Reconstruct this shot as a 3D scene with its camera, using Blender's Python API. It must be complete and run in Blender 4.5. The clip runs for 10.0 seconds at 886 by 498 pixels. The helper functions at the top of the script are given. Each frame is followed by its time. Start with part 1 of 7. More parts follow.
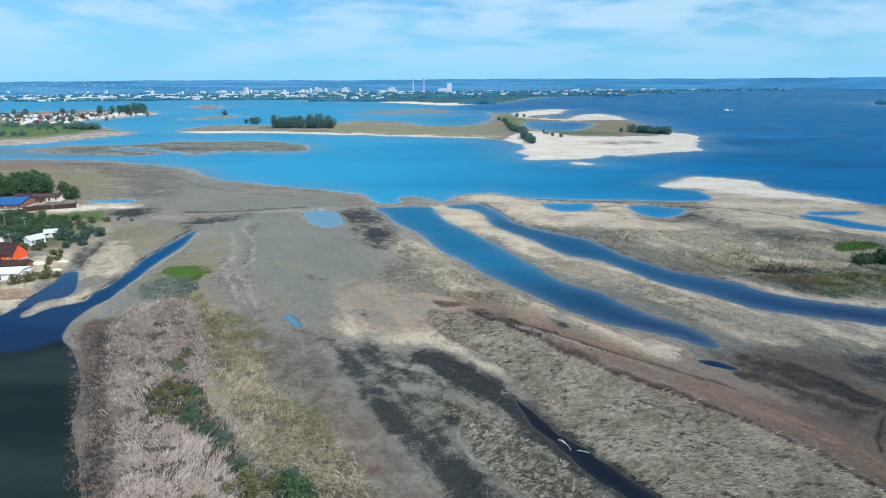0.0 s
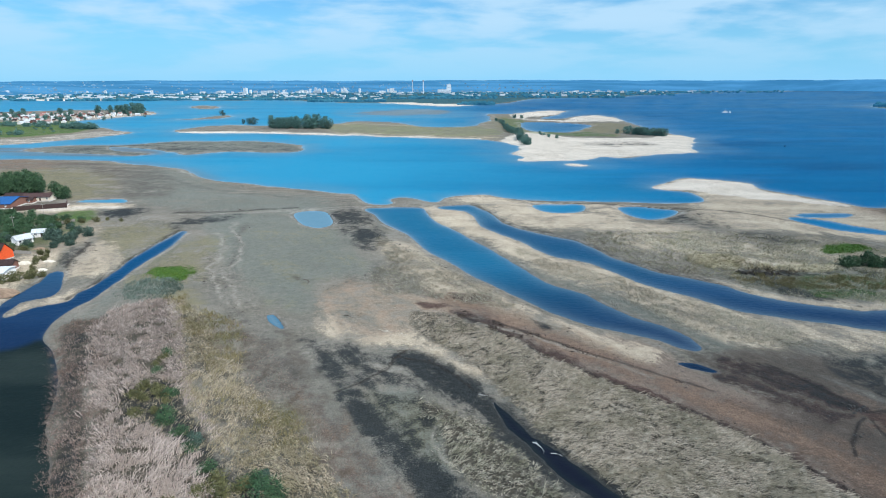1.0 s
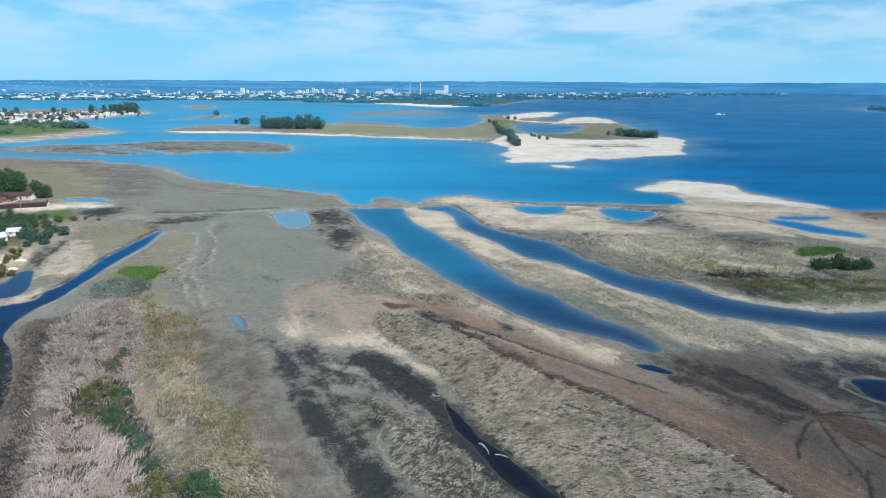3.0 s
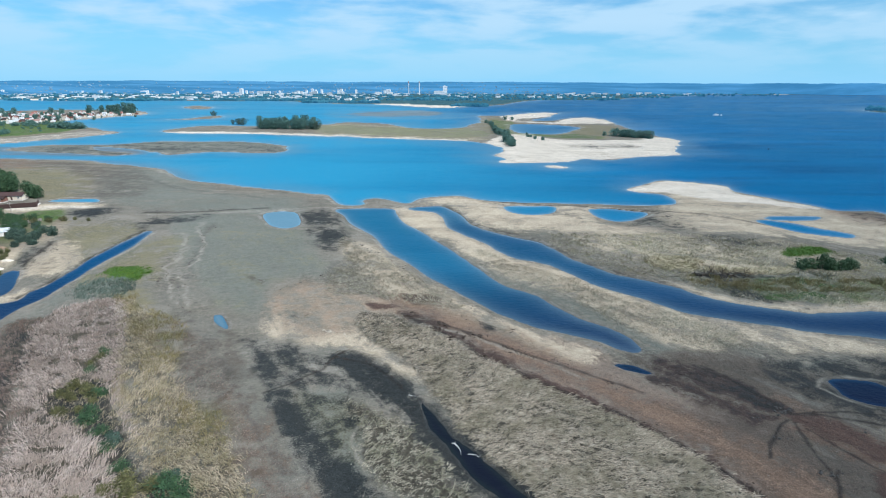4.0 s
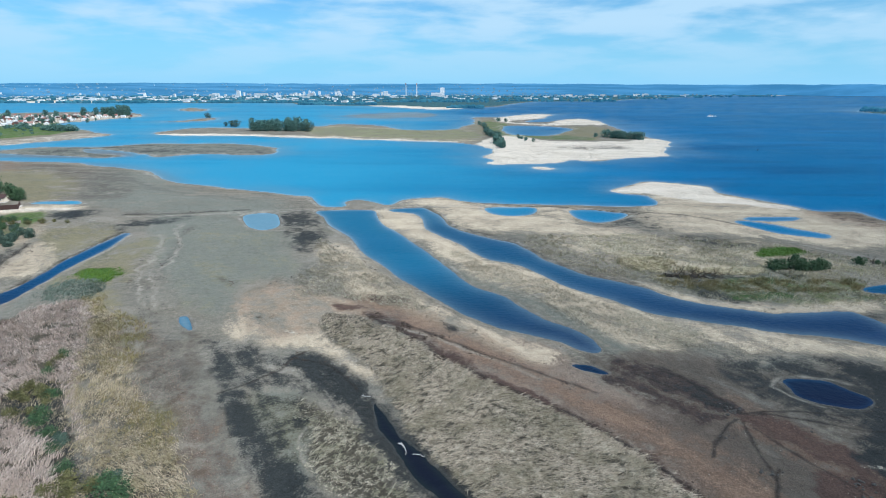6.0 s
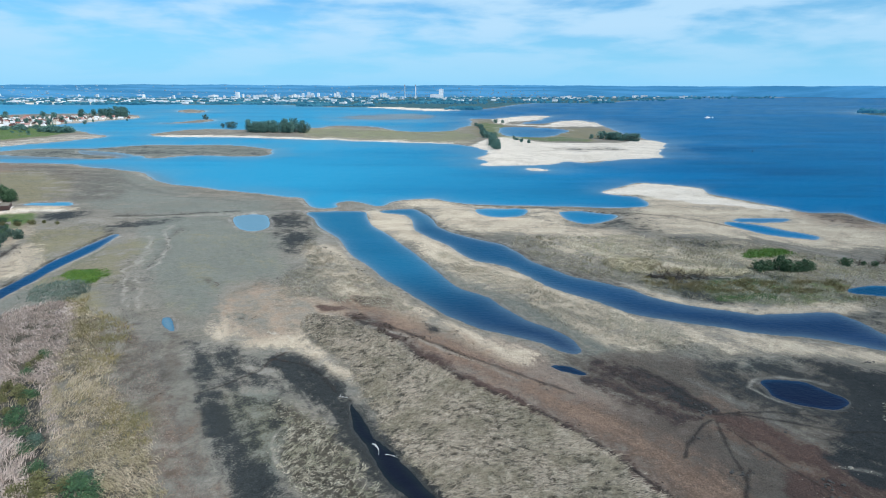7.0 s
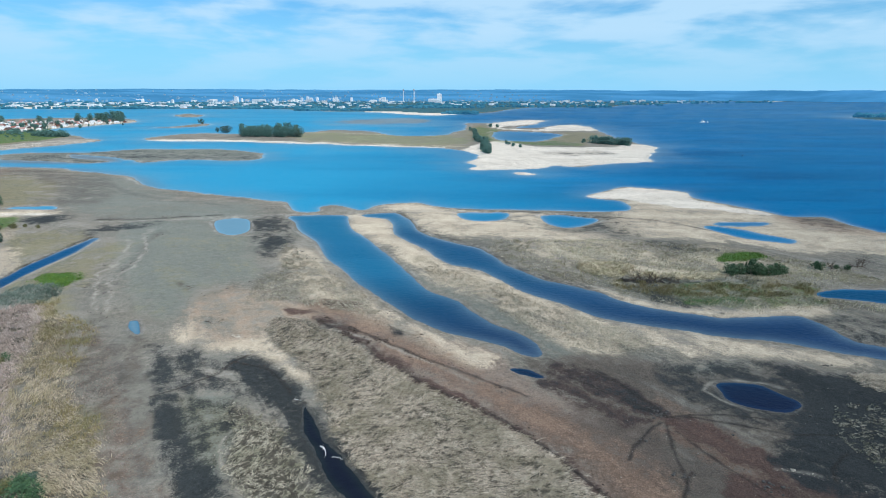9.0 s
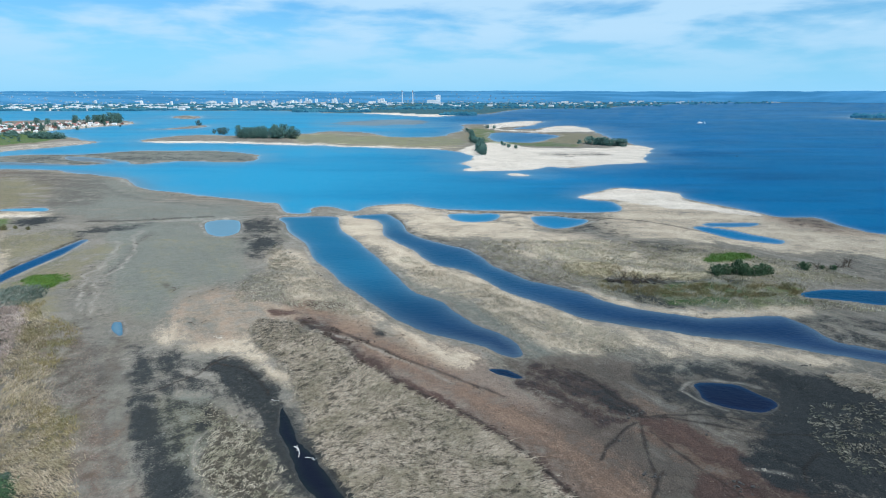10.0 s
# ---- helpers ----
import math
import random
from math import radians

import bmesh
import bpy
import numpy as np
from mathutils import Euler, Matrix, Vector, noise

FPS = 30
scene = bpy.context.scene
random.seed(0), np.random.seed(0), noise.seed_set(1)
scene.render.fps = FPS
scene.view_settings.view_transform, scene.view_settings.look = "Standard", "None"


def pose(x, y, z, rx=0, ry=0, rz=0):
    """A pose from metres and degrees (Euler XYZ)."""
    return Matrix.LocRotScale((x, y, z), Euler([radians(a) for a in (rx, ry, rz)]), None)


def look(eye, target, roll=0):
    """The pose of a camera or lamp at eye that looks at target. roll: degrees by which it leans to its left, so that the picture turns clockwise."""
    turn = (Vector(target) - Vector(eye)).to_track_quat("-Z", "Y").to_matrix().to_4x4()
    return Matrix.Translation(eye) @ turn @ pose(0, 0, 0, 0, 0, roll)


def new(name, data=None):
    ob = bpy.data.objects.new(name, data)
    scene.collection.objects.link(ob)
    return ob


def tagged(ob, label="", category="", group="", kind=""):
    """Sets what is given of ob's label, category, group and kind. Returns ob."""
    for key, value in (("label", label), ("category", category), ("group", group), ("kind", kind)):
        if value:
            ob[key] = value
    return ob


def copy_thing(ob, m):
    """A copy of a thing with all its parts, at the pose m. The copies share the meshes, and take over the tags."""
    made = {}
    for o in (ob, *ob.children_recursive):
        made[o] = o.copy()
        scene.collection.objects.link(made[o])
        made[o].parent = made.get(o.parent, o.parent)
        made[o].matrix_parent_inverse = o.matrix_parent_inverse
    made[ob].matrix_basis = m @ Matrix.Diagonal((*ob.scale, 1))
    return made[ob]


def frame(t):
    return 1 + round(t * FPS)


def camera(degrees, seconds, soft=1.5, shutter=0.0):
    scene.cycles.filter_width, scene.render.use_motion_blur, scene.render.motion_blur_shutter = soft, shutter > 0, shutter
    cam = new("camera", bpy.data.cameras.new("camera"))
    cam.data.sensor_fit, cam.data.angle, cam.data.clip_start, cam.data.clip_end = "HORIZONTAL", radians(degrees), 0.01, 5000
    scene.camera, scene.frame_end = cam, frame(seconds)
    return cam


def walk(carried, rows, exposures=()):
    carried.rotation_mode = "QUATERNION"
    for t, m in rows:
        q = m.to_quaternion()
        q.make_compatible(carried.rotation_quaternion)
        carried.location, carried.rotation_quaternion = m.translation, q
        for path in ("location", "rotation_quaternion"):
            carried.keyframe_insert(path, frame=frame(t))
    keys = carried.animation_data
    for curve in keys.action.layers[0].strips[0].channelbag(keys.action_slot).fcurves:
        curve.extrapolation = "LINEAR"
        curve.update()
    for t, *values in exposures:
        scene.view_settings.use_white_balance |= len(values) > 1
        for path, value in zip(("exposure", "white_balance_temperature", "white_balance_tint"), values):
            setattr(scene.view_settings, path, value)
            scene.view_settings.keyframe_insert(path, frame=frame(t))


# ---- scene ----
cam = camera(75.0, 10.0, soft=1.05)
PATH = [
    (0, (-0.384, -0.141, 69.482), (-0.391, 1.778, 68.919), -0.3),
    (0.5, (2.149, 0.07, 69.479), (2.142, 1.989, 68.917), -0.2),
    (1, (4.658, 0.261, 69.473), (4.652, 2.181, 68.913), -0.1),
    (1.5, (7.175, 0.383, 69.457), (7.171, 2.304, 68.899), 0.1),
    (2, (9.729, 0.412, 69.436), (9.726, 2.332, 68.879), 0.2),
    (2.5, (12.32, 0.382, 69.414), (12.319, 2.303, 68.857), 0.2),
    (4, (20.286, 0.168, 69.332), (20.286, 2.089, 68.777), 0.2),
    (4.5, (22.961, 0.064, 69.32), (22.962, 1.986, 68.767), 0.2),
    (5, (25.633, -0.061, 69.312), (25.634, 1.862, 68.76), 0.2),
    (5.5, (28.303, -0.201, 69.308), (28.304, 1.722, 68.757), 0.1),
    (7, (36.226, -0.676, 69.297), (36.228, 1.249, 68.752), 0.1),
    (7.5, (38.878, -0.875, 69.302), (38.879, 1.05, 68.761), 0.1),
    (8, (41.507, -1.073, 69.32), (41.508, 0.853, 68.782), 0.1),
    (8.5, (44.15, -1.268, 69.339), (44.152, 0.659, 68.805), 0.1),
    (9, (46.815, -1.467, 69.353), (46.816, 0.461, 68.822), 0.1),
    (9.5, (49.486, -1.663, 69.361), (49.487, 0.265, 68.832), -0.0),
    (10, (52.174, -1.854, 69.364), (52.175, 0.075, 68.837), 0.0),
]
walk(cam, [(t, look(eye, target, roll)) for t, eye, target, roll in PATH], exposures=[(0.0, -0.09, 5960.0, 9.0), (10.0, -0.09, 5960.0, 9.0)])

# ---- sky and sun ----
SUN_EL, SUN_AZ = 43.0, 138.0     # degrees; azimuth clockwise from straight ahead (+y)
world = bpy.data.worlds.new("sky")
scene.world = world
world.use_nodes = True
wt = world.node_tree
wt.nodes.clear()


def wnode(kind, **kw):
    n = wt.nodes.new(kind)
    for k, v in kw.items():
        n.inputs[k].default_value = v
    return n


def wmath(op, a, b):
    n = wt.nodes.new("ShaderNodeMath")
    n.operation = op
    for i, v in enumerate((a, b)):
        if isinstance(v, (int, float)):
            n.inputs[i].default_value = v
        else:
            wt.links.new(v, n.inputs[i])
    return n.outputs[0]


nish = wt.nodes.new("ShaderNodeTexSky")
nish.sky_type, nish.sun_disc = "NISHITA", False
nish.sun_elevation, nish.sun_rotation = radians(SUN_EL), radians(SUN_AZ)
nish.air_density, nish.dust_density, nish.ozone_density = 1.0, 0.2, 3.0
hue = wt.nodes.new("ShaderNodeMix")     # clear blue air
hue.data_type, hue.blend_type = "RGBA", "MULTIPLY"
hue.inputs["Factor"].default_value = 1.0
hue.inputs["B"].default_value = (0.56, 1.12, 1.5, 1)
wt.links.new(nish.outputs[0], hue.inputs["A"])
coord = wt.nodes.new("ShaderNodeTexCoord")
stretch = wt.nodes.new("ShaderNodeMapping")
stretch.inputs["Scale"].default_value = (2.4, 2.4, 11.0)
wt.links.new(coord.outputs["Generated"], stretch.inputs[0])
cl = wnode("ShaderNodeTexNoise", Scale=2.1, Detail=6.0, Roughness=0.52, Distortion=0.15)
wt.links.new(stretch.outputs[0], cl.inputs["Vector"])
sep = wt.nodes.new("ShaderNodeSeparateXYZ")
wt.links.new(coord.outputs["Generated"], sep.inputs[0])
cover = wt.nodes.new("ShaderNodeMapRange")
cover.interpolation_type = "SMOOTHSTEP"
for k, v in (("From Min", 0.36), ("From Max", 0.58), ("To Min", 0.0), ("To Max", 0.9)):
    cover.inputs[k].default_value = v
wt.links.new(cl.outputs["Fac"], cover.inputs["Value"])
low = wt.nodes.new("ShaderNodeMapRange")     # clouds thin out towards the horizon
for k, v in (("From Min", 0.0), ("From Max", 0.09), ("To Min", 0.1), ("To Max", 1.0)):
    low.inputs[k].default_value = v
wt.links.new(sep.outputs["Z"], low.inputs["Value"])
fac = wmath("MULTIPLY", cover.outputs[0], low.outputs[0])
mix = wt.nodes.new("ShaderNodeMix")
mix.data_type = "RGBA"
wt.links.new(fac, mix.inputs["Factor"])
mix.inputs["B"].default_value = (7.3, 10.2, 12.2, 1)
pale = wt.nodes.new("ShaderNodeMapRange")    # pale blue air low over the horizon
for k, v in (("From Min", 0.0), ("From Max", 0.16), ("To Min", 0.95), ("To Max", 0.1)):
    pale.inputs[k].default_value = v
wt.links.new(sep.outputs["Z"], pale.inputs["Value"])
air = wt.nodes.new("ShaderNodeMix")
air.data_type = "RGBA"
wt.links.new(pale.outputs[0], air.inputs["Factor"])
wt.links.new(hue.outputs["Result"], air.inputs["A"])
air.inputs["B"].default_value = (4.3, 9.1, 12.4, 1)
wt.links.new(air.outputs["Result"], mix.inputs["A"])
bg = wnode("ShaderNodeBackground", Strength=0.08)
wt.links.new(mix.outputs["Result"], bg.inputs["Color"])
wo = wt.nodes.new("ShaderNodeOutputWorld")
wt.links.new(bg.outputs[0], wo.inputs[0])

sun = new("sun", bpy.data.lights.new("sun", "SUN"))
sun.data.energy, sun.data.angle, sun.data.color = 4.9, radians(0.53), (1.0, 0.935, 0.85)
a, e = radians(SUN_AZ), radians(SUN_EL)
to_sun = Vector((math.sin(a) * math.cos(e), math.cos(a) * math.cos(e), math.sin(e)))
sun.matrix_world = look((0, 0, 300), Vector((0, 0, 300)) - to_sun)

# ---- materials ----
FLOW = math.atan2(-166.0, 105.0)   # the way the channels run


class Mat:
    """A node material, built step by step."""

    def __init__(self, name, rough=0.9, spec=0.3, metal=0.0):
        self.m = bpy.data.materials.new(name)
        self.m.use_nodes = True
        self.t = self.m.node_tree
        self.b = self.t.nodes["Principled BSDF"]
        self.b.inputs["Roughness"].default_value = rough
        self.b.inputs["Specular IOR Level"].default_value = spec
        self.b.inputs["Metallic"].default_value = metal
        if rough > 0.5:
            self.b.inputs["Diffuse Roughness"].default_value = 1.0
        self.place = self.t.nodes.new("ShaderNodeNewGeometry").outputs["Position"]
        self.local = self.t.nodes.new("ShaderNodeTexCoord").outputs["Object"]

    def put(self, socket, v):
        if hasattr(v, "is_output"):
            self.t.links.new(v, socket)
        else:
            socket.default_value = v

    def noise(self, scale, detail=4.0, rough=0.55, at=None, turn=0.0, stretch=(1, 1, 1), distortion=0.0):
        mp = self.t.nodes.new("ShaderNodeMapping")
        mp.vector_type = "TEXTURE"
        mp.inputs["Rotation"].default_value = (0, 0, turn)
        mp.inputs["Scale"].default_value = stretch
        self.put(mp.inputs[0], at or self.place)
        n = self.t.nodes.new("ShaderNodeTexNoise")
        self.put(n.inputs["Vector"], mp.outputs[0])
        for k, v in (("Scale", scale), ("Detail", detail), ("Roughness", rough), ("Distortion", distortion)):
            n.inputs[k].default_value = v
        return n.outputs["Fac"]

    def math(self, op, a, b=0.0, clamp=False):
        n = self.t.nodes.new("ShaderNodeMath")
        n.operation, n.use_clamp = op, clamp
        self.put(n.inputs[0], a)
        self.put(n.inputs[1], b)
        return n.outputs[0]

    def span(self, v, lo, hi, to_lo=0.0, to_hi=1.0):
        n = self.t.nodes.new("ShaderNodeMapRange")
        n.interpolation_type = "SMOOTHSTEP"
        for k, w in (("Value", v), ("From Min", lo), ("From Max", hi), ("To Min", to_lo), ("To Max", to_hi)):
            self.put(n.inputs[k], w)
        return n.outputs[0]

    def blend(self, f, a, b, how="MIX"):
        n = self.t.nodes.new("ShaderNodeMix")
        n.data_type, n.blend_type = "RGBA", how
        self.put(n.inputs["Factor"], f)
        self.put(n.inputs["A"], a if hasattr(a, "is_output") else (*a, 1))
        self.put(n.inputs["B"], b if hasattr(b, "is_output") else (*b, 1))
        return n.outputs["Result"]

    def attr(self, name):
        n = self.t.nodes.new("ShaderNodeAttribute")
        n.attribute_name = name
        return n.outputs["Fac"]

    def chance(self, island=False):
        if island:
            return self.t.nodes.new("ShaderNodeNewGeometry").outputs["Random Per Island"]
        return self.t.nodes.new("ShaderNodeObjectInfo").outputs["Random"]

    def done(self, colour, bump=None, depth=0.1, strength=0.6):
        self.put(self.b.inputs["Base Color"], colour if hasattr(colour, "is_output") else (*colour, 1))
        if bump is not None:
            n = self.t.nodes.new("ShaderNodeBump")
            n.inputs["Strength"].default_value, n.inputs["Distance"].default_value = strength, depth
            self.put(n.inputs["Height"], bump)
            self.put(self.b.inputs["Normal"], n.outputs[0])
        return self.m


def worn(name, colour, rough=0.8, spread=0.25, scale=1.5, depth=0.02, spec=0.3, local=True, metal=0.0, vary=0.0, other=None):
    """A weathered plain surface: two scales of variation, a little relief; vary: from object to object towards other."""
    m = Mat(name, rough, spec, metal)
    at = m.local if local else m.place
    big, small = m.noise(scale, 3, at=at), m.noise(scale * 9, 4, at=at)
    c = m.blend(m.span(big, 0.3, 0.7), [v * (1 - spread) for v in colour], [min(1, v * (1 + spread * 0.6)) for v in colour])
    c = m.blend(m.span(small, 0.35, 0.75, 0, 0.4), c, [v * (1 - 1.6 * spread) for v in colour])
    if other:
        c = m.blend(m.math("MULTIPLY", m.chance(), vary), c, other)
    return m.done(c, small, depth)


def ground_material():
    m = Mat("shore_ground", 0.95, 0.2)

    def even(n, lo=0.32, hi=0.68):
        return m.span(n, lo, hi)

    def off(v, k):
        return m.math("MULTIPLY", m.math("SUBTRACT", v, 0.5), k)

    fine = even(m.noise(2.6, 6, 0.7))
    grit = even(m.noise(9.0, 4, 0.7))
    mid = even(m.noise(0.32, 6, 0.65))
    broad = even(m.noise(0.028, 5, 0.6))
    patch = even(m.noise(0.09, 6, 0.62, distortion=0.8))
    level = m.attr("level")

    def drawn(scale, stretch, detail=7):
        """Streaks along the channels in the south, along the shore in the north."""
        a = m.noise(scale, detail, 0.62, turn=FLOW, stretch=(stretch, 1, 1), distortion=0.5)
        b = m.noise(scale * 0.55, detail, 0.62, turn=-0.06, stretch=(stretch, 1, 1), distortion=0.5)
        return even(m.math("ADD", m.math("MULTIPLY", a, m.math("SUBTRACT", 1.0, level)), m.math("MULTIPLY", b, level)))

    streak, thin = drawn(0.13, 6), m.math("MULTIPLY", drawn(0.75, 7, 5), m.attr("drawn"))
    jitter = m.math("ADD", m.math("ADD", off(streak, 0.5), off(mid, 0.4)), m.math("ADD", off(patch, 0.5), off(fine, 0.5)))
    warm = even(m.noise(0.05, 5, 0.6, turn=1.0, distortion=0.6))
    c = m.blend(broad, (0.185, 0.182, 0.158), (0.275, 0.258, 0.222))
    c = m.blend(m.math("MULTIPLY", warm, 0.26), c, (0.33, 0.268, 0.2))
    c = m.blend(m.math("MULTIPLY", patch, 0.45), c, (0.125, 0.117, 0.09))
    c = m.blend(m.math("MULTIPLY", m.math("MULTIPLY", streak, 0.5), m.attr("drawn")), c, (0.1, 0.085, 0.068))
    c = m.blend(m.span(thin, 0.5, 1.0, 0, 0.4), c, (0.37, 0.325, 0.25))

    def lay(c, attr, colour, second, grain=1.0, lo=0.05, hi=0.95, most=1.0):
        a = m.attr(attr)
        f = m.span(m.math("ADD", a, m.math("MULTIPLY", jitter, grain)), lo, hi, 0, most)
        f = m.math("MULTIPLY", f, m.span(a, 0.0, 0.35))
        tone = m.math("ADD", m.math("MULTIPLY", fine, 0.35), m.math("ADD", m.math("MULTIPLY", streak, 0.4), m.math("MULTIPLY", patch, 0.25)))
        return m.blend(f, c, m.blend(tone, colour, second))

    # far woodland floor, its greens painted bluer for distance haze
    c = lay(c, "hazy_wood", (0.018, 0.075, 0.095), (0.05, 0.13, 0.15), 0.6)
    c = lay(c, "moss", (0.135, 0.15, 0.128), (0.215, 0.222, 0.195), 0.8, 0.0, 1.0, 0.9)
    c = lay(c, "olive", (0.14, 0.13, 0.066), (0.26, 0.232, 0.135), 1.2, 0.1, 1.0, 0.7)
    c = lay(c, "taupe", (0.15, 0.113, 0.089), (0.285, 0.228, 0.185), 1.0, 0.0, 1.0, 0.9)
    c = lay(c, "sand", (0.34, 0.28, 0.208), (0.63, 0.54, 0.41), 1.0)
    c = lay(c, "white", (0.54, 0.475, 0.39), (0.78, 0.71, 0.615), 0.7)
    c = lay(c, "umber", (0.042, 0.036, 0.031), (0.12, 0.098, 0.08), 0.6, 0.0, 1.0, 0.9)
    c = lay(c, "rust", (0.118, 0.074, 0.053), (0.295, 0.205, 0.146), 0.9, -0.05, 1.05, 0.92)
    c = lay(c, "wine", (0.024, 0.017, 0.016), (0.115, 0.072, 0.058), 1.6, 0.1, 1.0, 0.93)
    c = lay(c, "reed", (0.036, 0.033, 0.027), (0.125, 0.112, 0.086), 0.8)
    c = lay(c, "dark", (0.009, 0.0135, 0.016), (0.036, 0.041, 0.042), 1.3, 0.1, 0.95, 0.95)
    c = lay(c, "green", (0.035, 0.095, 0.014), (0.085, 0.155, 0.03), 0.5)
    c = m.blend(m.math("MULTIPLY", m.attr("rill_shade"), m.span(m.math("ADD", mid, fine), 0.3, 1.5, 0.6, 0.95)), c, (0.022, 0.02, 0.018))
    c = m.blend(m.math("MULTIPLY", m.attr("faint"), m.span(m.math("ADD", mid, patch), 0.3, 1.6, 0.1, 0.5)), c, (0.1, 0.094, 0.084))
    c = m.blend(m.math("MULTIPLY", m.attr("ridge"), m.span(m.math("ADD", mid, patch), 0.4, 1.6, 0.15, 0.75)), c, (0.36, 0.335, 0.285))
    # silt that the water has left damp, and its dried pale line
    c = m.blend(m.math("MULTIPLY", m.attr("damp"), 0.4), c, (0.05, 0.045, 0.038))
    c = m.blend(m.math("MULTIPLY", m.attr("line"), m.span(m.math("ADD", patch, mid), 0.4, 1.3, 0.0, 0.65)), c, (0.42, 0.40, 0.36))
    blot = m.span(m.noise(0.55, 6, 0.72, distortion=0.6), 0.5, 0.66)
    c = m.blend(m.math("MULTIPLY", blot, 0.38), c, m.blend(1.0, c, (0.5, 0.49, 0.47), "MULTIPLY"))
    # clotted and crumbled crust, smoother on the silt
    clot = m.span(m.noise(0.85, 7, 0.74, distortion=0.4), 0.34, 0.66, 0.55, 1.25)
    calm = m.math("MAXIMUM", m.math("MAXIMUM", m.attr("moss"), m.attr("sand")), m.math("MAXIMUM", m.attr("rust"), m.attr("umber")))
    drift = m.span(m.noise(0.06, 5, 0.6, turn=FLOW, stretch=(3, 1, 1)), 0.38, 0.62, 0.15, 0.95)
    much = m.math("MULTIPLY", drift, m.math("SUBTRACT", 1.0, m.math("MULTIPLY", calm, 0.62, True)), True)
    c = m.blend(much, c, m.blend(1.0, c, clot, "MULTIPLY"))
    # crumbs, shells and dark debris
    c = m.blend(m.math("MULTIPLY", grit, 0.55), c, m.blend(1.0, c, (0.40, 0.39, 0.38), "MULTIPLY"))
    c = m.blend(m.span(fine, 0.6, 1.0, 0, 0.3), c, m.blend(1.0, c, (1.5, 1.48, 1.42), "MULTIPLY"))
    c = m.blend(m.span(m.noise(1.25, 3, 0.6), 0.67, 0.73, 0, 0.75), c, (0.035, 0.03, 0.026))
    c = m.blend(m.span(m.noise(1.9, 3, 0.6, turn=0.7), 0.69, 0.75, 0, 0.6), c, (0.45, 0.42, 0.36))
    h = m.math("ADD", m.math("MULTIPLY", fine, 0.3), m.math("MULTIPLY", mid, 0.6))
    m.put(m.b.inputs["Roughness"], m.span(m.attr("damp"), 0.3, 0.9, 0.95, 0.45))
    return m.done(c, h, 0.5, 0.8)


def water_material():
    m = Mat("lake_water", 0.4, 0.03)
    m.b.inputs["IOR"].default_value = 1.2
    m.b.inputs["Specular Tint"].default_value = (0.42, 0.8, 1.0, 1)
    broad = m.noise(0.006, 4, 0.55, stretch=(3, 1, 1))
    wind = m.noise(0.03, 5, 0.6, stretch=(4, 1, 1))
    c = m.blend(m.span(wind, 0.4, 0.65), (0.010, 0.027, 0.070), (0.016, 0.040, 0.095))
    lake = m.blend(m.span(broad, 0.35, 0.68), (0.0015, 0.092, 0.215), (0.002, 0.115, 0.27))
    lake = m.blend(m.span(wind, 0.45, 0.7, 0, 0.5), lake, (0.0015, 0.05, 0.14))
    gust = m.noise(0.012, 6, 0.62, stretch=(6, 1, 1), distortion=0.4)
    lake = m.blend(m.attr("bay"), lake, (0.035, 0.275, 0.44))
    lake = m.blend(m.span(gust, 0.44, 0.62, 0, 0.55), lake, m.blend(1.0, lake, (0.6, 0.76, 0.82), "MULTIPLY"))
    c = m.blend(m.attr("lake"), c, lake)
    c = m.blend(m.attr("shallow"), c, (0.17, 0.25, 0.29))
    c = m.blend(m.attr("silt"), c, (0.155, 0.145, 0.135))
    c = m.blend(m.attr("edge"), c, (0.36, 0.44, 0.48))
    c = m.blend(m.attr("murk"), c, m.blend(m.span(wind, 0.4, 0.6), (0.011, 0.019, 0.019), (0.024, 0.034, 0.031)))
    c = m.blend(m.attr("deep"), c, (0.008, 0.010, 0.022))
    wave = m.math("ADD", m.noise(0.6, 5, 0.6, stretch=(1.5, 1, 1)), m.math("MULTIPLY", m.noise(0.09, 3, 0.5, stretch=(1.8, 1, 1)), 0.8))
    return m.done(c, wave, 0.5, 0.85)


GROUND, WATER = ground_material(), water_material()


# ---- outlines ----
# outlines of land and water, in metres
MAINLAND = [(-2500, -2900), (-2500, 640), (-550, 516), (-414, 538), (-358, 532), (-298, 519), (-253, 499), (-219, 481), (-195, 453), (-168, 422.8), (-143.3, 405.2), (-115.3, 390.9), (-93.8, 381.8), (-68.9, 369), (-55.2, 362.9), (-49.4, 351.7), (-41.3, 336.1), (-32.5, 331), (-25.6, 335.7), (-28.3, 345.9), (-23.2, 352.9), (-15, 349.1), (-4.5, 338.6), (2.3, 340.1), (6.2, 352.2), (16.7, 359.3), (29.3, 360.9), (39, 351.4), (58.4, 342.2), (104.8, 337.8), (136.8, 333.8), (156.3, 336.6), (162.4, 345), (163.7, 357.7), (161.5, 369.3), (149.3, 375.7), (144.2, 386.3), (157.2, 401.7), (172.6, 420.8), (183.9, 423), (207.7, 412.3), (216.4, 401.9), (214.2, 379.7), (237.4, 338.1), (244.4, 320.4), (263.7, 320.4), (265.2, 303), (274.1, 278.8), (1500, 60), (2500, -2900)]
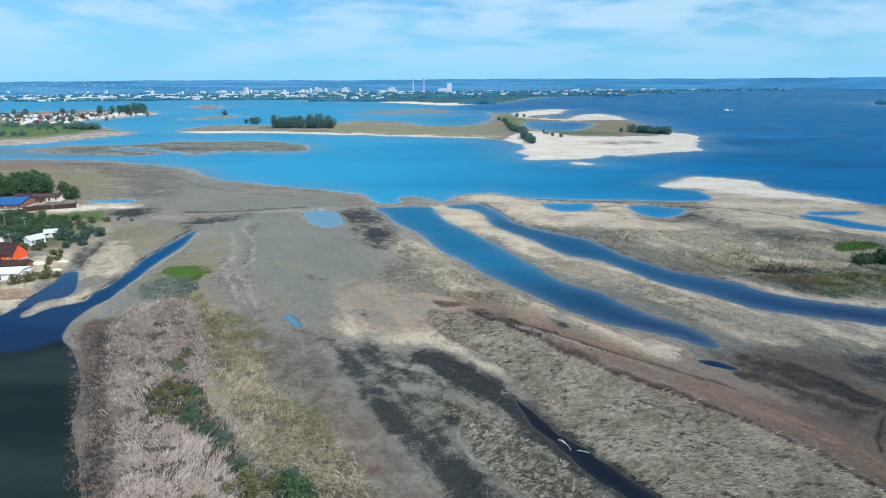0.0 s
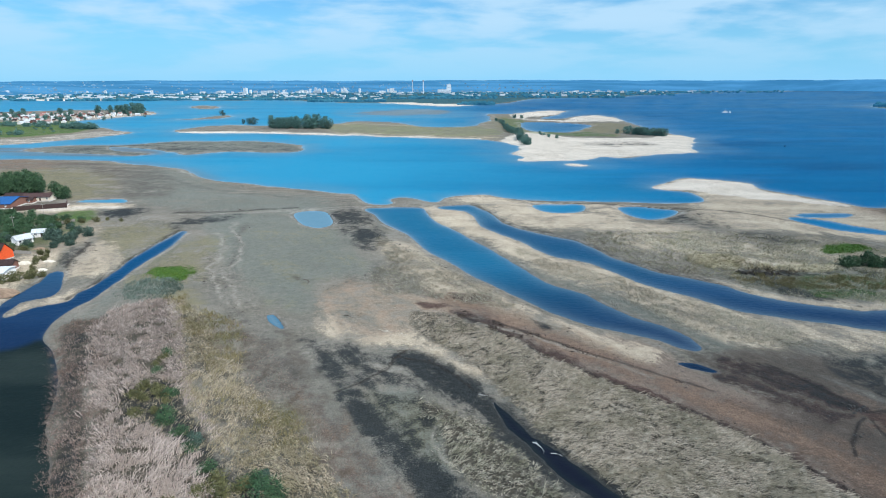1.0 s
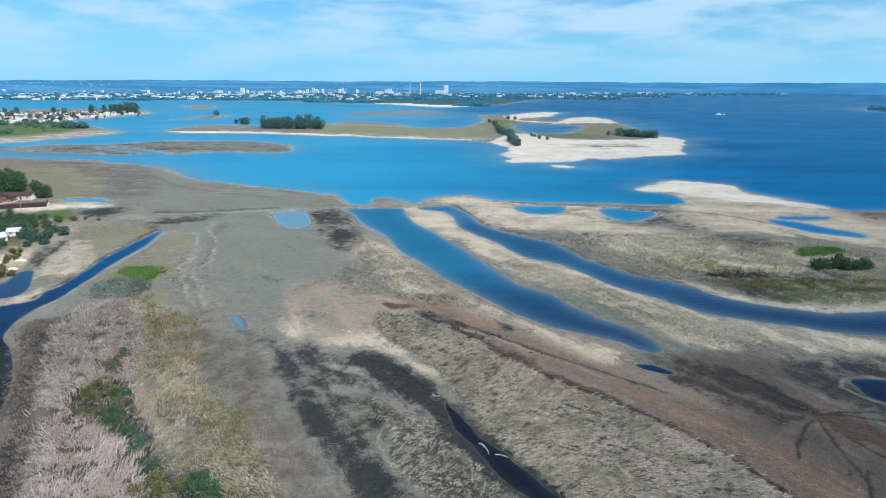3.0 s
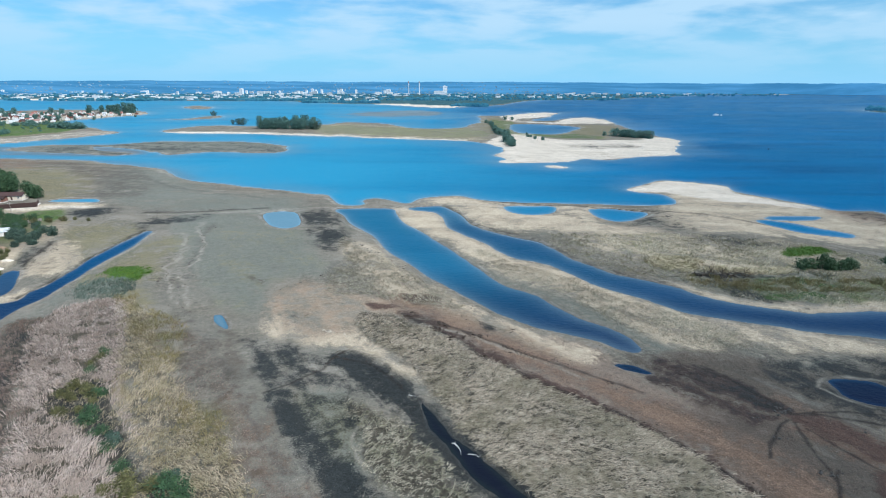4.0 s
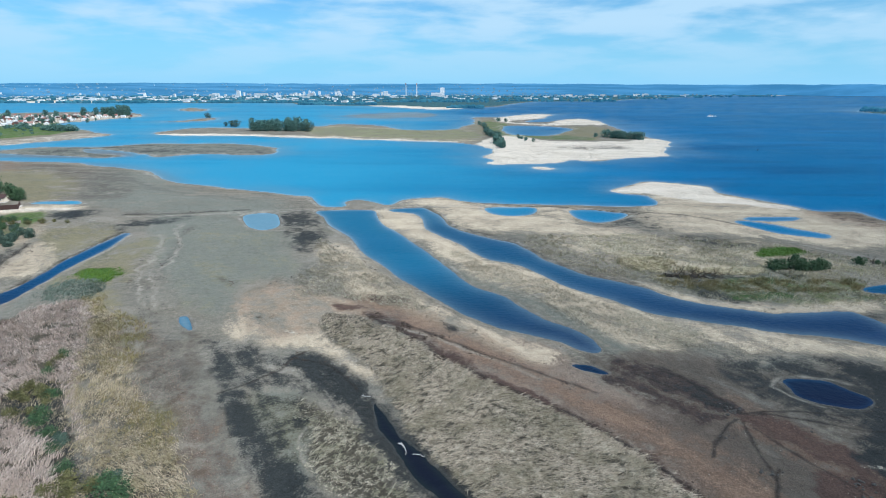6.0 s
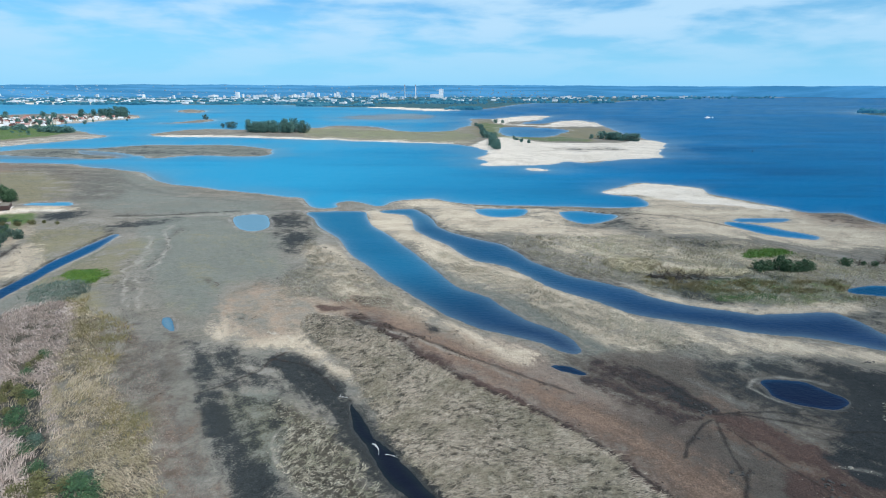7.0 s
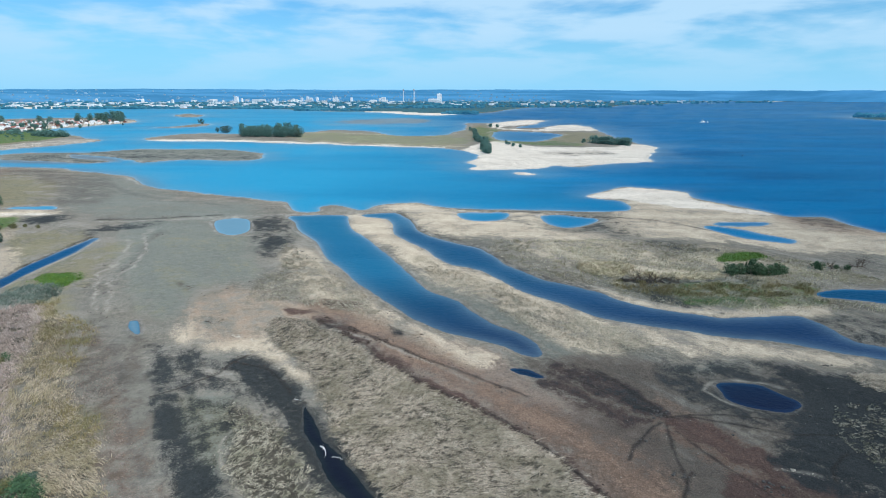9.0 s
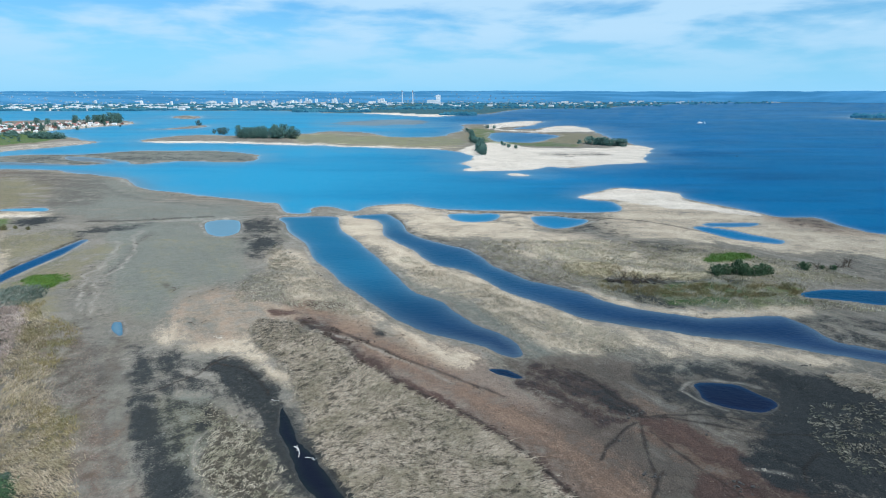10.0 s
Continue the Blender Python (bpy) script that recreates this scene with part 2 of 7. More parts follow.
FAR_SHORE = [(-6000, 2080), (-1693, 2264), (-1301, 2150), (-1167, 2249), (-806, 2195), (-650, 2234), (-503, 2151), (-437, 2029), (-272, 1955), (-174, 1894), (5, 1663), (106, 1769), (217, 1938), (396, 2415), (724, 2522), (936, 2885), (1251, 3205), (1693, 3793), (1911, 3948), (2712, 3685), (6000, 4600), (6000, 5600), (-6000, 5600)]
LONG_ISLAND = [(-387, 851), (-350, 812), (-263, 808), (-180, 786), (-101, 765), (-27, 738), (44, 720), (68, 685), (82, 648), (84, 614), (71, 575), (78, 544), (73, 525), (87, 516), (113, 519), (140, 526), (155, 546), (179, 537), (203, 561), (228, 569), (258, 587), (268, 628), (296, 687), (314, 744), (312, 784), (310, 811), (307, 881), (323, 1030), (331, 1143), (318, 1220), (274, 1204), (227, 1116), (180, 1120), (228, 1208), (297, 1410), (234, 1417), (144, 1278), (96, 1283), (87, 1094), (69, 992), (47, 931), (-6, 911), (-42, 937), (-86, 1031), (-148, 1050), (-179, 996), (-262, 951), (-356, 957), (-384, 913)]
MUD_ISLAND = [(-441, 605), (-427, 659), (-374, 656), (-341, 667), (-326, 691), (-284, 702), (-228, 699), (-175, 677), (-145, 624), (-143, 593), (-164, 585), (-213, 596), (-237, 583), (-254, 570), (-280, 589), (-295, 563), (-326, 568), (-368, 583), (-403, 585)]
VILLAGE_LAND = [(-678, 641), (-506, 662), (-479, 679), (-453, 724), (-443, 767), (-429, 817), (-477, 866), (-517, 899), (-594, 985), (-658, 1043), (-652, 1102), (-643, 1186), (-623, 1241), (-643, 1327), (-717, 1431), (-793, 1493), (-896, 1475), (-983, 1457), (-1042, 1386), (-1379, 1325)]
THIN_BAR = [(-497, 1106), (-472, 1154), (-461, 1247), (-432, 1205), (-431, 1134), (-462, 1104)]
FLOAT_BAR = [(107, 498), (117, 504), (125, 493), (123, 487), (114, 487)]
SHOAL_FAR = [(-196, 1309), (-145, 1428), (-38, 1502), (17, 1385), (-8, 1270), (-103, 1237)]
SMALL_BAR = [(-705, 1638), (-701, 1747), (-612, 1628), (-609, 1532)]
DARK_ISLAND = [(1150, 1594), (1309, 1786), (1352, 1786), (1446, 1786), (1513, 1704), (1289, 1439), (1178, 1439), (1116, 1468)]
CHANNEL_WEST = [(-40, 318.8), (-28.6, 323.1), (-15.6, 322.8), (-7.8, 319.6), (-5.8, 310.8), (-3.2, 299.8), (1.8, 285.7), (8.6, 271.6), (15.8, 255.8), (24.2, 235.5), (28.9, 224.8), (34, 212.1), (39.2, 198.8), (45.4, 189.7), (51.7, 183.5), (56.5, 173.7), (62.2, 163.9), (68.3, 157.4), (72.5, 151.4), (74.1, 144.4), (72.8, 140.9), (68.5, 142), (64.3, 147), (58, 151.5), (49.6, 155.9), (42.7, 161.9), (37.2, 168.6), (30, 179), (22.8, 190), (16.6, 199.1), (10, 212.4), (2.5, 226.7), (-4.7, 239.3), (-13, 262.3), (-20.5, 275.5), (-27.9, 289.9), (-33.3, 305.8)]
CHANNEL_EAST = [(0.5, 322.5), (13.6, 328.4), (20.2, 328.3), (28.3, 308.7), (33.5, 286.3), (39.2, 275.6), (48.4, 264.4), (57.6, 257.1), (63.7, 250.2), (68.4, 239.1), (73.6, 224.2), (79.7, 215.1), (85.1, 206), (91.6, 201.3), (97.6, 196.2), (103.3, 191.4), (107.7, 184.5), (113.8, 178.6), (121.6, 174.4), (127.8, 171.4), (134, 169), (145, 169.5), (159.9, 170.4), (162.2, 166.7), (164.2, 162.6), (164.9, 151.8), (168.2, 148.3), (174.8, 144.7), (198.9, 132), (190.6, 123.3), (168.9, 136.8), (155.7, 143.6), (143.7, 150.2), (129.3, 154.2), (105.6, 164.3), (98.7, 167.6), (92.7, 173.3), (86.9, 181), (80.1, 187.6), (73.4, 196.5), (67, 209.6), (60.8, 219), (51.1, 226), (43.7, 236.9), (38.4, 250.6), (29.6, 263.7), (22.7, 277), (20.6, 295.4), (18.8, 304.7), (14.6, 313.3)]
CANAL = [(-118.7, 268.4), (-122.5, 268.4), (-123.3, 253.1), (-122.4, 235.1), (-122.4, 220.8), (-119.6, 200.7), (-119.8, 191.7), (-120.5, 184.4), (-119.3, 177.5), (-126.7, 171.7), (-129.5, 164), (-132.6, 166.7), (-133.8, 174.2), (-134.7, 178.2), (-137.3, 179.3), (-137.7, 171.8), (-138, 164.9), (-143.8, 141.7), (-148.2, 120.9), (-126.2, 93.6), (-83.2, 60.1), (-61.9, 60), (-57.6, 73.8), (-63.7, 83.8), (-70.2, 93.4), (-78.2, 104.5), (-85, 118), (-91.5, 128.7), (-100.6, 140.6), (-108.3, 148.5), (-112.8, 158.3), (-113.8, 168.3), (-112.7, 179), (-112.8, 189.8), (-114, 201.9), (-114.7, 214.1), (-114.9, 229.2), (-116.1, 248.3)]
SIDE_POND = [(-143.3, 208.8), (-141.5, 196), (-140.5, 186), (-139.8, 177), (-137, 172), (-134.5, 176), (-131.5, 179), (-128.2, 182), (-129, 188), (-134.7, 198.9)]
GREY_POOL = [(-77.4, 306.6), (-71.8, 313.6), (-62, 312), (-55.8, 299.5), (-51.8, 284.2), (-56.8, 276.1), (-64.6, 279.7), (-71.3, 290.7)]
BAR_POOL = [(54.3, 326.7), (61.5, 330.6), (73.1, 331.1), (84.2, 329.3), (83.8, 318.4), (77.9, 309.7), (66.8, 308.5), (58.4, 313.0)]
SAND_POOL = [(103.0, 321.0), (108.5, 323.2), (116.7, 323.8), (124.6, 319.0), (133.3, 312.9), (125.3, 300.4), (113.5, 292.7), (106.8, 295.5), (102.7, 305.0)]
SPIT_POOL_A = [(191.2, 301.7), (212.2, 307.2), (223.9, 303), (209.8, 296.3)]
SPIT_POOL_B = [(184.9, 297.6), (200.8, 289.8), (206.8, 278.8), (216.5, 268.5), (212.9, 262.1), (204.1, 263.2), (193.9, 269.7), (188.1, 281.2)]
ROUND_POND = [(114.0, 125.9), (118.8, 126.7), (124.7, 125.1), (126.7, 121.7), (129.2, 117.9), (128.6, 115.5), (124.8, 113.3), (120.3, 113.8), (116.2, 115.6), (113.2, 118.3), (113.2, 122.5)]
EAST_POND = [(179.2, 191.8), (188.3, 195.4), (198.5, 195.4), (211.5, 194.2), (246.2, 191.8), (228.5, 172.3), (201, 180), (191, 184.3), (181.1, 187.1), (178.6, 188.9)]
SMALL_PUDDLE = [(64.4, 133.6), (67.8, 134), (70.7, 131.7), (72.2, 129.2), (68, 130.2), (65.2, 131.9)]
YARD_WATER = [(-217, 339.5), (-214.4, 345), (-203.1, 346.4), (-191.8, 347.9), (-186, 339), (-199.1, 338)]
MUD_PUDDLE = [(-50.2, 165.4), (-48.4, 165.8), (-45.0, 160.3), (-42.4, 155.0), (-44.6, 156.2), (-48.2, 160.8)]
ISLE_CREEK = [(-365, 633), (-336, 632), (-298, 610), (-265, 562), (-282, 571), (-326, 601)]
LAGOON = [(132, 1001), (168, 1013), (222, 995), (236, 942), (195, 836), (160, 820), (132, 840), (124, 903)]
DARK_CREEK = [(15.2, 115.8), (16.4, 114.0), (18.3, 110.5), (21.0, 105.3), (24.1, 100.0), (26.9, 97.4), (30.3, 91.7), (33.4, 86.8), (36.7, 81.9), (44.8, 70.2), (38.3, 68.6), (31.2, 82.9), (27.6, 87.6), (25.3, 90.6), (23.1, 95.3), (21.2, 100.1), (17.9, 104.3), (16.8, 108.8)]
# reed beds
REED_PALE = [(102.1, 223.2), (123.2, 224.7), (124.2, 212.7), (143.4, 211.3), (158.5, 215.6), (153.2, 208.5), (140.7, 204.4), (120.7, 208.5), (105.9, 209.9)]
REED_BED = [(-98.6, 156.9), (-96.6, 171.4), (-83.5, 174.7), (-69.9, 148.1), (-60.2, 128.5), (-52.8, 114.2), (-45.5, 104.3), (-40, 96.7), (-34.1, 83.7), (-26.6, 69.3), (-49, 69.4), (-57.2, 83.8), (-62.8, 96.8), (-76.4, 118), (-86.5, 134.7)]
REED_GOLD = [(-83.5, 174.7), (-71.3, 162.1), (-58.8, 143.7), (-49, 129.9), (-38.9, 116.5), (-29.4, 105.9), (-21.9, 97.5), (-15.7, 88.3), (-9.8, 79.8), (-3.8, 69.3), (-26.6, 69.3), (-34.1, 83.7), (-40, 96.7), (-45.5, 104.3), (-52.8, 114.2), (-60.2, 128.5), (-69.9, 148.1)]
REED_STUBBLE = [(-72.7, 164.3), (-61.8, 162), (-49.2, 148), (-37.3, 131.3), (-27, 115.2), (-15.9, 98.4), (-7.3, 85.3), (0.5, 73.6), (-3.8, 69.3), (-9.8, 79.8), (-15.7, 88.3), (-21.9, 97.5), (-29.4, 105.9), (-38.9, 116.5), (-49, 129.9), (-58.8, 143.7)]
REED_BELT = [(-5.3, 165.9), (3.4, 163.6), (8, 159.5), (14, 153.6), (22.4, 145), (28.6, 136.2), (35, 129.1), (41.5, 122.6), (50.5, 114.4), (59.2, 105.8), (66.1, 97.3), (71, 88), (75.6, 80.4), (80, 71), (57.9, 67.1), (44.6, 73.5), (37.7, 83.4), (32.2, 91.3), (26.2, 102), (20.1, 114.9), (15, 126.6), (8.7, 137.2), (1.5, 147.5), (-4.2, 155.2)]
REED_ISLET = [(-1.5, 116.2), (4.7, 110.8), (12.6, 104.4), (18.3, 96.1), (22.4, 89.4), (25.9, 83.2), (31, 72.4), (19.7, 72.4), (13.4, 83.8), (8, 89.8), (4.7, 96.5), (3.8, 104.1), (1, 110)]
REED_RIDGE = [(34, 237), (47.4, 219.2), (57.9, 207.7), (69.9, 198.4), (77.9, 182.2), (88.4, 171.9), (96.1, 162.7), (103.1, 154.3), (106.4, 146.6), (99.1, 142.4), (91.2, 144.6), (81.7, 150.6), (70.5, 162.9), (63.9, 179.7), (54.3, 193.7), (44.6, 205.2)]
REED_FIELD = [(68.7, 259.9), (95.9, 262.6), (125.8, 264.2), (158, 255.4), (172.8, 253), (200.7, 226.3), (213, 204.4), (178.8, 196.6), (170.3, 188.9), (188.4, 180.5), (199.4, 177.9), (195.3, 172.4), (173.2, 174.3), (147.4, 174.4), (130.3, 177.9), (114, 186), (107.2, 197.9), (98.4, 202.5), (85.5, 212.8), (77.1, 228.1)]
REED_PATCH = [(133.8, 110.9), (141.6, 115.1), (149.3, 115.1), (155.1, 106.5), (146.5, 93.1), (135.4, 89.8), (129.3, 93.1), (128.5, 100.4)]
REED_POINT = [(-26.2, 261.5), (-14.4, 237.7), (0.1, 217.6), (12.3, 197.3), (21, 182.8), (26.8, 170.2), (12.7, 172.7), (-1.9, 180.4), (-17.2, 183.2), (-21.3, 207.3), (-15.8, 221.6)]
REED_STRIP = [(148.3, 129.6), (156, 128.4), (159, 123.3), (161.9, 118.1), (157, 115.1), (152.1, 119.1), (148.4, 123.4)]
REED_FRINGE = [(-107.7, 158.2), (-100.4, 160.2), (-85.6, 134.7), (-75.1, 113.1), (-64.9, 96.8), (-59.2, 83.8), (-52.9, 69.4), (-55.4, 69.4), (-64.2, 83.8), (-72.3, 96.9), (-85, 118), (-99.9, 141.3)]
REED_SPIT = [(-140, 210.2), (-145.8, 221.8), (-151.7, 239.8), (-149.5, 247), (-132.4, 231.1), (-122.8, 217.1), (-126.4, 207.3), (-132.7, 203.5)]
# sand
SAND_FIELD = [(78.6, 267.1), (125.8, 264.2), (158, 255.4), (172.8, 253), (193.7, 222.3), (182.9, 211.2), (159.2, 217), (126, 226.3), (101.1, 218.6), (93.4, 226.3)]
SAND_NORTHBANK = [(104, 193), (112.7, 181.6), (129.7, 176.4), (147.6, 174.9), (167, 176.4), (171.9, 172.4), (163, 169.5), (145.5, 170.4), (124.5, 172.4), (111.4, 177.4), (102.5, 187.2)]
SAND_LOG = [(104, 221.6), (125.1, 223.2), (141.8, 212.7), (158.5, 215.6), (150.4, 207.1), (121.3, 210.6), (108.7, 212.7)]
PEACH_SOUTH = [(72.5, 101.4), (79.2, 100.4), (84.1, 93.2), (87.9, 85.2), (88.8, 77.1), (83, 82.4), (78.6, 88.3), (73.6, 94.9)]
SAND_RIDGEWIDE = [(34, 237), (66.4, 207.6), (92.7, 173.3), (111.8, 160.4), (128.6, 156), (135, 149.1), (147.9, 138.4), (122.3, 138.4), (96.3, 148.4), (92.7, 141.8), (78.2, 149.8), (66.4, 176.1), (43.9, 201.9)]
PEACH_BANK = [(-23.1, 256.4), (8.6, 207), (29, 172.5), (43.4, 157.6), (62.7, 142.7), (56.2, 133.6), (39.9, 143.6), (23.3, 157), (5.6, 177.7), (-15.3, 214.2)]
PEACH_FLAT = [(-36.4, 183.4), (-21.9, 191.7), (-5.7, 183.1), (7.3, 175.2), (18.9, 163.4), (12, 162.6), (1.7, 165.8), (-5, 155.2), (-0.1, 147.5), (5.7, 134), (-0.1, 138.8), (-7.7, 140.6), (-20.2, 144.1), (-30.8, 151.5), (-35.6, 168.4)]
PALE_CRUST = [(-33, 163.9), (-26.3, 166.1), (-21.1, 151.5), (-23.8, 147.7), (-28.9, 149.6)]
SAND_EAST = [(22, 359.2), (38.3, 344.4), (56, 327.5), (82.5, 303.5), (105.2, 289.9), (130.6, 275.1), (163.9, 265.7), (184.3, 261.1), (207.1, 245.3), (229.8, 241.6), (266, 226.3), (298, 263.1), (258.2, 292.3), (240.2, 312.9), (218.1, 355.9), (200.1, 406.7), (178.1, 421.6), (142.6, 384), (163.9, 371.4), (152.5, 331.8), (110.7, 281.3), (93.8, 300.5), (85.4, 314.7), (54.3, 337.3), (126.7, 313), (125, 268.6), (90.6, 262.7), (70.5, 267.3), (47.4, 274.3), (34.9, 286.3), (28.6, 313), (20.6, 334.7), (8.9, 335)]
SAND_RIDGE = [(-5.9, 316.6), (3.7, 319.4), (18.6, 302), (20.3, 282.9), (29.6, 263.7), (40.2, 245.8), (50.7, 224.5), (66.4, 207.6), (79.6, 186.5), (70.4, 187.7), (56.2, 201.1), (42.1, 214.9), (32.9, 228.7), (23.2, 250.8), (11.3, 271.6), (0.4, 291.9)]
SAND_YARD = [(-228.4, 312.5), (-215.4, 327), (-192.3, 332.9), (-175.7, 326.2), (-187.1, 317.4), (-204.4, 309.2), (-211.5, 301.1), (-184.7, 286.7), (-166.4, 274.7), (-158.5, 253.7), (-159.1, 239.9), (-149, 209), (-146.8, 193.1), (-139.5, 171.8), (-141.7, 160.6), (-150.5, 172), (-157.4, 202.5), (-171.5, 240.1), (-179.8, 269.4)]
SAND_TIP = [(-131, 164.9), (-132.7, 175.2), (-125.9, 179.1), (-120.8, 189.9), (-117.9, 183.3), (-120.3, 176), (-126.4, 171.2)]
PALE_FLAT = [(135.8, 141.2), (147.9, 143.6), (157.4, 139.1), (157.7, 135.2), (148.9, 135.2), (138.5, 137.8)]
PALE_EDGE = [(-14.8, 153.3), (-1.7, 147.5), (8.5, 132.5), (14.8, 124.6), (12.1, 124.7), (4.2, 134), (-4.7, 142.3), (-14.2, 145.8)]
SAND_NOTCH = [(182, 344.6), (207.8, 330.6), (216.9, 304.9), (227.7, 291.4), (214.6, 273.6), (193.7, 292), (165.7, 305.9)]
# bleached sand
SAND_ISLAND = [(65, 685), (121, 822), (154, 752), (191, 727), (253, 724), (308, 776), (298, 687), (255, 587), (200, 552), (139, 522), (86, 513), (70, 525), (71, 585), (85, 614)]
SAND_ISLAND_NORTH = [(131, 1216), (216, 1392), (299, 1438), (232, 1228), (153, 1122), (215, 1053), (318, 1220), (323, 1045), (289, 1032), (209, 1024), (147, 1073)]
SAND_SHORE = [(-383, 832), (-268, 826), (-103, 782), (44, 727), (43, 713), (-99, 750), (-257, 790), (-351, 795)]
SAND_VILLAGE = [(-677, 707), (-545, 714), (-507, 763), (-482, 838), (-433, 826), (-438, 759), (-464, 697), (-506, 662), (-629, 656)]
SAND_POINT = [(-752, 1125), (-700, 1247), (-669, 1329), (-654, 1351), (-603, 1220), (-628, 1116), (-649, 1029)]
SAND_SPIT = [(143.3, 384), (176.7, 416.5), (196.9, 409.1), (215.5, 399.6), (213.4, 377.6), (217.3, 354), (235.7, 334.8), (232.3, 322), (208.8, 334.8), (181.3, 352.2), (164.4, 373.5)]
FLOAT_SAND = [(104, 501), (119, 515), (126, 493), (123, 480), (111, 477)]
FAR_SAND = [(-202, 1996), (6, 1825), (112, 1856), (86, 1551), (5, 1560), (-166, 1803)]
FAR_BEACH = [(-1646, 2385), (-1281, 2469), (-1093, 2368), (-947, 2047), (-1072, 2065), (-1423, 2060)]
# dark wet silt, with some painted shade
DARK_GREENMUD = [(-13.3, 118.8), (-6.7, 117.5), (1.1, 115), (4.4, 104.1), (5.6, 93), (-0.3, 93.9), (-4.7, 98.3), (-9.9, 108.3)]
DARK_WEST = [(-55.5, 310.4), (-44.4, 320.4), (-31.1, 283.9), (-22.4, 246.8), (-26.5, 237.9), (-35, 238.1), (-40.2, 267)]
DARK_BASIN = [(-35.7, 147.8), (-27, 147.8), (-17, 142.3), (-9, 137.3), (-4.4, 131), (1.1, 120), (-6.8, 120), (-13.4, 120.1), (-18.7, 120.1), (-27.3, 131.2)]
# wet silt plus the right side's shading, put into the colour
DARK_FLAT = [(119.6, 107.6), (131.6, 115.6), (139.9, 120.7), (132.3, 106.5), (128.7, 92.3), (140.4, 88.2), (130.8, 70), (116.5, 77), (115.7, 88.3), (118.3, 98.5)]
DARK_CREEKSIDE = [(-10.9, 132.6), (-8.3, 137.3), (-0.1, 137.9), (5.5, 131), (11.9, 122.5), (17.4, 113.7), (22.1, 105), (27.1, 96.4), (31.7, 89.7), (36.7, 83.4), (45.2, 71.3), (34.7, 70.7), (27.8, 82.9), (25.8, 86.3), (21.5, 90.2), (19.3, 95.5), (14.8, 103), (10.8, 109.9), (4.9, 116.9), (-1.6, 124.7), (-7.2, 129.6)]
DARK_GREENSIDE = [(-18.9, 117.7), (-14.9, 109.6), (-9.8, 100.1), (-4.7, 91.8), (0.4, 83.8), (6.7, 71.9), (18.8, 72.7), (10.6, 84.4), (6.0, 90.1), (1.0, 94.3), (-3.7, 99.5), (-9.2, 110.8), (-14.9, 119.5)]
DARK_STREAK = [(-133.7, 289.4), (-122.4, 298.1), (-105.2, 300.4), (-108.1, 291.4), (-119.1, 281.9), (-127.1, 274)]
DARK_BUSHROW = [(-179.3, 305.9), (-177.5, 317.2), (-167.2, 317), (-161.5, 305.6), (-168.8, 297.7)]
DARK_SAND = [(103.2, 311.5), (141.4, 313.6), (150.2, 292.9), (129.6, 272.8), (109.5, 277.8), (100.9, 290)]
DARK_FIELD = [(145.3, 266), (162, 253.4), (177.2, 245.5), (178.9, 238.9), (154.3, 239), (140, 232.9), (142.7, 248.1), (126.9, 244.5)]
DARK_POOL_EDGE = [(160.4, 166.7), (170.1, 169.5), (191.8, 167.6), (206.1, 157), (190, 138.4), (174.8, 144.7), (164.9, 151.8), (165.1, 161.3)]
DARK_MUDISLE = [(-435, 615), (-374, 656), (-323, 684), (-230, 706), (-148, 635), (-141, 584), (-210, 587), (-267, 562), (-385, 575)]
DARK_BANKSIDE = [(-154.4, 248.9), (-146.7, 239.7), (-144.5, 219.6), (-136.5, 196), (-131.6, 179.2), (-135.6, 176.7), (-144.7, 202.3), (-154.1, 235.6)]
DARK_SCRUB = [(-69.5, 117.9), (-66.4, 123), (-60.3, 123), (-54.1, 114.2), (-46.4, 105.3), (-39.7, 97.6), (-32.7, 90.8), (-26.9, 88.4), (-24.2, 81.2), (-34.3, 82.6), (-42.3, 94.1), (-49.9, 99.5), (-57.1, 105.4), (-64, 108.6)]
# shadow of the dead-branch tangle, painted as dark ground
LOG_SHADE = [(114.3, 207.1), (123.1, 209.2), (138.9, 205.1), (139.5, 201.1), (120, 199.2)]
DARK_SANDPATCH = [(163, 668), (220, 684), (242, 646), (203, 631), (168, 638)]
DARK_DIP = [(-52.3, 202.5), (-43.4, 199.8), (-43.2, 193.7), (-49.8, 196.2)]
DARK_BLOT = [(31.9, 159), (35.1, 158.1), (37.3, 152.9), (34.3, 154.1)]
DARK_REEDSIDE = [(-103.3, 152.2), (-93.9, 148.3), (-85.6, 134.7), (-78.4, 118), (-59.2, 83.8), (-53.7, 69.4), (-64.2, 83.8), (-75.6, 104.5), (-85, 118), (-94.4, 134.8)]
DARK_NORTHEAST = [(247.6, 320.4), (262.3, 312.9), (270.7, 274.1), (284.9, 248.1), (255.7, 280), (230.8, 286)]
GREY_BANK = [(25.9, 228.8), (39.2, 198.8), (51.7, 183.5), (62.7, 165.2), (73.7, 150.6), (74.8, 142.6), (83.7, 145), (76.3, 156.5), (65.9, 174.6), (53.6, 190.8), (40.8, 207.9)]
MUD_EDGE = [(-40.8, 317.3), (-18.6, 266.7), (2.4, 222.8), (16.4, 197.2), (29.6, 176.5), (25.7, 175), (12.2, 194.2), (-4.5, 229.2), (-23.8, 264.6)]
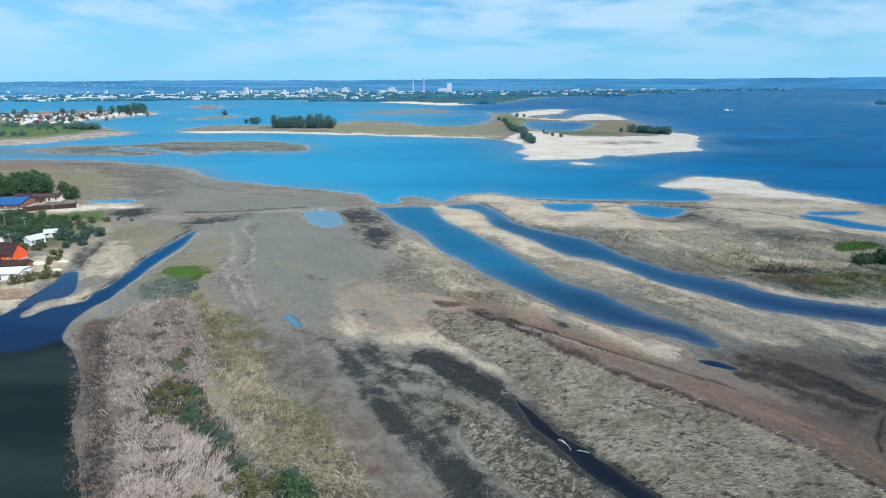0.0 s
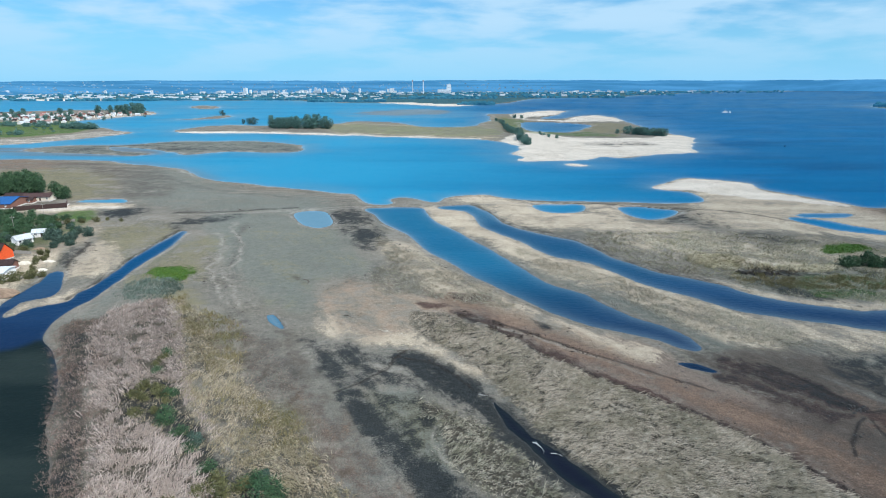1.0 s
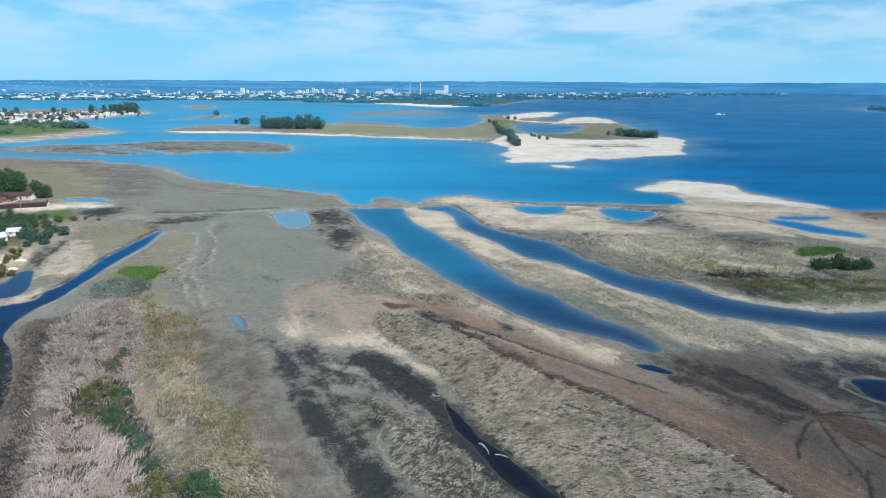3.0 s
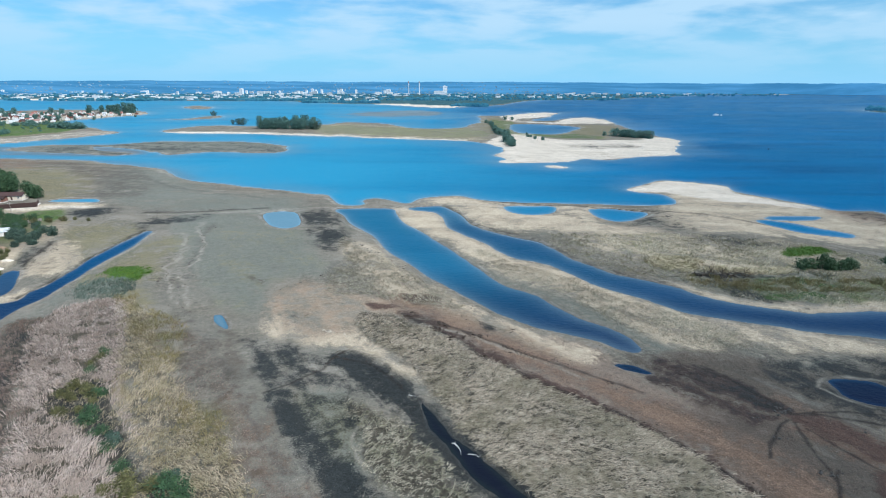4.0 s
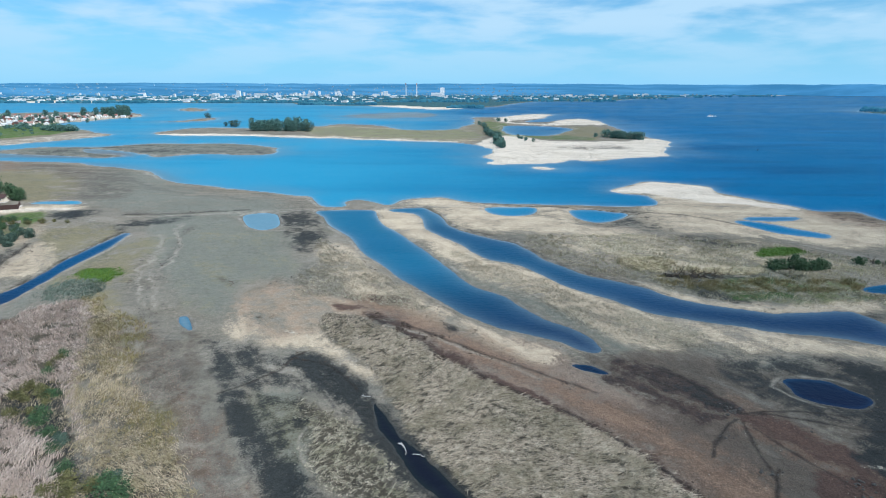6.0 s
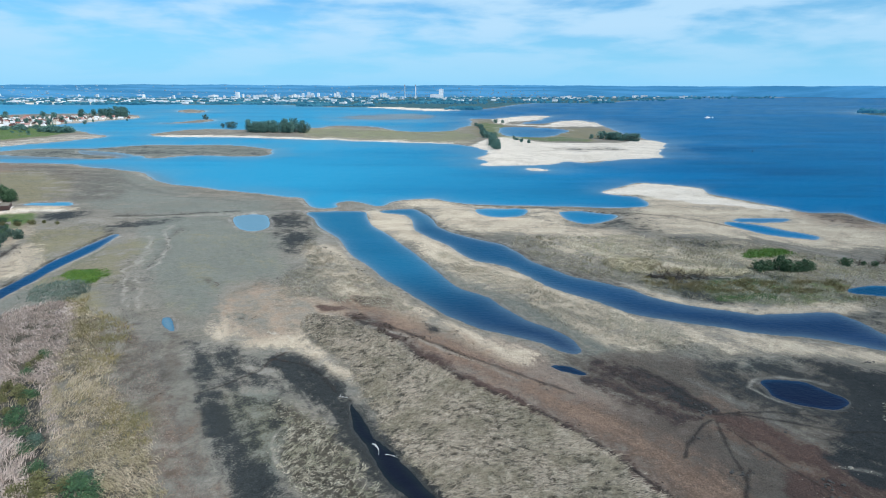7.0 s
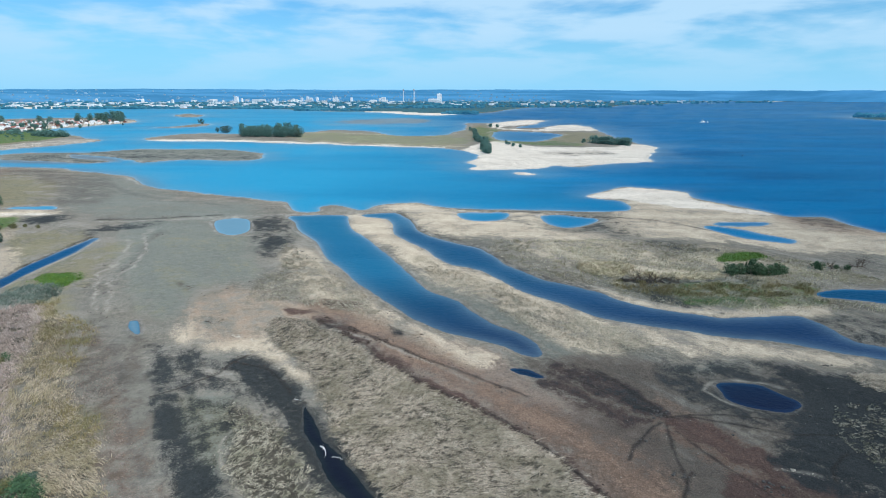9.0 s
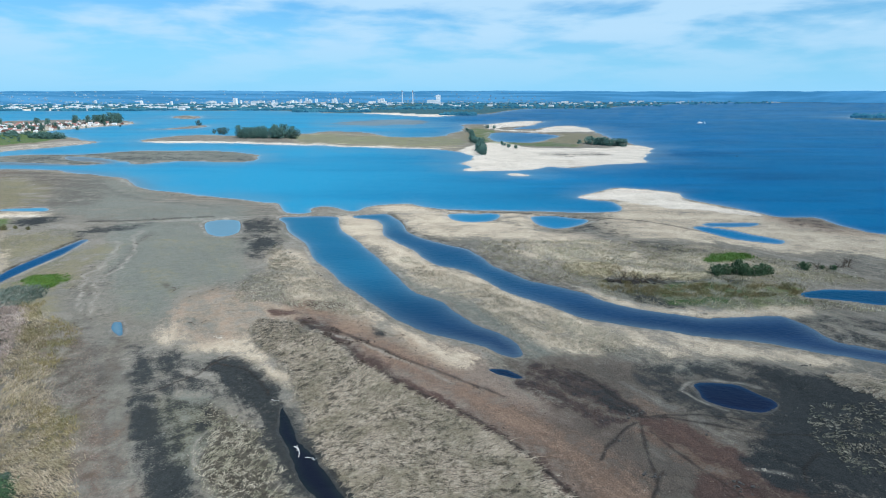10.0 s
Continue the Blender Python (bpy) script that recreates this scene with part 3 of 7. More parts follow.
# dark red-brown silt
WINE_GRAVE = [(-3.7, 172.9), (4.5, 171.3), (6.2, 169.9), (-0.9, 170.4)]
WINE_STREAK = [(7.6, 180.8), (15.1, 180.7), (20.2, 175.6), (14.5, 172.2), (9.3, 176.7)]
WINE_DRAIN = [(7.9, 167.1), (13.8, 163.5), (22.7, 152.6), (30.4, 142.3), (38.5, 132.2), (43.6, 125.3), (52.6, 116.9), (61.2, 107.9), (68.1, 99.1), (72.9, 89.5), (77.3, 81.9), (76.3, 81.1), (71.7, 88.6), (66.9, 98), (60, 106.6), (51.3, 115.2), (42.3, 123.4), (35.8, 129.9), (29.4, 137), (23.3, 145.9), (14.7, 154.3), (10.2, 160.9)]
WINE_CORNER = [(98.2, 88.3), (109.3, 89.8), (119.8, 86.7), (128.6, 78.3), (122.2, 70), (96.5, 70)]
WINE_SOUTH = [(94.9, 109.8), (102.7, 107.6), (107.2, 101.4), (112.3, 95.8), (115.5, 89.8), (117.7, 84.9), (111.7, 84.9), (106.1, 89.8), (101.3, 95.8), (96.8, 101.4)]
WINE_MIDDLE = [(69.4, 129.7), (76.4, 124.8), (82.9, 116.9), (88.7, 112.1), (92.1, 108.7), (85.7, 107.6), (79.6, 113.2), (73.1, 120.7)]
WINE_NORTH = [(75.2, 135.2), (83.4, 132.1), (90.2, 124.8), (94.6, 116.9), (96.9, 112.1), (91.7, 111.4), (85.5, 116.9), (79.2, 124.8)]
# umber silt; the two broadest also carry shading painted over the right side
UMBER_STAR = [(85.4, 106.5), (102.2, 106.5), (117.7, 88.3), (116.7, 74.6), (80.7, 74.6), (80.6, 88.3)]
UMBER_BELT = [(60, 119.1), (75.4, 111.8), (89.9, 103.2), (95.4, 80.7), (86.3, 71.1), (76.3, 84.7), (68.2, 99.3), (57.7, 113.7)]
UMBER_STRIP = [(-55.6, 164.1), (-36.5, 147.8), (-23.1, 122.7), (-10.3, 98.4), (0.6, 81.1), (8.9, 69.2), (-2.9, 69.3), (-14.4, 86.8), (-25.6, 102.2), (-38.6, 120.2), (-53.3, 140.9)]
UMBER_SHADE_BROAD = [(74.3, 138.3), (91.5, 139.8), (111.9, 133.2), (112.9, 133.6), (141.6, 123.4), (153.7, 110.9), (135.1, 70), (75, 70.1), (75.5, 88.3), (78.1, 100.4), (75.1, 116.9), (69.2, 133.6)]
UMBER_SHADE_SOUTHEAST = [(112.3, 132.1), (134.1, 135.2), (142.2, 129), (153.7, 110.9), (130.8, 70), (96.5, 70), (93.9, 85.2), (110.4, 98.5), (123.9, 106.5), (108.9, 110.9), (106.5, 120.7)]
# rust-coloured mud
RUST_STRIP = [(-30.6, 120.2), (-18.4, 108.3), (-7.8, 93.1), (0.6, 81.1), (5.5, 69.2), (-6.3, 69.3), (-13.1, 83.9), (-21.5, 98.4)]
RUST_FLAT = [(-38.8, 186.2), (-28.3, 194.7), (-13.7, 188.7), (1.9, 177.8), (6.9, 163.5), (-1.8, 163.6), (-6.6, 151.3), (-14.3, 147.7), (-24.3, 151.5), (-33, 163.9), (-39.2, 173.2)]
RUST_BELT = [(1.9, 177.8), (19.7, 170.2), (34.9, 156.9), (42.4, 147.2), (51.9, 133.7), (61.4, 122.2), (70.1, 113.4), (76.5, 103.7), (84.7, 96.1), (88.3, 83.5), (79.6, 73.4), (77.6, 86.4), (71.9, 96.2), (65.5, 104.7), (58.1, 114.7), (48.8, 124.4), (38.9, 133.8), (29.5, 145.5), (15.1, 159.2)]
RUST_EAST = [(94.2, 107.6), (99.8, 106.5), (106.4, 102.4), (111.9, 94.9), (115.7, 88.3), (123.7, 84.9), (125.7, 74.6), (107.7, 74.6), (104.6, 86.7), (100.2, 93.2), (95.3, 100.4)]
RUST_POND = [(80.3, 123.4), (90.4, 115.6), (99.8, 120.7), (101.9, 112.1), (93.7, 109.8), (84.4, 112.1), (78.2, 119.4)]
RUST_SHORE = [(-411, 534), (-355, 528), (-321, 475), (-379, 490)]
RUST_SPIT = [(238.7, 315.9), (260.4, 310), (264.1, 292.3), (270.7, 274.1), (253.3, 276.4), (236.8, 296.3)]
# low yellow-green growth
OLIVE_BED = [(-88.5, 184), (-75.8, 171.2), (-61.1, 159.9), (-50.2, 140.9), (-45.7, 117.7), (-29.1, 112.9), (-23.3, 108.4), (-24.5, 96.6), (-34.3, 104.3), (-47, 117.8), (-57, 134.5), (-68.2, 151.9), (-80.2, 168.9)]
OLIVE_MEADOW = [(-310.5, 445.4), (-253.9, 438.3), (-213.9, 372.6), (-217.8, 353.8), (-249, 363.7)]
OLIVE_BANK = [(-160.5, 269.1), (-149.6, 280.1), (-127.5, 268.5), (-124.5, 239.4), (-125.1, 221.6), (-141.9, 235.4)]
OLIVE_CANAL = [(-113.8, 226.8), (-108.4, 248.2), (-101.8, 257.7), (-88.5, 215.2), (-85.2, 195.4), (-99.5, 195.6), (-106.3, 192.7)]
OLIVE_YARD = [(-207.5, 309.2), (-190.4, 317.5), (-175.9, 286.5), (-183.9, 280.7), (-196.4, 286.9)]
OLIVE_ISLAND = [(-179, 996), (-24, 936), (67, 954), (63, 699), (-64, 763), (-142, 784)]
OLIVE_HEAD = [(94, 1181), (145, 1058), (129, 821), (199, 817), (226, 748), (297, 990), (168, 819), (79, 797)]
OLIVE_FIELD = [(111, 204.4), (134.1, 197.9), (160.4, 201.1), (183.6, 197.9), (174.2, 188.9), (143.3, 186), (115.7, 191.8)]
OLIVE_VILLAGE = [(-763, 1010), (-655, 1072), (-536, 934), (-510, 830), (-527, 749), (-555, 729)]
OLIVE_FLAT = [(-95, 273.4), (-77.1, 284.7), (-42.1, 280.5), (-21.9, 214.3), (-34.9, 186.1), (-39.9, 164), (-54, 171), (-71.9, 208)]
OLIVE_GARDEN = [(-275.3, 301), (-243.3, 307.2), (-205.8, 306.4), (-173, 286.5), (-159.4, 250.8), (-161.1, 231.5), (-172, 230), (-189.4, 234.4), (-209.7, 224.2)]
OLIVE_SHORE = [(-169.5, 196.4), (-167, 216.2), (-160.9, 227.5), (-161.6, 240), (-149, 216), (-144.7, 196.1), (-144.9, 184.6), (-152.4, 174.4)]
OLIVE_FIELDWIDE = [(95.9, 262.6), (125.8, 264.2), (158, 255.4), (172.8, 253), (200.7, 226.3), (213, 204.4), (178.8, 196.6), (173.2, 174.3), (147.4, 174.4), (130.3, 177.9), (114, 186), (107.2, 197.9)]
OLIVE_ISLET = [(-13.2, 117.5), (-6.6, 116.3), (1, 113.8), (4.4, 104.1), (5.6, 93), (0.8, 93.9), (-3.6, 99.3), (-9.4, 109.4)]
# fresh grass
GREEN_FIELD = [(136, 203.1), (182.9, 196.6), (174.2, 188.9), (175.4, 177.9), (148.4, 176.4), (127.6, 180.6)]
GREEN_ISLAND = [(-174, 970), (-24, 912), (56, 930), (68, 756), (-66, 788), (-148, 819)]
GREEN_VILLAGE = [(-844, 989), (-742, 1063), (-624, 1055), (-530, 922), (-516, 840), (-538, 765), (-617, 718)]
GREEN_GARDEN = [(-271.9, 297.1), (-240.3, 303), (-205.4, 301), (-178.1, 285.3), (-165, 253.8), (-165.7, 234.9), (-175.6, 231.7), (-189.4, 234.4), (-211, 225.8)]
GREEN_SCRUB = [(-207.1, 303.7), (-191.9, 314.6), (-177.9, 295.3), (-182.5, 283)]
GREEN_LAGOON = [(100, 1126), (140, 1058), (124, 841), (166, 810), (207, 817), (230, 764), (197, 750), (123, 786), (94, 862)]
GREEN_PATCH = [(-106.5, 207.1), (-105.6, 211.2), (-97.1, 211.7), (-89.8, 204.9), (-88.4, 197.3), (-92.1, 194.9), (-99.6, 198)]
GREEN_MEADOW = [(161.5, 232.9), (171.9, 242.5), (185.1, 241.6), (185.9, 234.6), (173.9, 228.7), (161.7, 227.9)]
# pale shoals under water
SHOAL_WEST = [(-618, 644), (-450, 637), (-377, 662), (-317, 672), (-275, 580), (-316, 551), (-396, 558), (-543, 563)]
SHOAL_SHORE = [(-552, 572), (-371, 553), (-252, 528), (-176, 461), (-90.4, 401.4), (-54.7, 372.7), (-83.6, 369.4), (-155.5, 405.5), (-226, 472), (-394, 511), (-498, 515)]
SHOAL_BARS = [(-266, 1496), (-130, 1575), (96, 1378), (70, 1164), (-95, 1142), (-216, 1207)]
# murky still water
MURK_POND = [(-112.1, 142.4), (-107.5, 148.4), (-95.2, 134.8), (-53.7, 69.4), (-83.2, 60.1), (-130.6, 93.7), (-145.5, 120.9), (-135, 135.1), (-119.6, 140.1)]
MURK_CREEK = [(9.4, 125.2), (43.6, 83.7), (50.9, 69.1), (33.3, 67.1), (10.3, 104)]
# rills and ridges in the mud, with bank shadow painted along the canal
SHADE_CANAL = [(-123.5, 270.6), (-124.2, 255.1), (-123.3, 236.8), (-123.2, 222.3), (-120.3, 202), (-120.4, 192.8), (-121.1, 185.5), (-119.9, 178.6)]
LINE_NORTHBANK = [(21, 331.4), (28.5, 311.5), (33.8, 288.8), (39.6, 277.9), (58, 259.1), (68.9, 240.9), (74.1, 225.7), (85.6, 207.3), (98.2, 197.5), (108.2, 185.6)]
LINE_STAR_EAST = [(95.1, 110.6), (101.1, 110.1), (109.8, 107.4), (116.7, 104.5), (129, 103.2)]
LINE_STAR_NORTH = [(97.6, 110.5), (109.1, 111.5), (115.9, 110.1), (119.1, 107.9)]
LINE_STAR_WEST = [(93.3, 107.9), (89.3, 103.6), (85.3, 99.7), (82.6, 95.1)]
LINE_STAR_SOUTH = [(94.2, 106.8), (93, 99.7), (91.8, 95.1), (91.8, 90.8)]
LINE_STAR_LONG = [(95.5, 104.7), (98.4, 96.9), (101.3, 90.8), (104.7, 84.9)]
LINE_STAR_FAR = [(95.1, 111.2), (93.4, 117.3), (90.3, 125.2), (86.4, 132.6)]
LINE_CREEKLET = [(93.5, 91.1), (91.5, 89.2), (90.6, 86.4), (88.6, 83.2), (85.1, 77.1)]
LINE_FORK = [(126.1, 97), (122.3, 94), (119.4, 90.6), (118.8, 88.3)]
LINE_BASIN = [(-20.8, 118.3), (-16.9, 121.6), (-12.6, 125.9), (-8.8, 132.6), (-7.8, 136.6), (-5.9, 139.9)]
LINE_BASIN_EAST = [(-7.8, 136.6), (1.3, 134), (8.1, 126.6), (11.7, 119.9)]
LINE_BELT = [(7.8, 165.3), (14.9, 157.1), (23.5, 147.3), (30.6, 135.4), (37.8, 129.3), (43, 123.4), (52, 115.2), (60.6, 106.8), (67.7, 98.3), (72.6, 89), (75.5, 83.5)]
LINE_BELT_NORTH = [(18.5, 159.1), (27.3, 151), (35.5, 144.4), (45.1, 135), (52.3, 130.6), (58.7, 125.4), (66.5, 119)]
LINE_BAR = [(54.8, 340.6), (101.9, 328.1), (144.5, 313.5), (168, 304.5), (182.8, 288.4), (192.2, 276.3)]
LINE_SHORE = [(-140.5, 305.1), (-113.6, 307.4), (-79.4, 319.6)]
LINE_BANK = [(-153.3, 247), (-148.2, 233), (-145.8, 221.8), (-142.3, 212.3)]
LINE_MEANDER_A = [(-94, 279.1), (-91.2, 257.5), (-81.3, 234.5), (-79.6, 215), (-70.9, 195.2), (-71.1, 183.8), (-63.1, 171.1), (-54.3, 159.8), (-46, 147.9), (-36.5, 134.3), (-31.8, 125.5)]
LINE_MEANDER_B = [(-91.3, 228.9), (-85.1, 208.2), (-75.6, 188.3), (-64.8, 169.7), (-56.7, 157.7)]
LINE_FLAT = [(-20.4, 197.7), (-23.7, 214.3), (-20.3, 221.6), (-11.1, 217.8)]
LINE_WEST = [(-236, 472), (-174, 392.4), (-121.2, 360.7), (-85.8, 347.2)]
LINE_MEANDER_C = [(-31.8, 125.5), (-24, 112.8), (-17.7, 103.2), (-11, 93.1), (-5.2, 83.6)]
PALE_MEANDER_WEST = [(-102.4, 261.0), (-97.0, 249.1), (-91.2, 237.3), (-86.6, 223.3), (-84.2, 210.2), (-81.6, 201.5), (-76.5, 191.1), (-71.0, 180.0), (-65.1, 170.0)]
PALE_NORTHBANK = [(92.7, 203.9), (105.4, 195.5), (109.7, 188.4), (116, 182.3), (122.8, 177.9), (129.1, 174.9), (139.3, 172.9), (154.7, 174.4), (165.5, 173.9)]
PALE_SOUTHBANK = [(97.7, 165.7), (104.6, 162.6), (111.3, 159.5), (117.7, 156.5), (121, 154.2), (135.4, 149.9), (148.5, 144.7)]
PALE_CANAL = [(-118.8, 264.1), (-113.5, 226), (-112.7, 199.4), (-111.5, 176.9), (-112.7, 166.5)]
PALE_PONDRIM_A = [(109.6, 123.4), (114.3, 128.2), (124.4, 127.3), (128.5, 123.1)]
PALE_PONDRIM_B = [(109.4, 123.1), (111.7, 117.4), (116.4, 113.5)]
PALE_TRACK = [(-138.7, 301.1), (-109.1, 303.2), (-78.4, 315.2), (-47.8, 322), (3.8, 328.6)]
PALE_MEANDER = [(-102.8, 282.0), (-98.7, 271.6), (-90.8, 257.8), (-86.0, 248.0), (-80.8, 232.9), (-78.1, 222.5), (-77.8, 213.6), (-75.8, 204.7), (-71.5, 195.2), (-67.9, 186.4), (-61.8, 170.9)]
PALE_ISLET = [(3.4, 109.3), (2.3, 102.1), (3.2, 96.5), (6, 91.4)]
PALE_BELT = [(14.9, 157.1), (29.9, 148), (40.2, 138.5), (55.5, 124.4)]
PALE_STAR = [(109.5, 92.3), (114.4, 91.5), (116.8, 90.2)]
DARK_NORTH = [(-397, 514.8), (-342.2, 524.1), (-276.1, 496.5), (-217.5, 453.6), (-176.7, 389.7), (-173.7, 350.3), (-199.8, 360), (-240.6, 414.4), (-304.4, 471.3), (-366.2, 473.3)]
DARK_NECK = [(-56.8, 305.1), (-42, 307.9), (-33.4, 290.4), (-24.1, 261.4), (-24.2, 237.3), (-33.4, 237.3), (-41, 266.7)]
DARK_RIGHT = [(132.1, 134.2), (143.9, 129.6), (158.2, 122.4), (129.9, 84.3), (117.2, 84.3), (110.9, 89.2), (113.1, 99.7), (123.4, 103.6), (128.4, 112.4), (132.8, 122.5)]
DARK_SIDE = [(-150.6, 239.8), (-145.7, 225.6), (-137.2, 204), (-143.3, 208.8), (-150.3, 221.8), (-157, 238.2)]
PALE_NECK = [(-47.1, 299.6), (-41, 302.3), (-31.7, 278.1), (-35.1, 272.3)]
PALE_SPIT = [(-151.7, 241.6), (-148.2, 247), (-124.1, 219.2), (-122.7, 208.5), (-126.4, 203.2), (-136.8, 202.1), (-143.4, 218)]
OLIVE_NORTH = [(-354.8, 457.8), (-313.9, 471.6), (-243.3, 419.4), (-214.3, 360.3), (-228.3, 348), (-283, 392.4), (-333.9, 429.6)]
# grey-green silt
MOSS_FLAT = [(-122.7, 296.9), (-95.9, 303.7), (-48.3, 272.3), (-29.7, 224.8), (-24.6, 203), (-40.8, 196.6), (-34.5, 169.3), (-45.3, 169.3), (-73.1, 203)]
MOSS_ISLET = [(-11.6, 114.8), (-7.8, 122.5), (3, 110.1), (5.9, 97.8), (6.5, 90.9), (8.2, 84.4), (5.2, 84.4), (0.1, 93.4), (-4.5, 99.7)]
MOSS_POND = [(101.8, 131.1), (111.9, 127.5), (106.1, 119.8), (110.3, 111.2), (125.8, 107.9), (135.5, 122.5), (131.3, 132.6), (121.8, 137.4), (110.8, 135.8)]
MOSS_CANAL = [(-117.6, 261.2), (-113, 225.2), (-110, 182.9), (-106.6, 151.1), (-103.8, 163.4), (-103.2, 182.9), (-107.9, 213.9)]
# warm grey silt
TAUPE_BELT = [(-2.2, 173.4), (12.9, 159.8), (30.0, 134.5), (42.3, 120.5), (52.3, 109.8), (59.6, 100.7), (66.6, 90.3), (71.5, 81.6), (85.8, 81.6), (89.4, 90.4), (92.0, 101.8), (91.9, 110.1), (80.3, 116.9), (66.4, 130.3), (61.3, 146.6), (43.9, 152.0), (29.9, 162.1), (15.7, 183.9), (1.3, 195.2)]
SILT_WEST = [(-620, 640), (-485, 634), (-434, 632), (-384, 652), (-299, 605), (-283, 567), (-349, 561), (-433, 564), (-600, 575)]
SILT_SHORE = [(-560, 560), (-414, 546), (-298, 527), (-219, 489), (-160, 425), (-178, 415), (-253, 480), (-400, 515), (-560, 520)]
PALE_CAUSEWAY = [(-97.2, 306.5), (-61.2, 315.2), (-41, 319.8), (-10.6, 322.8), (3.5, 329.2), (23.5, 330.8), (53, 332.4), (91.5, 336.4), (125, 335.7), (154.4, 332.4)]
FAR_STRAND = [(1760, 3860), (1911, 3960), (2400, 3830), (2712, 3700), (2712, 3760), (2300, 3900), (1911, 4010)]
DARK_POOLSIDE = [(121.9, 311.7), (135.7, 300.2), (144.5, 287.1), (140.8, 270.7), (124.2, 273.2), (113.1, 287.7)]
YARD_STRAND = [(-227.7, 322.6), (-204.2, 323.8), (-178.2, 325.0), (-175.0, 318.9), (-205.1, 314.8), (-219.1, 312.1)]
DARK_POND = [(103.9, 137.4), (133.8, 137.4), (143.9, 129.6), (129.6, 112.4), (123.4, 103.6), (108.8, 107.9), (102.9, 114.8)]
MOSS_NORTH = [(-249.5, 468.5), (-207.7, 467.6), (-131.9, 367.9), (-77.4, 352.1), (-55.8, 308.7), (-89.1, 295.5), (-142.9, 317.0), (-188.5, 350.1)]
SCRUB_PATCH = [(-107, 195), (-97, 197.5), (-88, 191), (-85, 183), (-90, 177), (-99, 177.5), (-106, 186)]
DARK_MARSH = [(112.8, 197.6), (138.9, 210.6), (167.6, 206.2), (143.8, 173.6), (124.6, 177.3), (115.6, 184.2)]
FAINTS = [LINE_MEANDER_A, LINE_MEANDER_B, LINE_FLAT, LINE_WEST, LINE_MEANDER_C]
LINE_NODE = [(90.5, 114.6), (92.6, 112.6), (95.2, 111), (97.8, 109.4)]
LINE_STREAK_A = [(93, 113.5), (88.5, 117.8), (83.6, 123), (79, 128)]
LINE_STREAK_B = [(94.5, 113.2), (92.5, 119), (89, 126), (84.5, 133)]
# dark bank edges; the canal's is bank shadow painted on the mud
LIPS = [LINE_NORTHBANK[1:], SHADE_CANAL]
STARS = [LINE_STAR_EAST, LINE_STAR_WEST, LINE_STAR_SOUTH, LINE_STAR_LONG, LINE_CREEKLET, LINE_NODE, LINE_STREAK_A, LINE_STREAK_B]
RILLS_AND_SHADE = [SHADE_CANAL, LINE_NORTHBANK, LINE_STAR_EAST, LINE_STAR_NORTH, LINE_STAR_WEST, LINE_STAR_SOUTH, LINE_STAR_LONG, LINE_STAR_FAR, LINE_CREEKLET, LINE_FORK, LINE_BASIN, LINE_BASIN_EAST, LINE_BELT, LINE_BELT_NORTH, LINE_BAR, LINE_SHORE, LINE_BANK]
PALES = [PALE_NORTHBANK, PALE_SOUTHBANK, PALE_CANAL, PALE_PONDRIM_A, PALE_PONDRIM_B, PALE_TRACK, PALE_ISLET, PALE_BELT, PALE_STAR, PALE_CAUSEWAY]
LANDS = [MAINLAND, FAR_SHORE, LONG_ISLAND, MUD_ISLAND, VILLAGE_LAND, THIN_BAR, FLOAT_BAR, SMALL_BAR, DARK_ISLAND]
CUTS = [CHANNEL_WEST, CHANNEL_EAST, CANAL, SIDE_POND, GREY_POOL, BAR_POOL, SAND_POOL, SPIT_POOL_A, SPIT_POOL_B, ROUND_POND, EAST_POND, SMALL_PUDDLE, YARD_WATER, MUD_PUDDLE, ISLE_CREEK, LAGOON, DARK_CREEK]
REEDS = [(REED_PALE, 0.15), (REED_BED, 1), (REED_GOLD, 0.6), (REED_STUBBLE, 0.3), (REED_BELT, 1), (REED_ISLET, 1), (REED_RIDGE, 0.18), (REED_FIELD, 0.12), (REED_PATCH, 1), (REED_POINT, 0.12), (REED_STRIP, 1), (REED_FRINGE, 1), (REED_SPIT, 0.3)]
SANDS = [(SAND_FIELD, 0.5), (SAND_NORTHBANK, 1.5), (SAND_LOG, 0.9), (PEACH_SOUTH, 0.5), (SAND_RIDGEWIDE, 0.65), (PEACH_BANK, 0.7), (PEACH_FLAT, 0.55), (PALE_CRUST, 0.9), (SAND_EAST, 0.9), (SAND_RIDGE, 1.3), (SAND_YARD, 1), (SAND_TIP, 1), (PALE_FLAT, 1), (PALE_EDGE, 1), (SAND_NOTCH, 0.6), (PALE_NECK, 0.6), (PALE_SPIT, 1.1), (OLIVE_ISLAND, 0.3)]
WHITES = [(SAND_ISLAND, 1), (SAND_ISLAND_NORTH, 0.8), (SAND_SHORE, 0.8), (SAND_VILLAGE, 0.35), (SAND_POINT, 0.4), (SAND_SPIT, 1), (FLOAT_SAND, 1), (FAR_SAND, 1), (FAR_BEACH, 1), (FAR_STRAND, 0.8), (YARD_STRAND, 0.8)]
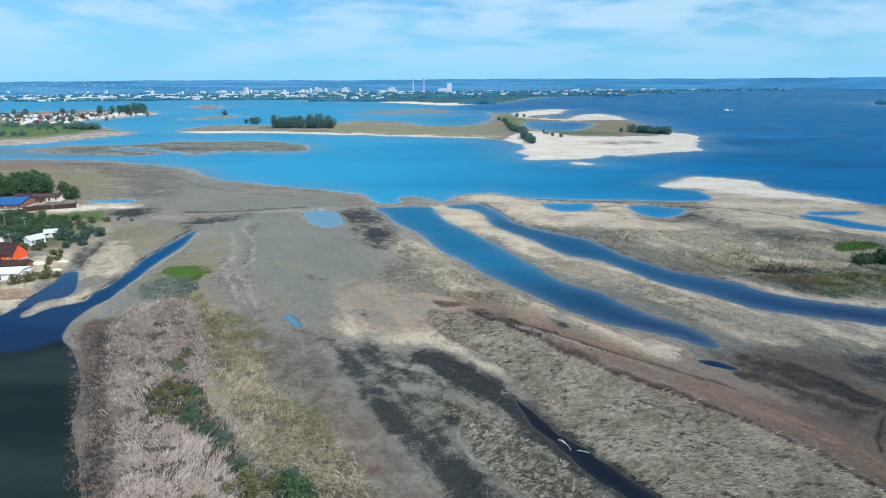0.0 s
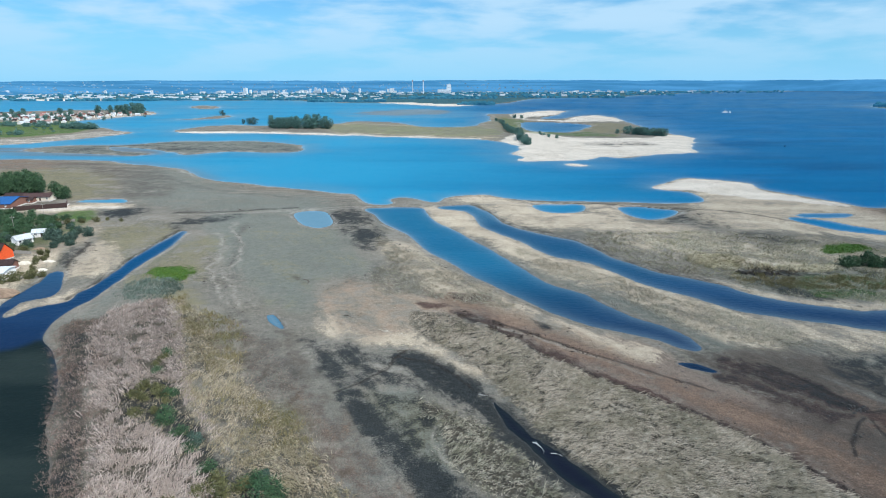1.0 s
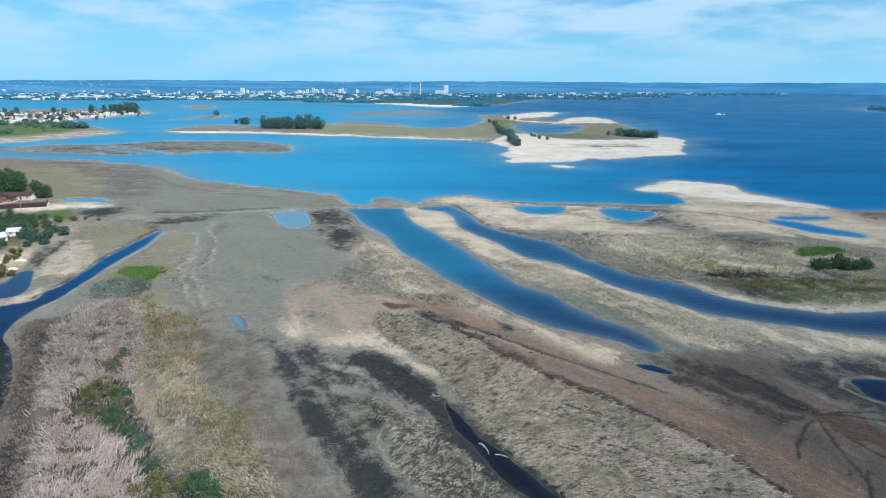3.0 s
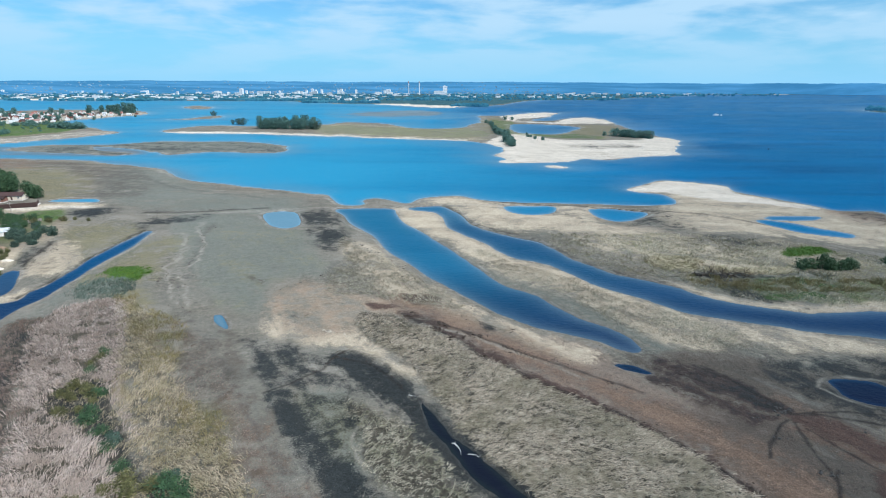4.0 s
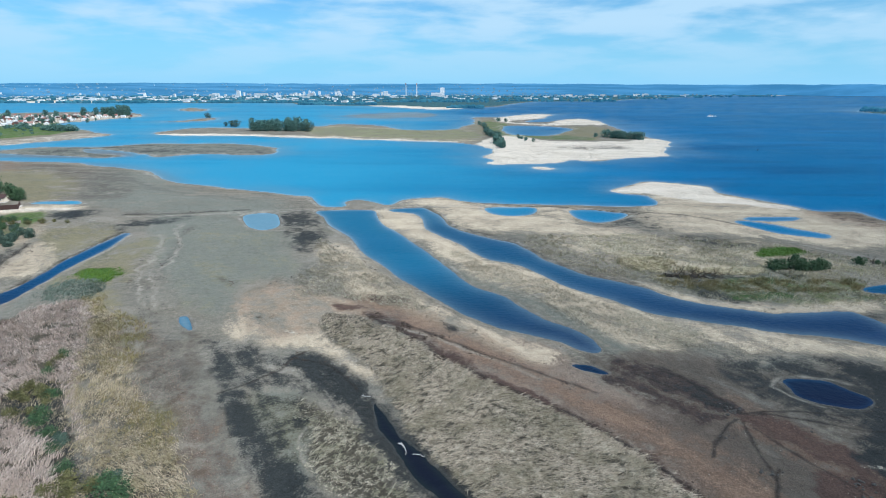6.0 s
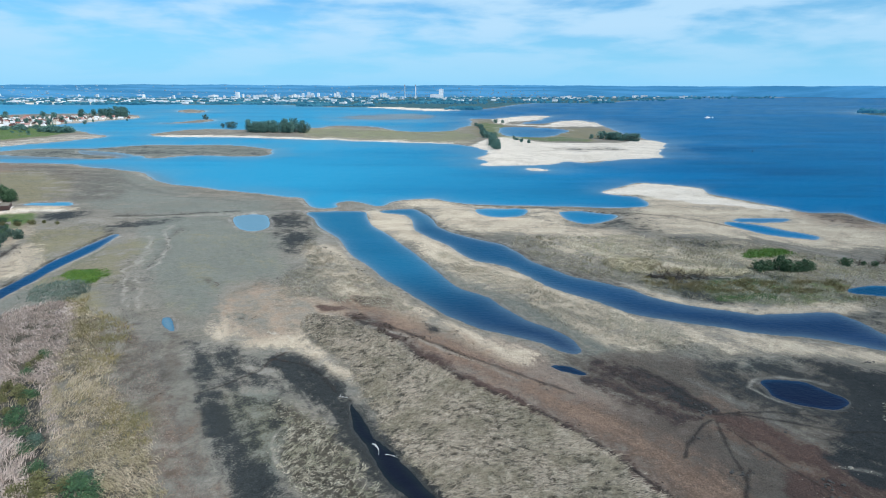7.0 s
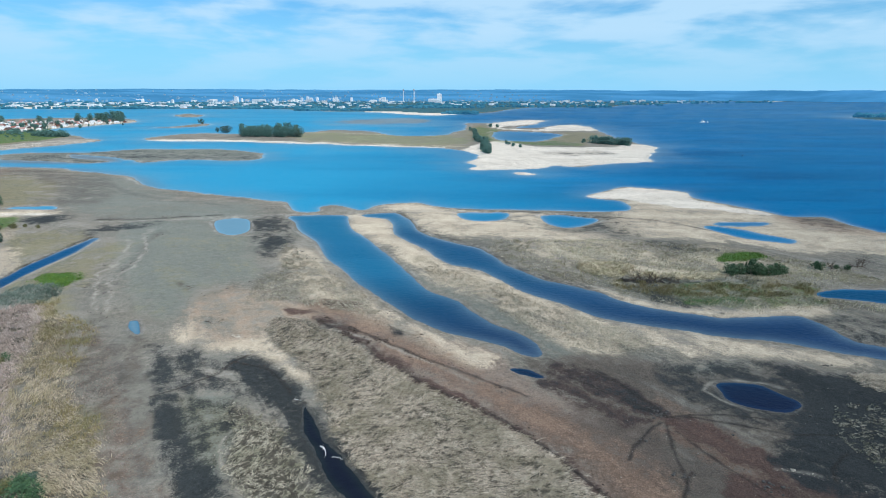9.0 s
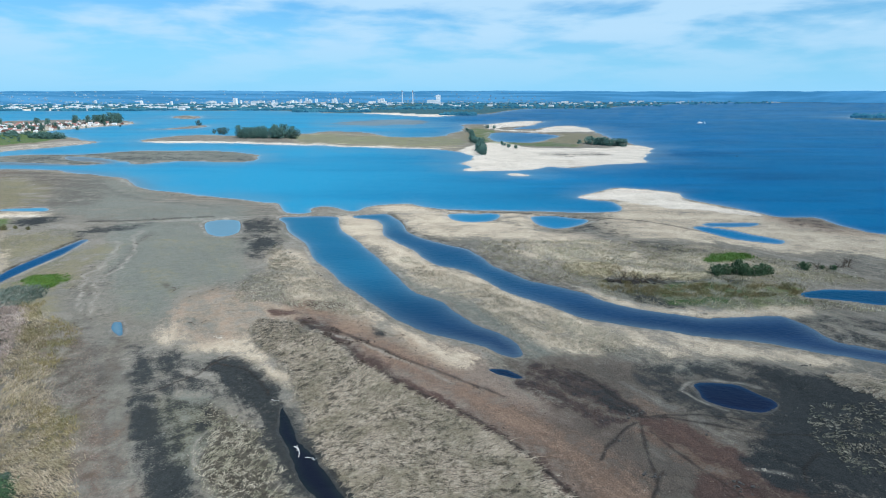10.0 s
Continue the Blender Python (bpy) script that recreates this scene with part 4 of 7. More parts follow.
DARKS = [(DARK_GREENMUD, 0.5), (DARK_WEST, 0.35), (DARK_BASIN, 0.55), (DARK_FLAT, 1.0), (DARK_CREEKSIDE, 1.15), (DARK_GREENSIDE, 0.95), (DARK_STREAK, 0.7), (DARK_BUSHROW, 1.4), (DARK_SAND, 0.4), (DARK_FIELD, 0.55), (DARK_POOL_EDGE, 0.4), (DARK_MUDISLE, 0.3), (DARK_BANKSIDE, 0.5), (DARK_SCRUB, 0.8), (LOG_SHADE, 0.9), (DARK_SANDPATCH, 0.45), (DARK_DIP, 0.25), (DARK_BLOT, 1.6), (DARK_REEDSIDE, 0.6), (DARK_NORTHEAST, 0.3), (GREY_BANK, 0.2), (MUD_EDGE, 0.3), (DARK_NECK, 0.95), (DARK_RIGHT, 1.2), (DARK_SIDE, 0.7), (DARK_POOLSIDE, 0.6), (WINE_NORTH, 0.6), (WINE_MIDDLE, 0.5), (DARK_POND, 0.5), (DARK_MARSH, 0.5)]
WINES = [(WINE_GRAVE, 1), (WINE_STREAK, 1.2), (WINE_DRAIN, 1.5), (WINE_CORNER, 1.3), (WINE_SOUTH, 1.1), (WINE_MIDDLE, 1.15), (WINE_NORTH, 1.2), (RUST_EAST, 0.55)]
UMBERS = [(UMBER_STAR, 0.9), (UMBER_BELT, 0.75), (UMBER_STRIP, 0.42), (UMBER_SHADE_BROAD, 0.8), (UMBER_SHADE_SOUTHEAST, 0.8), (DARK_NORTH, 0.5), (OLIVE_GARDEN, 0.6)]
RUSTS = [(RUST_STRIP, 0.45), (RUST_FLAT, 0.42), (RUST_BELT, 0.95), (RUST_EAST, 1.0), (RUST_POND, 0.4), (RUST_SHORE, 0.5), (RUST_SPIT, 0.7)]
OLIVES = [(OLIVE_BED, 1), (OLIVE_MEADOW, 1), (OLIVE_BANK, 1), (OLIVE_CANAL, 1), (OLIVE_YARD, 1), (OLIVE_ISLAND, 0.7), (OLIVE_HEAD, 1), (OLIVE_FIELD, 1), (OLIVE_VILLAGE, 1), (OLIVE_FLAT, 0.25), (OLIVE_GARDEN, 1), (OLIVE_SHORE, 1), (OLIVE_FIELDWIDE, 0.6), (OLIVE_ISLET, 0.8), (OLIVE_NORTH, 1.1)]
GREENS = [(GREEN_FIELD, 0.4), (GREEN_ISLAND, 0.35), (GREEN_VILLAGE, 0.7), (GREEN_GARDEN, 0.35), (GREEN_SCRUB, 0.6), (GREEN_LAGOON, 0.5), (GREEN_PATCH, 1), (GREEN_MEADOW, 1)]
SHOALS = [(SHOAL_WEST, 0.32), (SHOAL_SHORE, 0.4), (SHOAL_BARS, 0.5), (SHOAL_FAR, 1.5)]
SILTS = [(SILT_WEST, 0.85), (SILT_SHORE, 0.3), (SHOAL_WEST, 0.3), (SHOAL_FAR, 0.6)]
TAUPES = [(TAUPE_BELT, 1)]
MOSSES = [(MOSS_FLAT, 1), (MOSS_ISLET, 0.9), (MOSS_POND, 0.8), (MOSS_CANAL, 0.8), (GREY_BANK, 0.9), (DARK_MUDISLE, 0.9), (MOSS_NORTH, 0.75), (SCRUB_PATCH, 0.6), (DARK_MARSH, 0.8), (DARK_GREENSIDE, 0.5)]
MURKS = [(MURK_POND, 1), (MURK_CREEK, 1)]


# ---- the shape of the land ----
def value_noise(x, y, seed=0):
    """Smooth lattice noise in 0..1 over arrays."""
    xi, yi = np.floor(x), np.floor(y)
    fx, fy = x - xi, y - yi
    fx, fy = fx * fx * (3 - 2 * fx), fy * fy * (3 - 2 * fy)

    def h(i, j):
        v = np.sin(i * 127.1 + j * 311.7 + seed * 74.7) * 43758.5453
        return v - np.floor(v)
    a, b = h(xi, yi), h(xi + 1, yi)
    c, d = h(xi, yi + 1), h(xi + 1, yi + 1)
    return (a * (1 - fx) + b * fx) * (1 - fy) + (c * (1 - fx) + d * fx) * fy


def fbm(x, y, octaves=3, seed=0):
    total, amp, norm = 0, 1.0, 0.0
    for k in range(octaves):
        total = total + amp * value_noise(x * 2 ** k, y * 2 ** k, seed + k)
        norm += amp
        amp *= 0.5
    return total / norm


def rounded(points, steps=3):
    """A closed outline through the points, its corners rounded."""
    p = np.array(points, float)
    prev, nxt = np.roll(p, 1, 0), np.roll(p, -1, 0)
    t = nxt - prev
    t /= np.linalg.norm(t, axis=1, keepdims=True) + 1e-9
    t *= np.minimum(np.linalg.norm(p - prev, axis=1), np.linalg.norm(nxt - p, axis=1))[:, None]
    t2, out = np.roll(t, -1, 0), []
    for k in range(steps):
        s = k / steps
        out.append((2 * s ** 3 - 3 * s ** 2 + 1) * p + (s ** 3 - 2 * s ** 2 + s) * t + (3 * s ** 2 - 2 * s ** 3) * nxt + (s ** 3 - s ** 2) * t2)
    return np.stack(out, 1).reshape(-1, 2)


def inward(x, y, outline, reach=45.0):
    """How far points lie inside an outline (outside: minus, not below -reach)."""
    poly = rounded(outline)
    lo, hi = poly.min(0) - reach, poly.max(0) + reach
    res = np.full(x.shape, -reach)
    pick = np.nonzero((x > lo[0]) & (x < hi[0]) & (y > lo[1]) & (y < hi[1]))[0]
    if not len(pick):
        return res
    px, py = x[pick], y[pick]
    best, inside = np.full(px.shape, 1e18), np.zeros(px.shape, bool)
    for (ax, ay), (bx, by) in zip(poly, np.roll(poly, -1, 0)):
        dx, dy = bx - ax, by - ay
        s = np.clip(((px - ax) * dx + (py - ay) * dy) / (dx * dx + dy * dy + 1e-12), 0, 1)
        np.minimum(best, (px - ax - s * dx) ** 2 + (py - ay - s * dy) ** 2, out=best)
        cross = (ay > py) != (by > py)
        if cross.any():
            inside ^= cross & (px < ax + (py - ay) / (by - ay + 1e-12) * dx)
    d = np.sqrt(best)
    res[pick] = np.maximum(np.where(inside, d, -d), -reach)
    return res


def most_inward(x, y, outlines, reach=45.0):
    res = np.full(x.shape, -reach)
    for o in outlines:
        res = np.maximum(res, inward(x, y, o, reach))
    return res


def cover_of(x, y, weighted, width):
    """How fully a kind of surface covers each place."""
    res = np.zeros(x.shape)
    for o, w in weighted:
        res = np.maximum(res, soft(inward(x, y, o), width) * w)
    return res


def uneven(x, y, size):
    """Places pushed about a little, so that edges run unevenly."""
    far = np.clip(y / 300.0, 0.35, 6)
    wx = (fbm(x / (9 * far), y / (9 * far), 3, 5) - 0.5) * size * far
    wy = (fbm(x / (9 * far), y / (9 * far), 3, 9) - 0.5) * size * far
    open_lake = np.clip((y - 330) / 150.0, 0, 1)     # waves draw the outer shores into long tongues
    wx = wx + (fbm(x / 60.0, y / 26.0, 3, 15) - 0.5) * 18.0 * open_lake
    wy = wy + (fbm(x / 45.0, y / 30.0, 3, 16) - 0.5) * 16.0 * open_lake
    return x + wx, y + wy


def shore_distance(x, y):
    ux, uy = uneven(x, y, 3.0)
    return np.minimum(most_inward(ux, uy, LANDS, 120.0), -most_inward(ux, uy, CUTS, 60.0))


def land_height(x, y, sd):
    up = 0.04 + 0.8 * (1 - np.exp(-np.maximum(sd, 0) / 9.0))
    rough = (fbm(x / 7.0, y / 7.0, 3, 2) - 0.45) * 0.45 + (fbm(x / 45.0, y / 45.0, 2, 3) - 0.5) * 0.9
    up = up + rough * np.clip(sd / 8.0, 0, 1)
    down = -1.6 * (1 - np.exp(np.minimum(sd, 0) / 5.0))
    return np.where(sd > 0, np.maximum(up, 0.03), down)


def soft(v, width):
    s = np.clip(v / (2 * width) + 0.5, 0, 1)
    return s * s * (3 - 2 * s)


def sheet(name, rows, cols, origin_y, lift, wet_only=False):
    """A sheet of quads, finer where the view is near: rows of y, columns fan out with distance. Returns mesh, x, y."""
    y = np.repeat(rows, len(cols))
    x = 26.0 + np.tile(cols, len(rows)) * np.maximum(y - origin_y, 60.0)
    nr, nc = len(rows), len(cols)
    i = (np.arange(nr - 1)[:, None] * nc + np.arange(nc - 1)[None, :]).ravel()
    quads = np.stack([i, i + 1, i + nc + 1, i + nc], 1).astype(np.int32)
    z = lift(x, y)
    if wet_only:     # no water under dry land
        quads = quads[shore_distance(x, y)[quads].min(1) < 6.0]
    me = bpy.data.meshes.new(name)
    me.vertices.add(len(x))
    me.vertices.foreach_set("co", np.stack([x, y, z], 1).astype(np.float32).ravel())
    me.loops.add(quads.size)
    me.loops.foreach_set("vertex_index", quads.ravel())
    me.polygons.add(len(quads))
    me.polygons.foreach_set("loop_start", np.arange(0, quads.size, 4, dtype=np.int32))
    me.polygons.foreach_set("use_smooth", np.ones(len(quads), bool))
    me.update(calc_edges=True)
    return me, x, y


def paint(me, name, values):
    me.attributes.new(name, "FLOAT", "POINT").data.foreach_set("value", values.astype(np.float32))


def fan(rows, columns):
    r = -30.0 + 1.0 / np.linspace(1 / 92.0, 1 / 5400.0, rows)
    r = np.concatenate([[-3000, -1200, -400, -100, 0, 30, 50], r, [7000.0]])
    c = np.linspace(-0.95, 0.95, columns)
    return r, np.concatenate([[-40, -12, -4, -2, -1.4, -1.1], c, [1.1, 1.4, 2, 4, 12, 40]])


rows, cols = fan(620, 800)
keep = {}


def lift_land(x, y):
    keep["sd"] = shore_distance(x, y)
    return land_height(x, y, keep["sd"])


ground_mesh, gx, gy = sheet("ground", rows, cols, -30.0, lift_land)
sd = keep["sd"]
ux, uy = uneven(gx, gy, 9.0)
width = np.clip(gy / 160.0, 0.7, 3.0)
EDGE = {"rust": 8.5, "olive": 8.0, "dark": 4.6, "sand": 6.0, "green": 2.0, "reed": 3.0, "white": 2.0, "umber": 7.0, "wine": 3.0, "moss": 7.0, "taupe": 4.0}
for kind, group in (("sand", SANDS), ("white", WHITES), ("moss", MOSSES), ("taupe", TAUPES), ("dark", DARKS), ("umber", UMBERS), ("wine", WINES), ("rust", RUSTS), ("olive", OLIVES), ("green", GREENS), ("reed", REEDS)):
    paint(ground_mesh, kind, cover_of(ux, uy, group, width * EDGE.get(kind, 1.6)))


def beside(x, y, lines, wide):
    """1 along lines, falling to 0 at their sides."""
    res = np.zeros(x.shape)
    for line in lines:
        p = np.array(line, float)
        for _ in range(2):      # round the bends
            p = np.concatenate([p[:1], np.stack([0.75 * p[:-1] + 0.25 * p[1:], 0.25 * p[:-1] + 0.75 * p[1:]], 1).reshape(-1, 2), p[-1:]])
        reach = 8.0
        pick = np.nonzero((x > p[:, 0].min() - reach) & (x < p[:, 0].max() + reach) & (y > p[:, 1].min() - reach) & (y < p[:, 1].max() + reach))[0]
        qx, qy = x[pick], y[pick]
        best = np.full(qx.shape, 1e9)
        for (ax, ay), (bx, by) in zip(p[:-1], p[1:]):
            dx, dy = bx - ax, by - ay
            s = np.clip(((qx - ax) * dx + (qy - ay) * dy) / (dx * dx + dy * dy), 0, 1)
            best = np.minimum(best, np.hypot(qx - ax - s * dx, qy - ay - s * dy))
        w = wide * np.clip(qy / 150.0, 0.7, 3.0) * (0.35 + 1.3 * fbm(qx / 4.0, qy / 4.0, 2, 91))
        res[pick] = np.maximum(res[pick], np.exp(-(best / w) ** 2))
    return res


paint(ground_mesh, "drawn", np.clip((gx + 25) / 60.0, 0.12, 1) + np.clip((gy - 260) / 100.0, 0, 0.9) * (gx < 0))
paint(ground_mesh, "level", np.clip((gy - 215 - 0.1 * gx) / 70.0, 0, 1))
lx, ly = gx + (fbm(gx / 5, gy / 5, 3, 61) - 0.5) * 2.0, gy + (fbm(gx / 5, gy / 5, 3, 62) - 0.5) * 2.0
paint(ground_mesh, "rill_shade", np.maximum(np.maximum(beside(lx, ly, RILLS_AND_SHADE, 0.55), beside(lx, ly, STARS, 0.55)), 0.85 * beside(lx, ly, LIPS, 0.8)))
paint(ground_mesh, "faint", beside(lx, ly, FAINTS, 1.3))
mx, my = lx + (fbm(gx / 10, gy / 10, 2, 63) - 0.5) * 7.0, ly + (fbm(gx / 10, gy / 10, 2, 64) - 0.5) * 7.0
paint(ground_mesh, "ridge", np.maximum(beside(mx, my, [PALE_MEANDER, PALE_MEANDER_WEST], 0.75), beside(lx, ly, PALES, 0.6)))
rim = np.clip(gy / 250.0, 0.6, 8) * (0.15 + 2.0 * np.maximum(fbm(gx / 14.0, gy / 14.0, 3, 81) - 0.2, 0))
paint(ground_mesh, "damp", np.exp(-np.maximum(sd - 0.2, 0) / (1.6 * rim)) * np.clip((370 - gy) / 120.0, 0, 1))
paint(ground_mesh, "line", np.exp(-((sd - 1.6 * rim) / (0.8 * rim)) ** 2) * (sd > 0) * (gy < 1800) * np.clip((gy - 90) / 140.0, 0.2, 1) * (1 - cover_of(gx, gy, MURKS, 2.0)))
# where the haze-tinted woodland colour lies
paint(ground_mesh, "hazy_wood", soft(inward(gx, gy, FAR_SHORE) - 12, 10) + soft(inward(gx, gy, DARK_ISLAND) - 3, 5))
ground_mesh.materials.append(GROUND)
tagged(new("ground", ground_mesh), "drained lake bed of grey-brown mud, sand and dry reed stubble", "ground", kind="structure")

wrows, wcols = fan(480, 640)
water_mesh, wx, wy = sheet("water", wrows, wcols, -30.0, lambda x, y: np.zeros(x.shape), wet_only=True)
wsd = shore_distance(wx, wy)
in_channel = soft(most_inward(wx, wy, [CHANNEL_WEST, CHANNEL_EAST]) + 4, 3.0)
wrim = np.clip(wy / 250.0, 0.5, 8) * (0.2 + 2.2 * np.maximum(fbm(wx / 30.0, wy / 30.0, 3, 82) - 0.2, 0)) * np.clip((wy - 240) / 90.0, 1, 4.5)
rimmed = np.clip(np.exp(np.minimum(wsd, 0) / (wrim * np.clip((wy - 150) / 60.0, 0.8, 3.2))), 0, 1) * np.clip((wy - 90) / 420.0, 0.04, 0.45)
rimmed = np.maximum(rimmed, in_channel * np.exp(np.minimum(wsd, 0) / 2.6) * np.clip((wy - 110) / 90.0, 0.0, 0.38))
paint(water_mesh, "shallow", np.maximum(rimmed, cover_of(wx, wy, [(GREY_POOL, 0.75), (MUD_PUDDLE, 0.8), (SIDE_POND, 0.1), (ISLE_CREEK, 0.3)], 2.0) + cover_of(wx, wy, SHOALS, 22.0) * np.clip(0.3 + 1.4 * fbm(wx / 60.0, wy / 25.0, 3, 88) - 0.35, 0, 1)))
paint(water_mesh, "edge", np.exp(-np.abs(wsd) / (0.5 * np.clip(wy / 250.0, 0.5, 5))) * np.clip((wy - 190) / 130.0, 0.0, 0.6) * (0.4 + 0.8 * fbm(wx / 22.0, wy / 22.0, 2, 89)))
paint(water_mesh, "silt", cover_of(wx, wy, SILTS, 9.0) * np.clip(0.35 + 1.5 * fbm(wx / 50.0, wy / 12.0, 3, 90) - 0.3, 0, 1))
paint(water_mesh, "deep", cover_of(wx, wy, [(DARK_CREEK, 0.85), (ROUND_POND, 0.75), (EAST_POND, 0.6), (SMALL_PUDDLE, 0.8)], 2.0))
murk = cover_of(wx, wy, MURKS, 2.5)
paint(water_mesh, "murk", murk)
in_channel = np.maximum(in_channel, soft(most_inward(wx, wy, [CANAL, SIDE_POND]) + 4, 3.0))
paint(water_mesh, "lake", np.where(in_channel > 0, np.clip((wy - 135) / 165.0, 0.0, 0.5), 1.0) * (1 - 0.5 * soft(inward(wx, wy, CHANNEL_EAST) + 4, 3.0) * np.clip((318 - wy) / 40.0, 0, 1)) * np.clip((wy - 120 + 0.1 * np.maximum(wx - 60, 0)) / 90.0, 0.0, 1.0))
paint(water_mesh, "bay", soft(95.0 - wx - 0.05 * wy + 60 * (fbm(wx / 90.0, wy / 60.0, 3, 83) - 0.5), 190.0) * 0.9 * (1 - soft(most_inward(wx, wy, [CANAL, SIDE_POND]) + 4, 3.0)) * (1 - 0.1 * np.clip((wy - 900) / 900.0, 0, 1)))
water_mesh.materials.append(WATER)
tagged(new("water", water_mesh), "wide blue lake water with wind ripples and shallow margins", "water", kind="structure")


# ---- helpers for things ----
def part(name, bm, material, parent, label=""):
    """Links a bmesh, or a mesh, as one mesh object under a thing or a part."""
    me = bm
    if isinstance(bm, bmesh.types.BMesh):
        me = bpy.data.meshes.new(name)
        bm.normal_update()
        bm.to_mesh(me)
        bm.free()
    if not me.materials:
        me.materials.append(material)
    ob = new(name, me)
    ob.parent = parent
    if label:
        ob["label"] = label
    return ob


def thing(name, label, category, group="", at=None):
    ob = tagged(new(name), label, category, group)
    ob.empty_display_size = 0.5
    if at is not None:
        ob.matrix_world = at
    return ob


def box(bm, lo, hi, bevel=0.0):
    r = bmesh.ops.create_cube(bm, size=1.0)["verts"]
    s = [h - l for l, h in zip(lo, hi)]
    for v in r:
        v.co = [l + (c + 0.5) * k for l, c, k in zip(lo, v.co, s)]
    if bevel:
        edges = list({e for v in r for e in v.link_edges})
        bmesh.ops.bevel(bm, geom=edges, offset=bevel, segments=1, affect="EDGES")
    return r


def prism(bm, outline, depth, axis="y", start=0.0):
    """An outline in (u, z) pushed along y (or x) by depth."""
    a, b = [], []
    for u, z in outline:
        a.append(bm.verts.new((u, start, z) if axis == "y" else (start, u, z)))
        b.append(bm.verts.new((u, start + depth, z) if axis == "y" else (start + depth, u, z)))
    n = len(outline)
    bm.faces.new(a)
    bm.faces.new(b[::-1])
    for i in range(n):
        bm.faces.new((a[i], b[i], b[(i + 1) % n], a[(i + 1) % n]))
    bmesh.ops.recalc_face_normals(bm, faces=bm.faces[:])


def tube(bm, p, q, r0, r1, sides=6):
    p, q = Vector(p), Vector(q)
    turn = (q - p).to_track_quat("Z", "Y")
    rings = []
    for c, r in ((p, r0), (q, r1)):
        rings.append([bm.verts.new(c + turn @ Vector((r * math.cos(6.2832 * k / sides), r * math.sin(6.2832 * k / sides), 0))) for k in range(sides)])
    for k in range(sides):
        bm.faces.new((rings[0][k], rings[0][(k + 1) % sides], rings[1][(k + 1) % sides], rings[1][k]))
    bm.faces.new(rings[1])
    bm.faces.new(rings[0][::-1])


def ground_z(x, y):
    ax, ay = np.array([float(x)]), np.array([float(y)])
    return float(land_height(ax, ay, shore_distance(ax, ay))[0])


def mesh_of(name, verts, faces, material):
    me = bpy.data.meshes.new(name)
    me.vertices.add(len(verts))
    me.vertices.foreach_set("co", np.asarray(verts, np.float32).ravel())
    faces = np.asarray(faces, np.int32)
    me.loops.add(faces.size)
    me.loops.foreach_set("vertex_index", faces.ravel())
    me.polygons.add(len(faces))
    me.polygons.foreach_set("loop_start", np.arange(0, faces.size, faces.shape[1], dtype=np.int32))
    me.polygons.foreach_set("use_smooth", np.zeros(len(faces), bool))
    me.update(calc_edges=True)
    me.materials.append(material)
    return me


# ---- reeds and grass ----
def blade_material(name, low, high, tip, patch):
    m = Mat(name, 0.85, 0.25)
    c = m.blend(m.chance(True), low, high)
    c = m.blend(m.span(m.noise(0.12, 4, 0.6), 0.42, 0.62, 0, 0.75), c, patch)
    c = m.blend(m.span(m.noise(0.9, 3, 0.6), 0.5, 0.75, 0, 0.6), c, tip)
    return m.done(c)


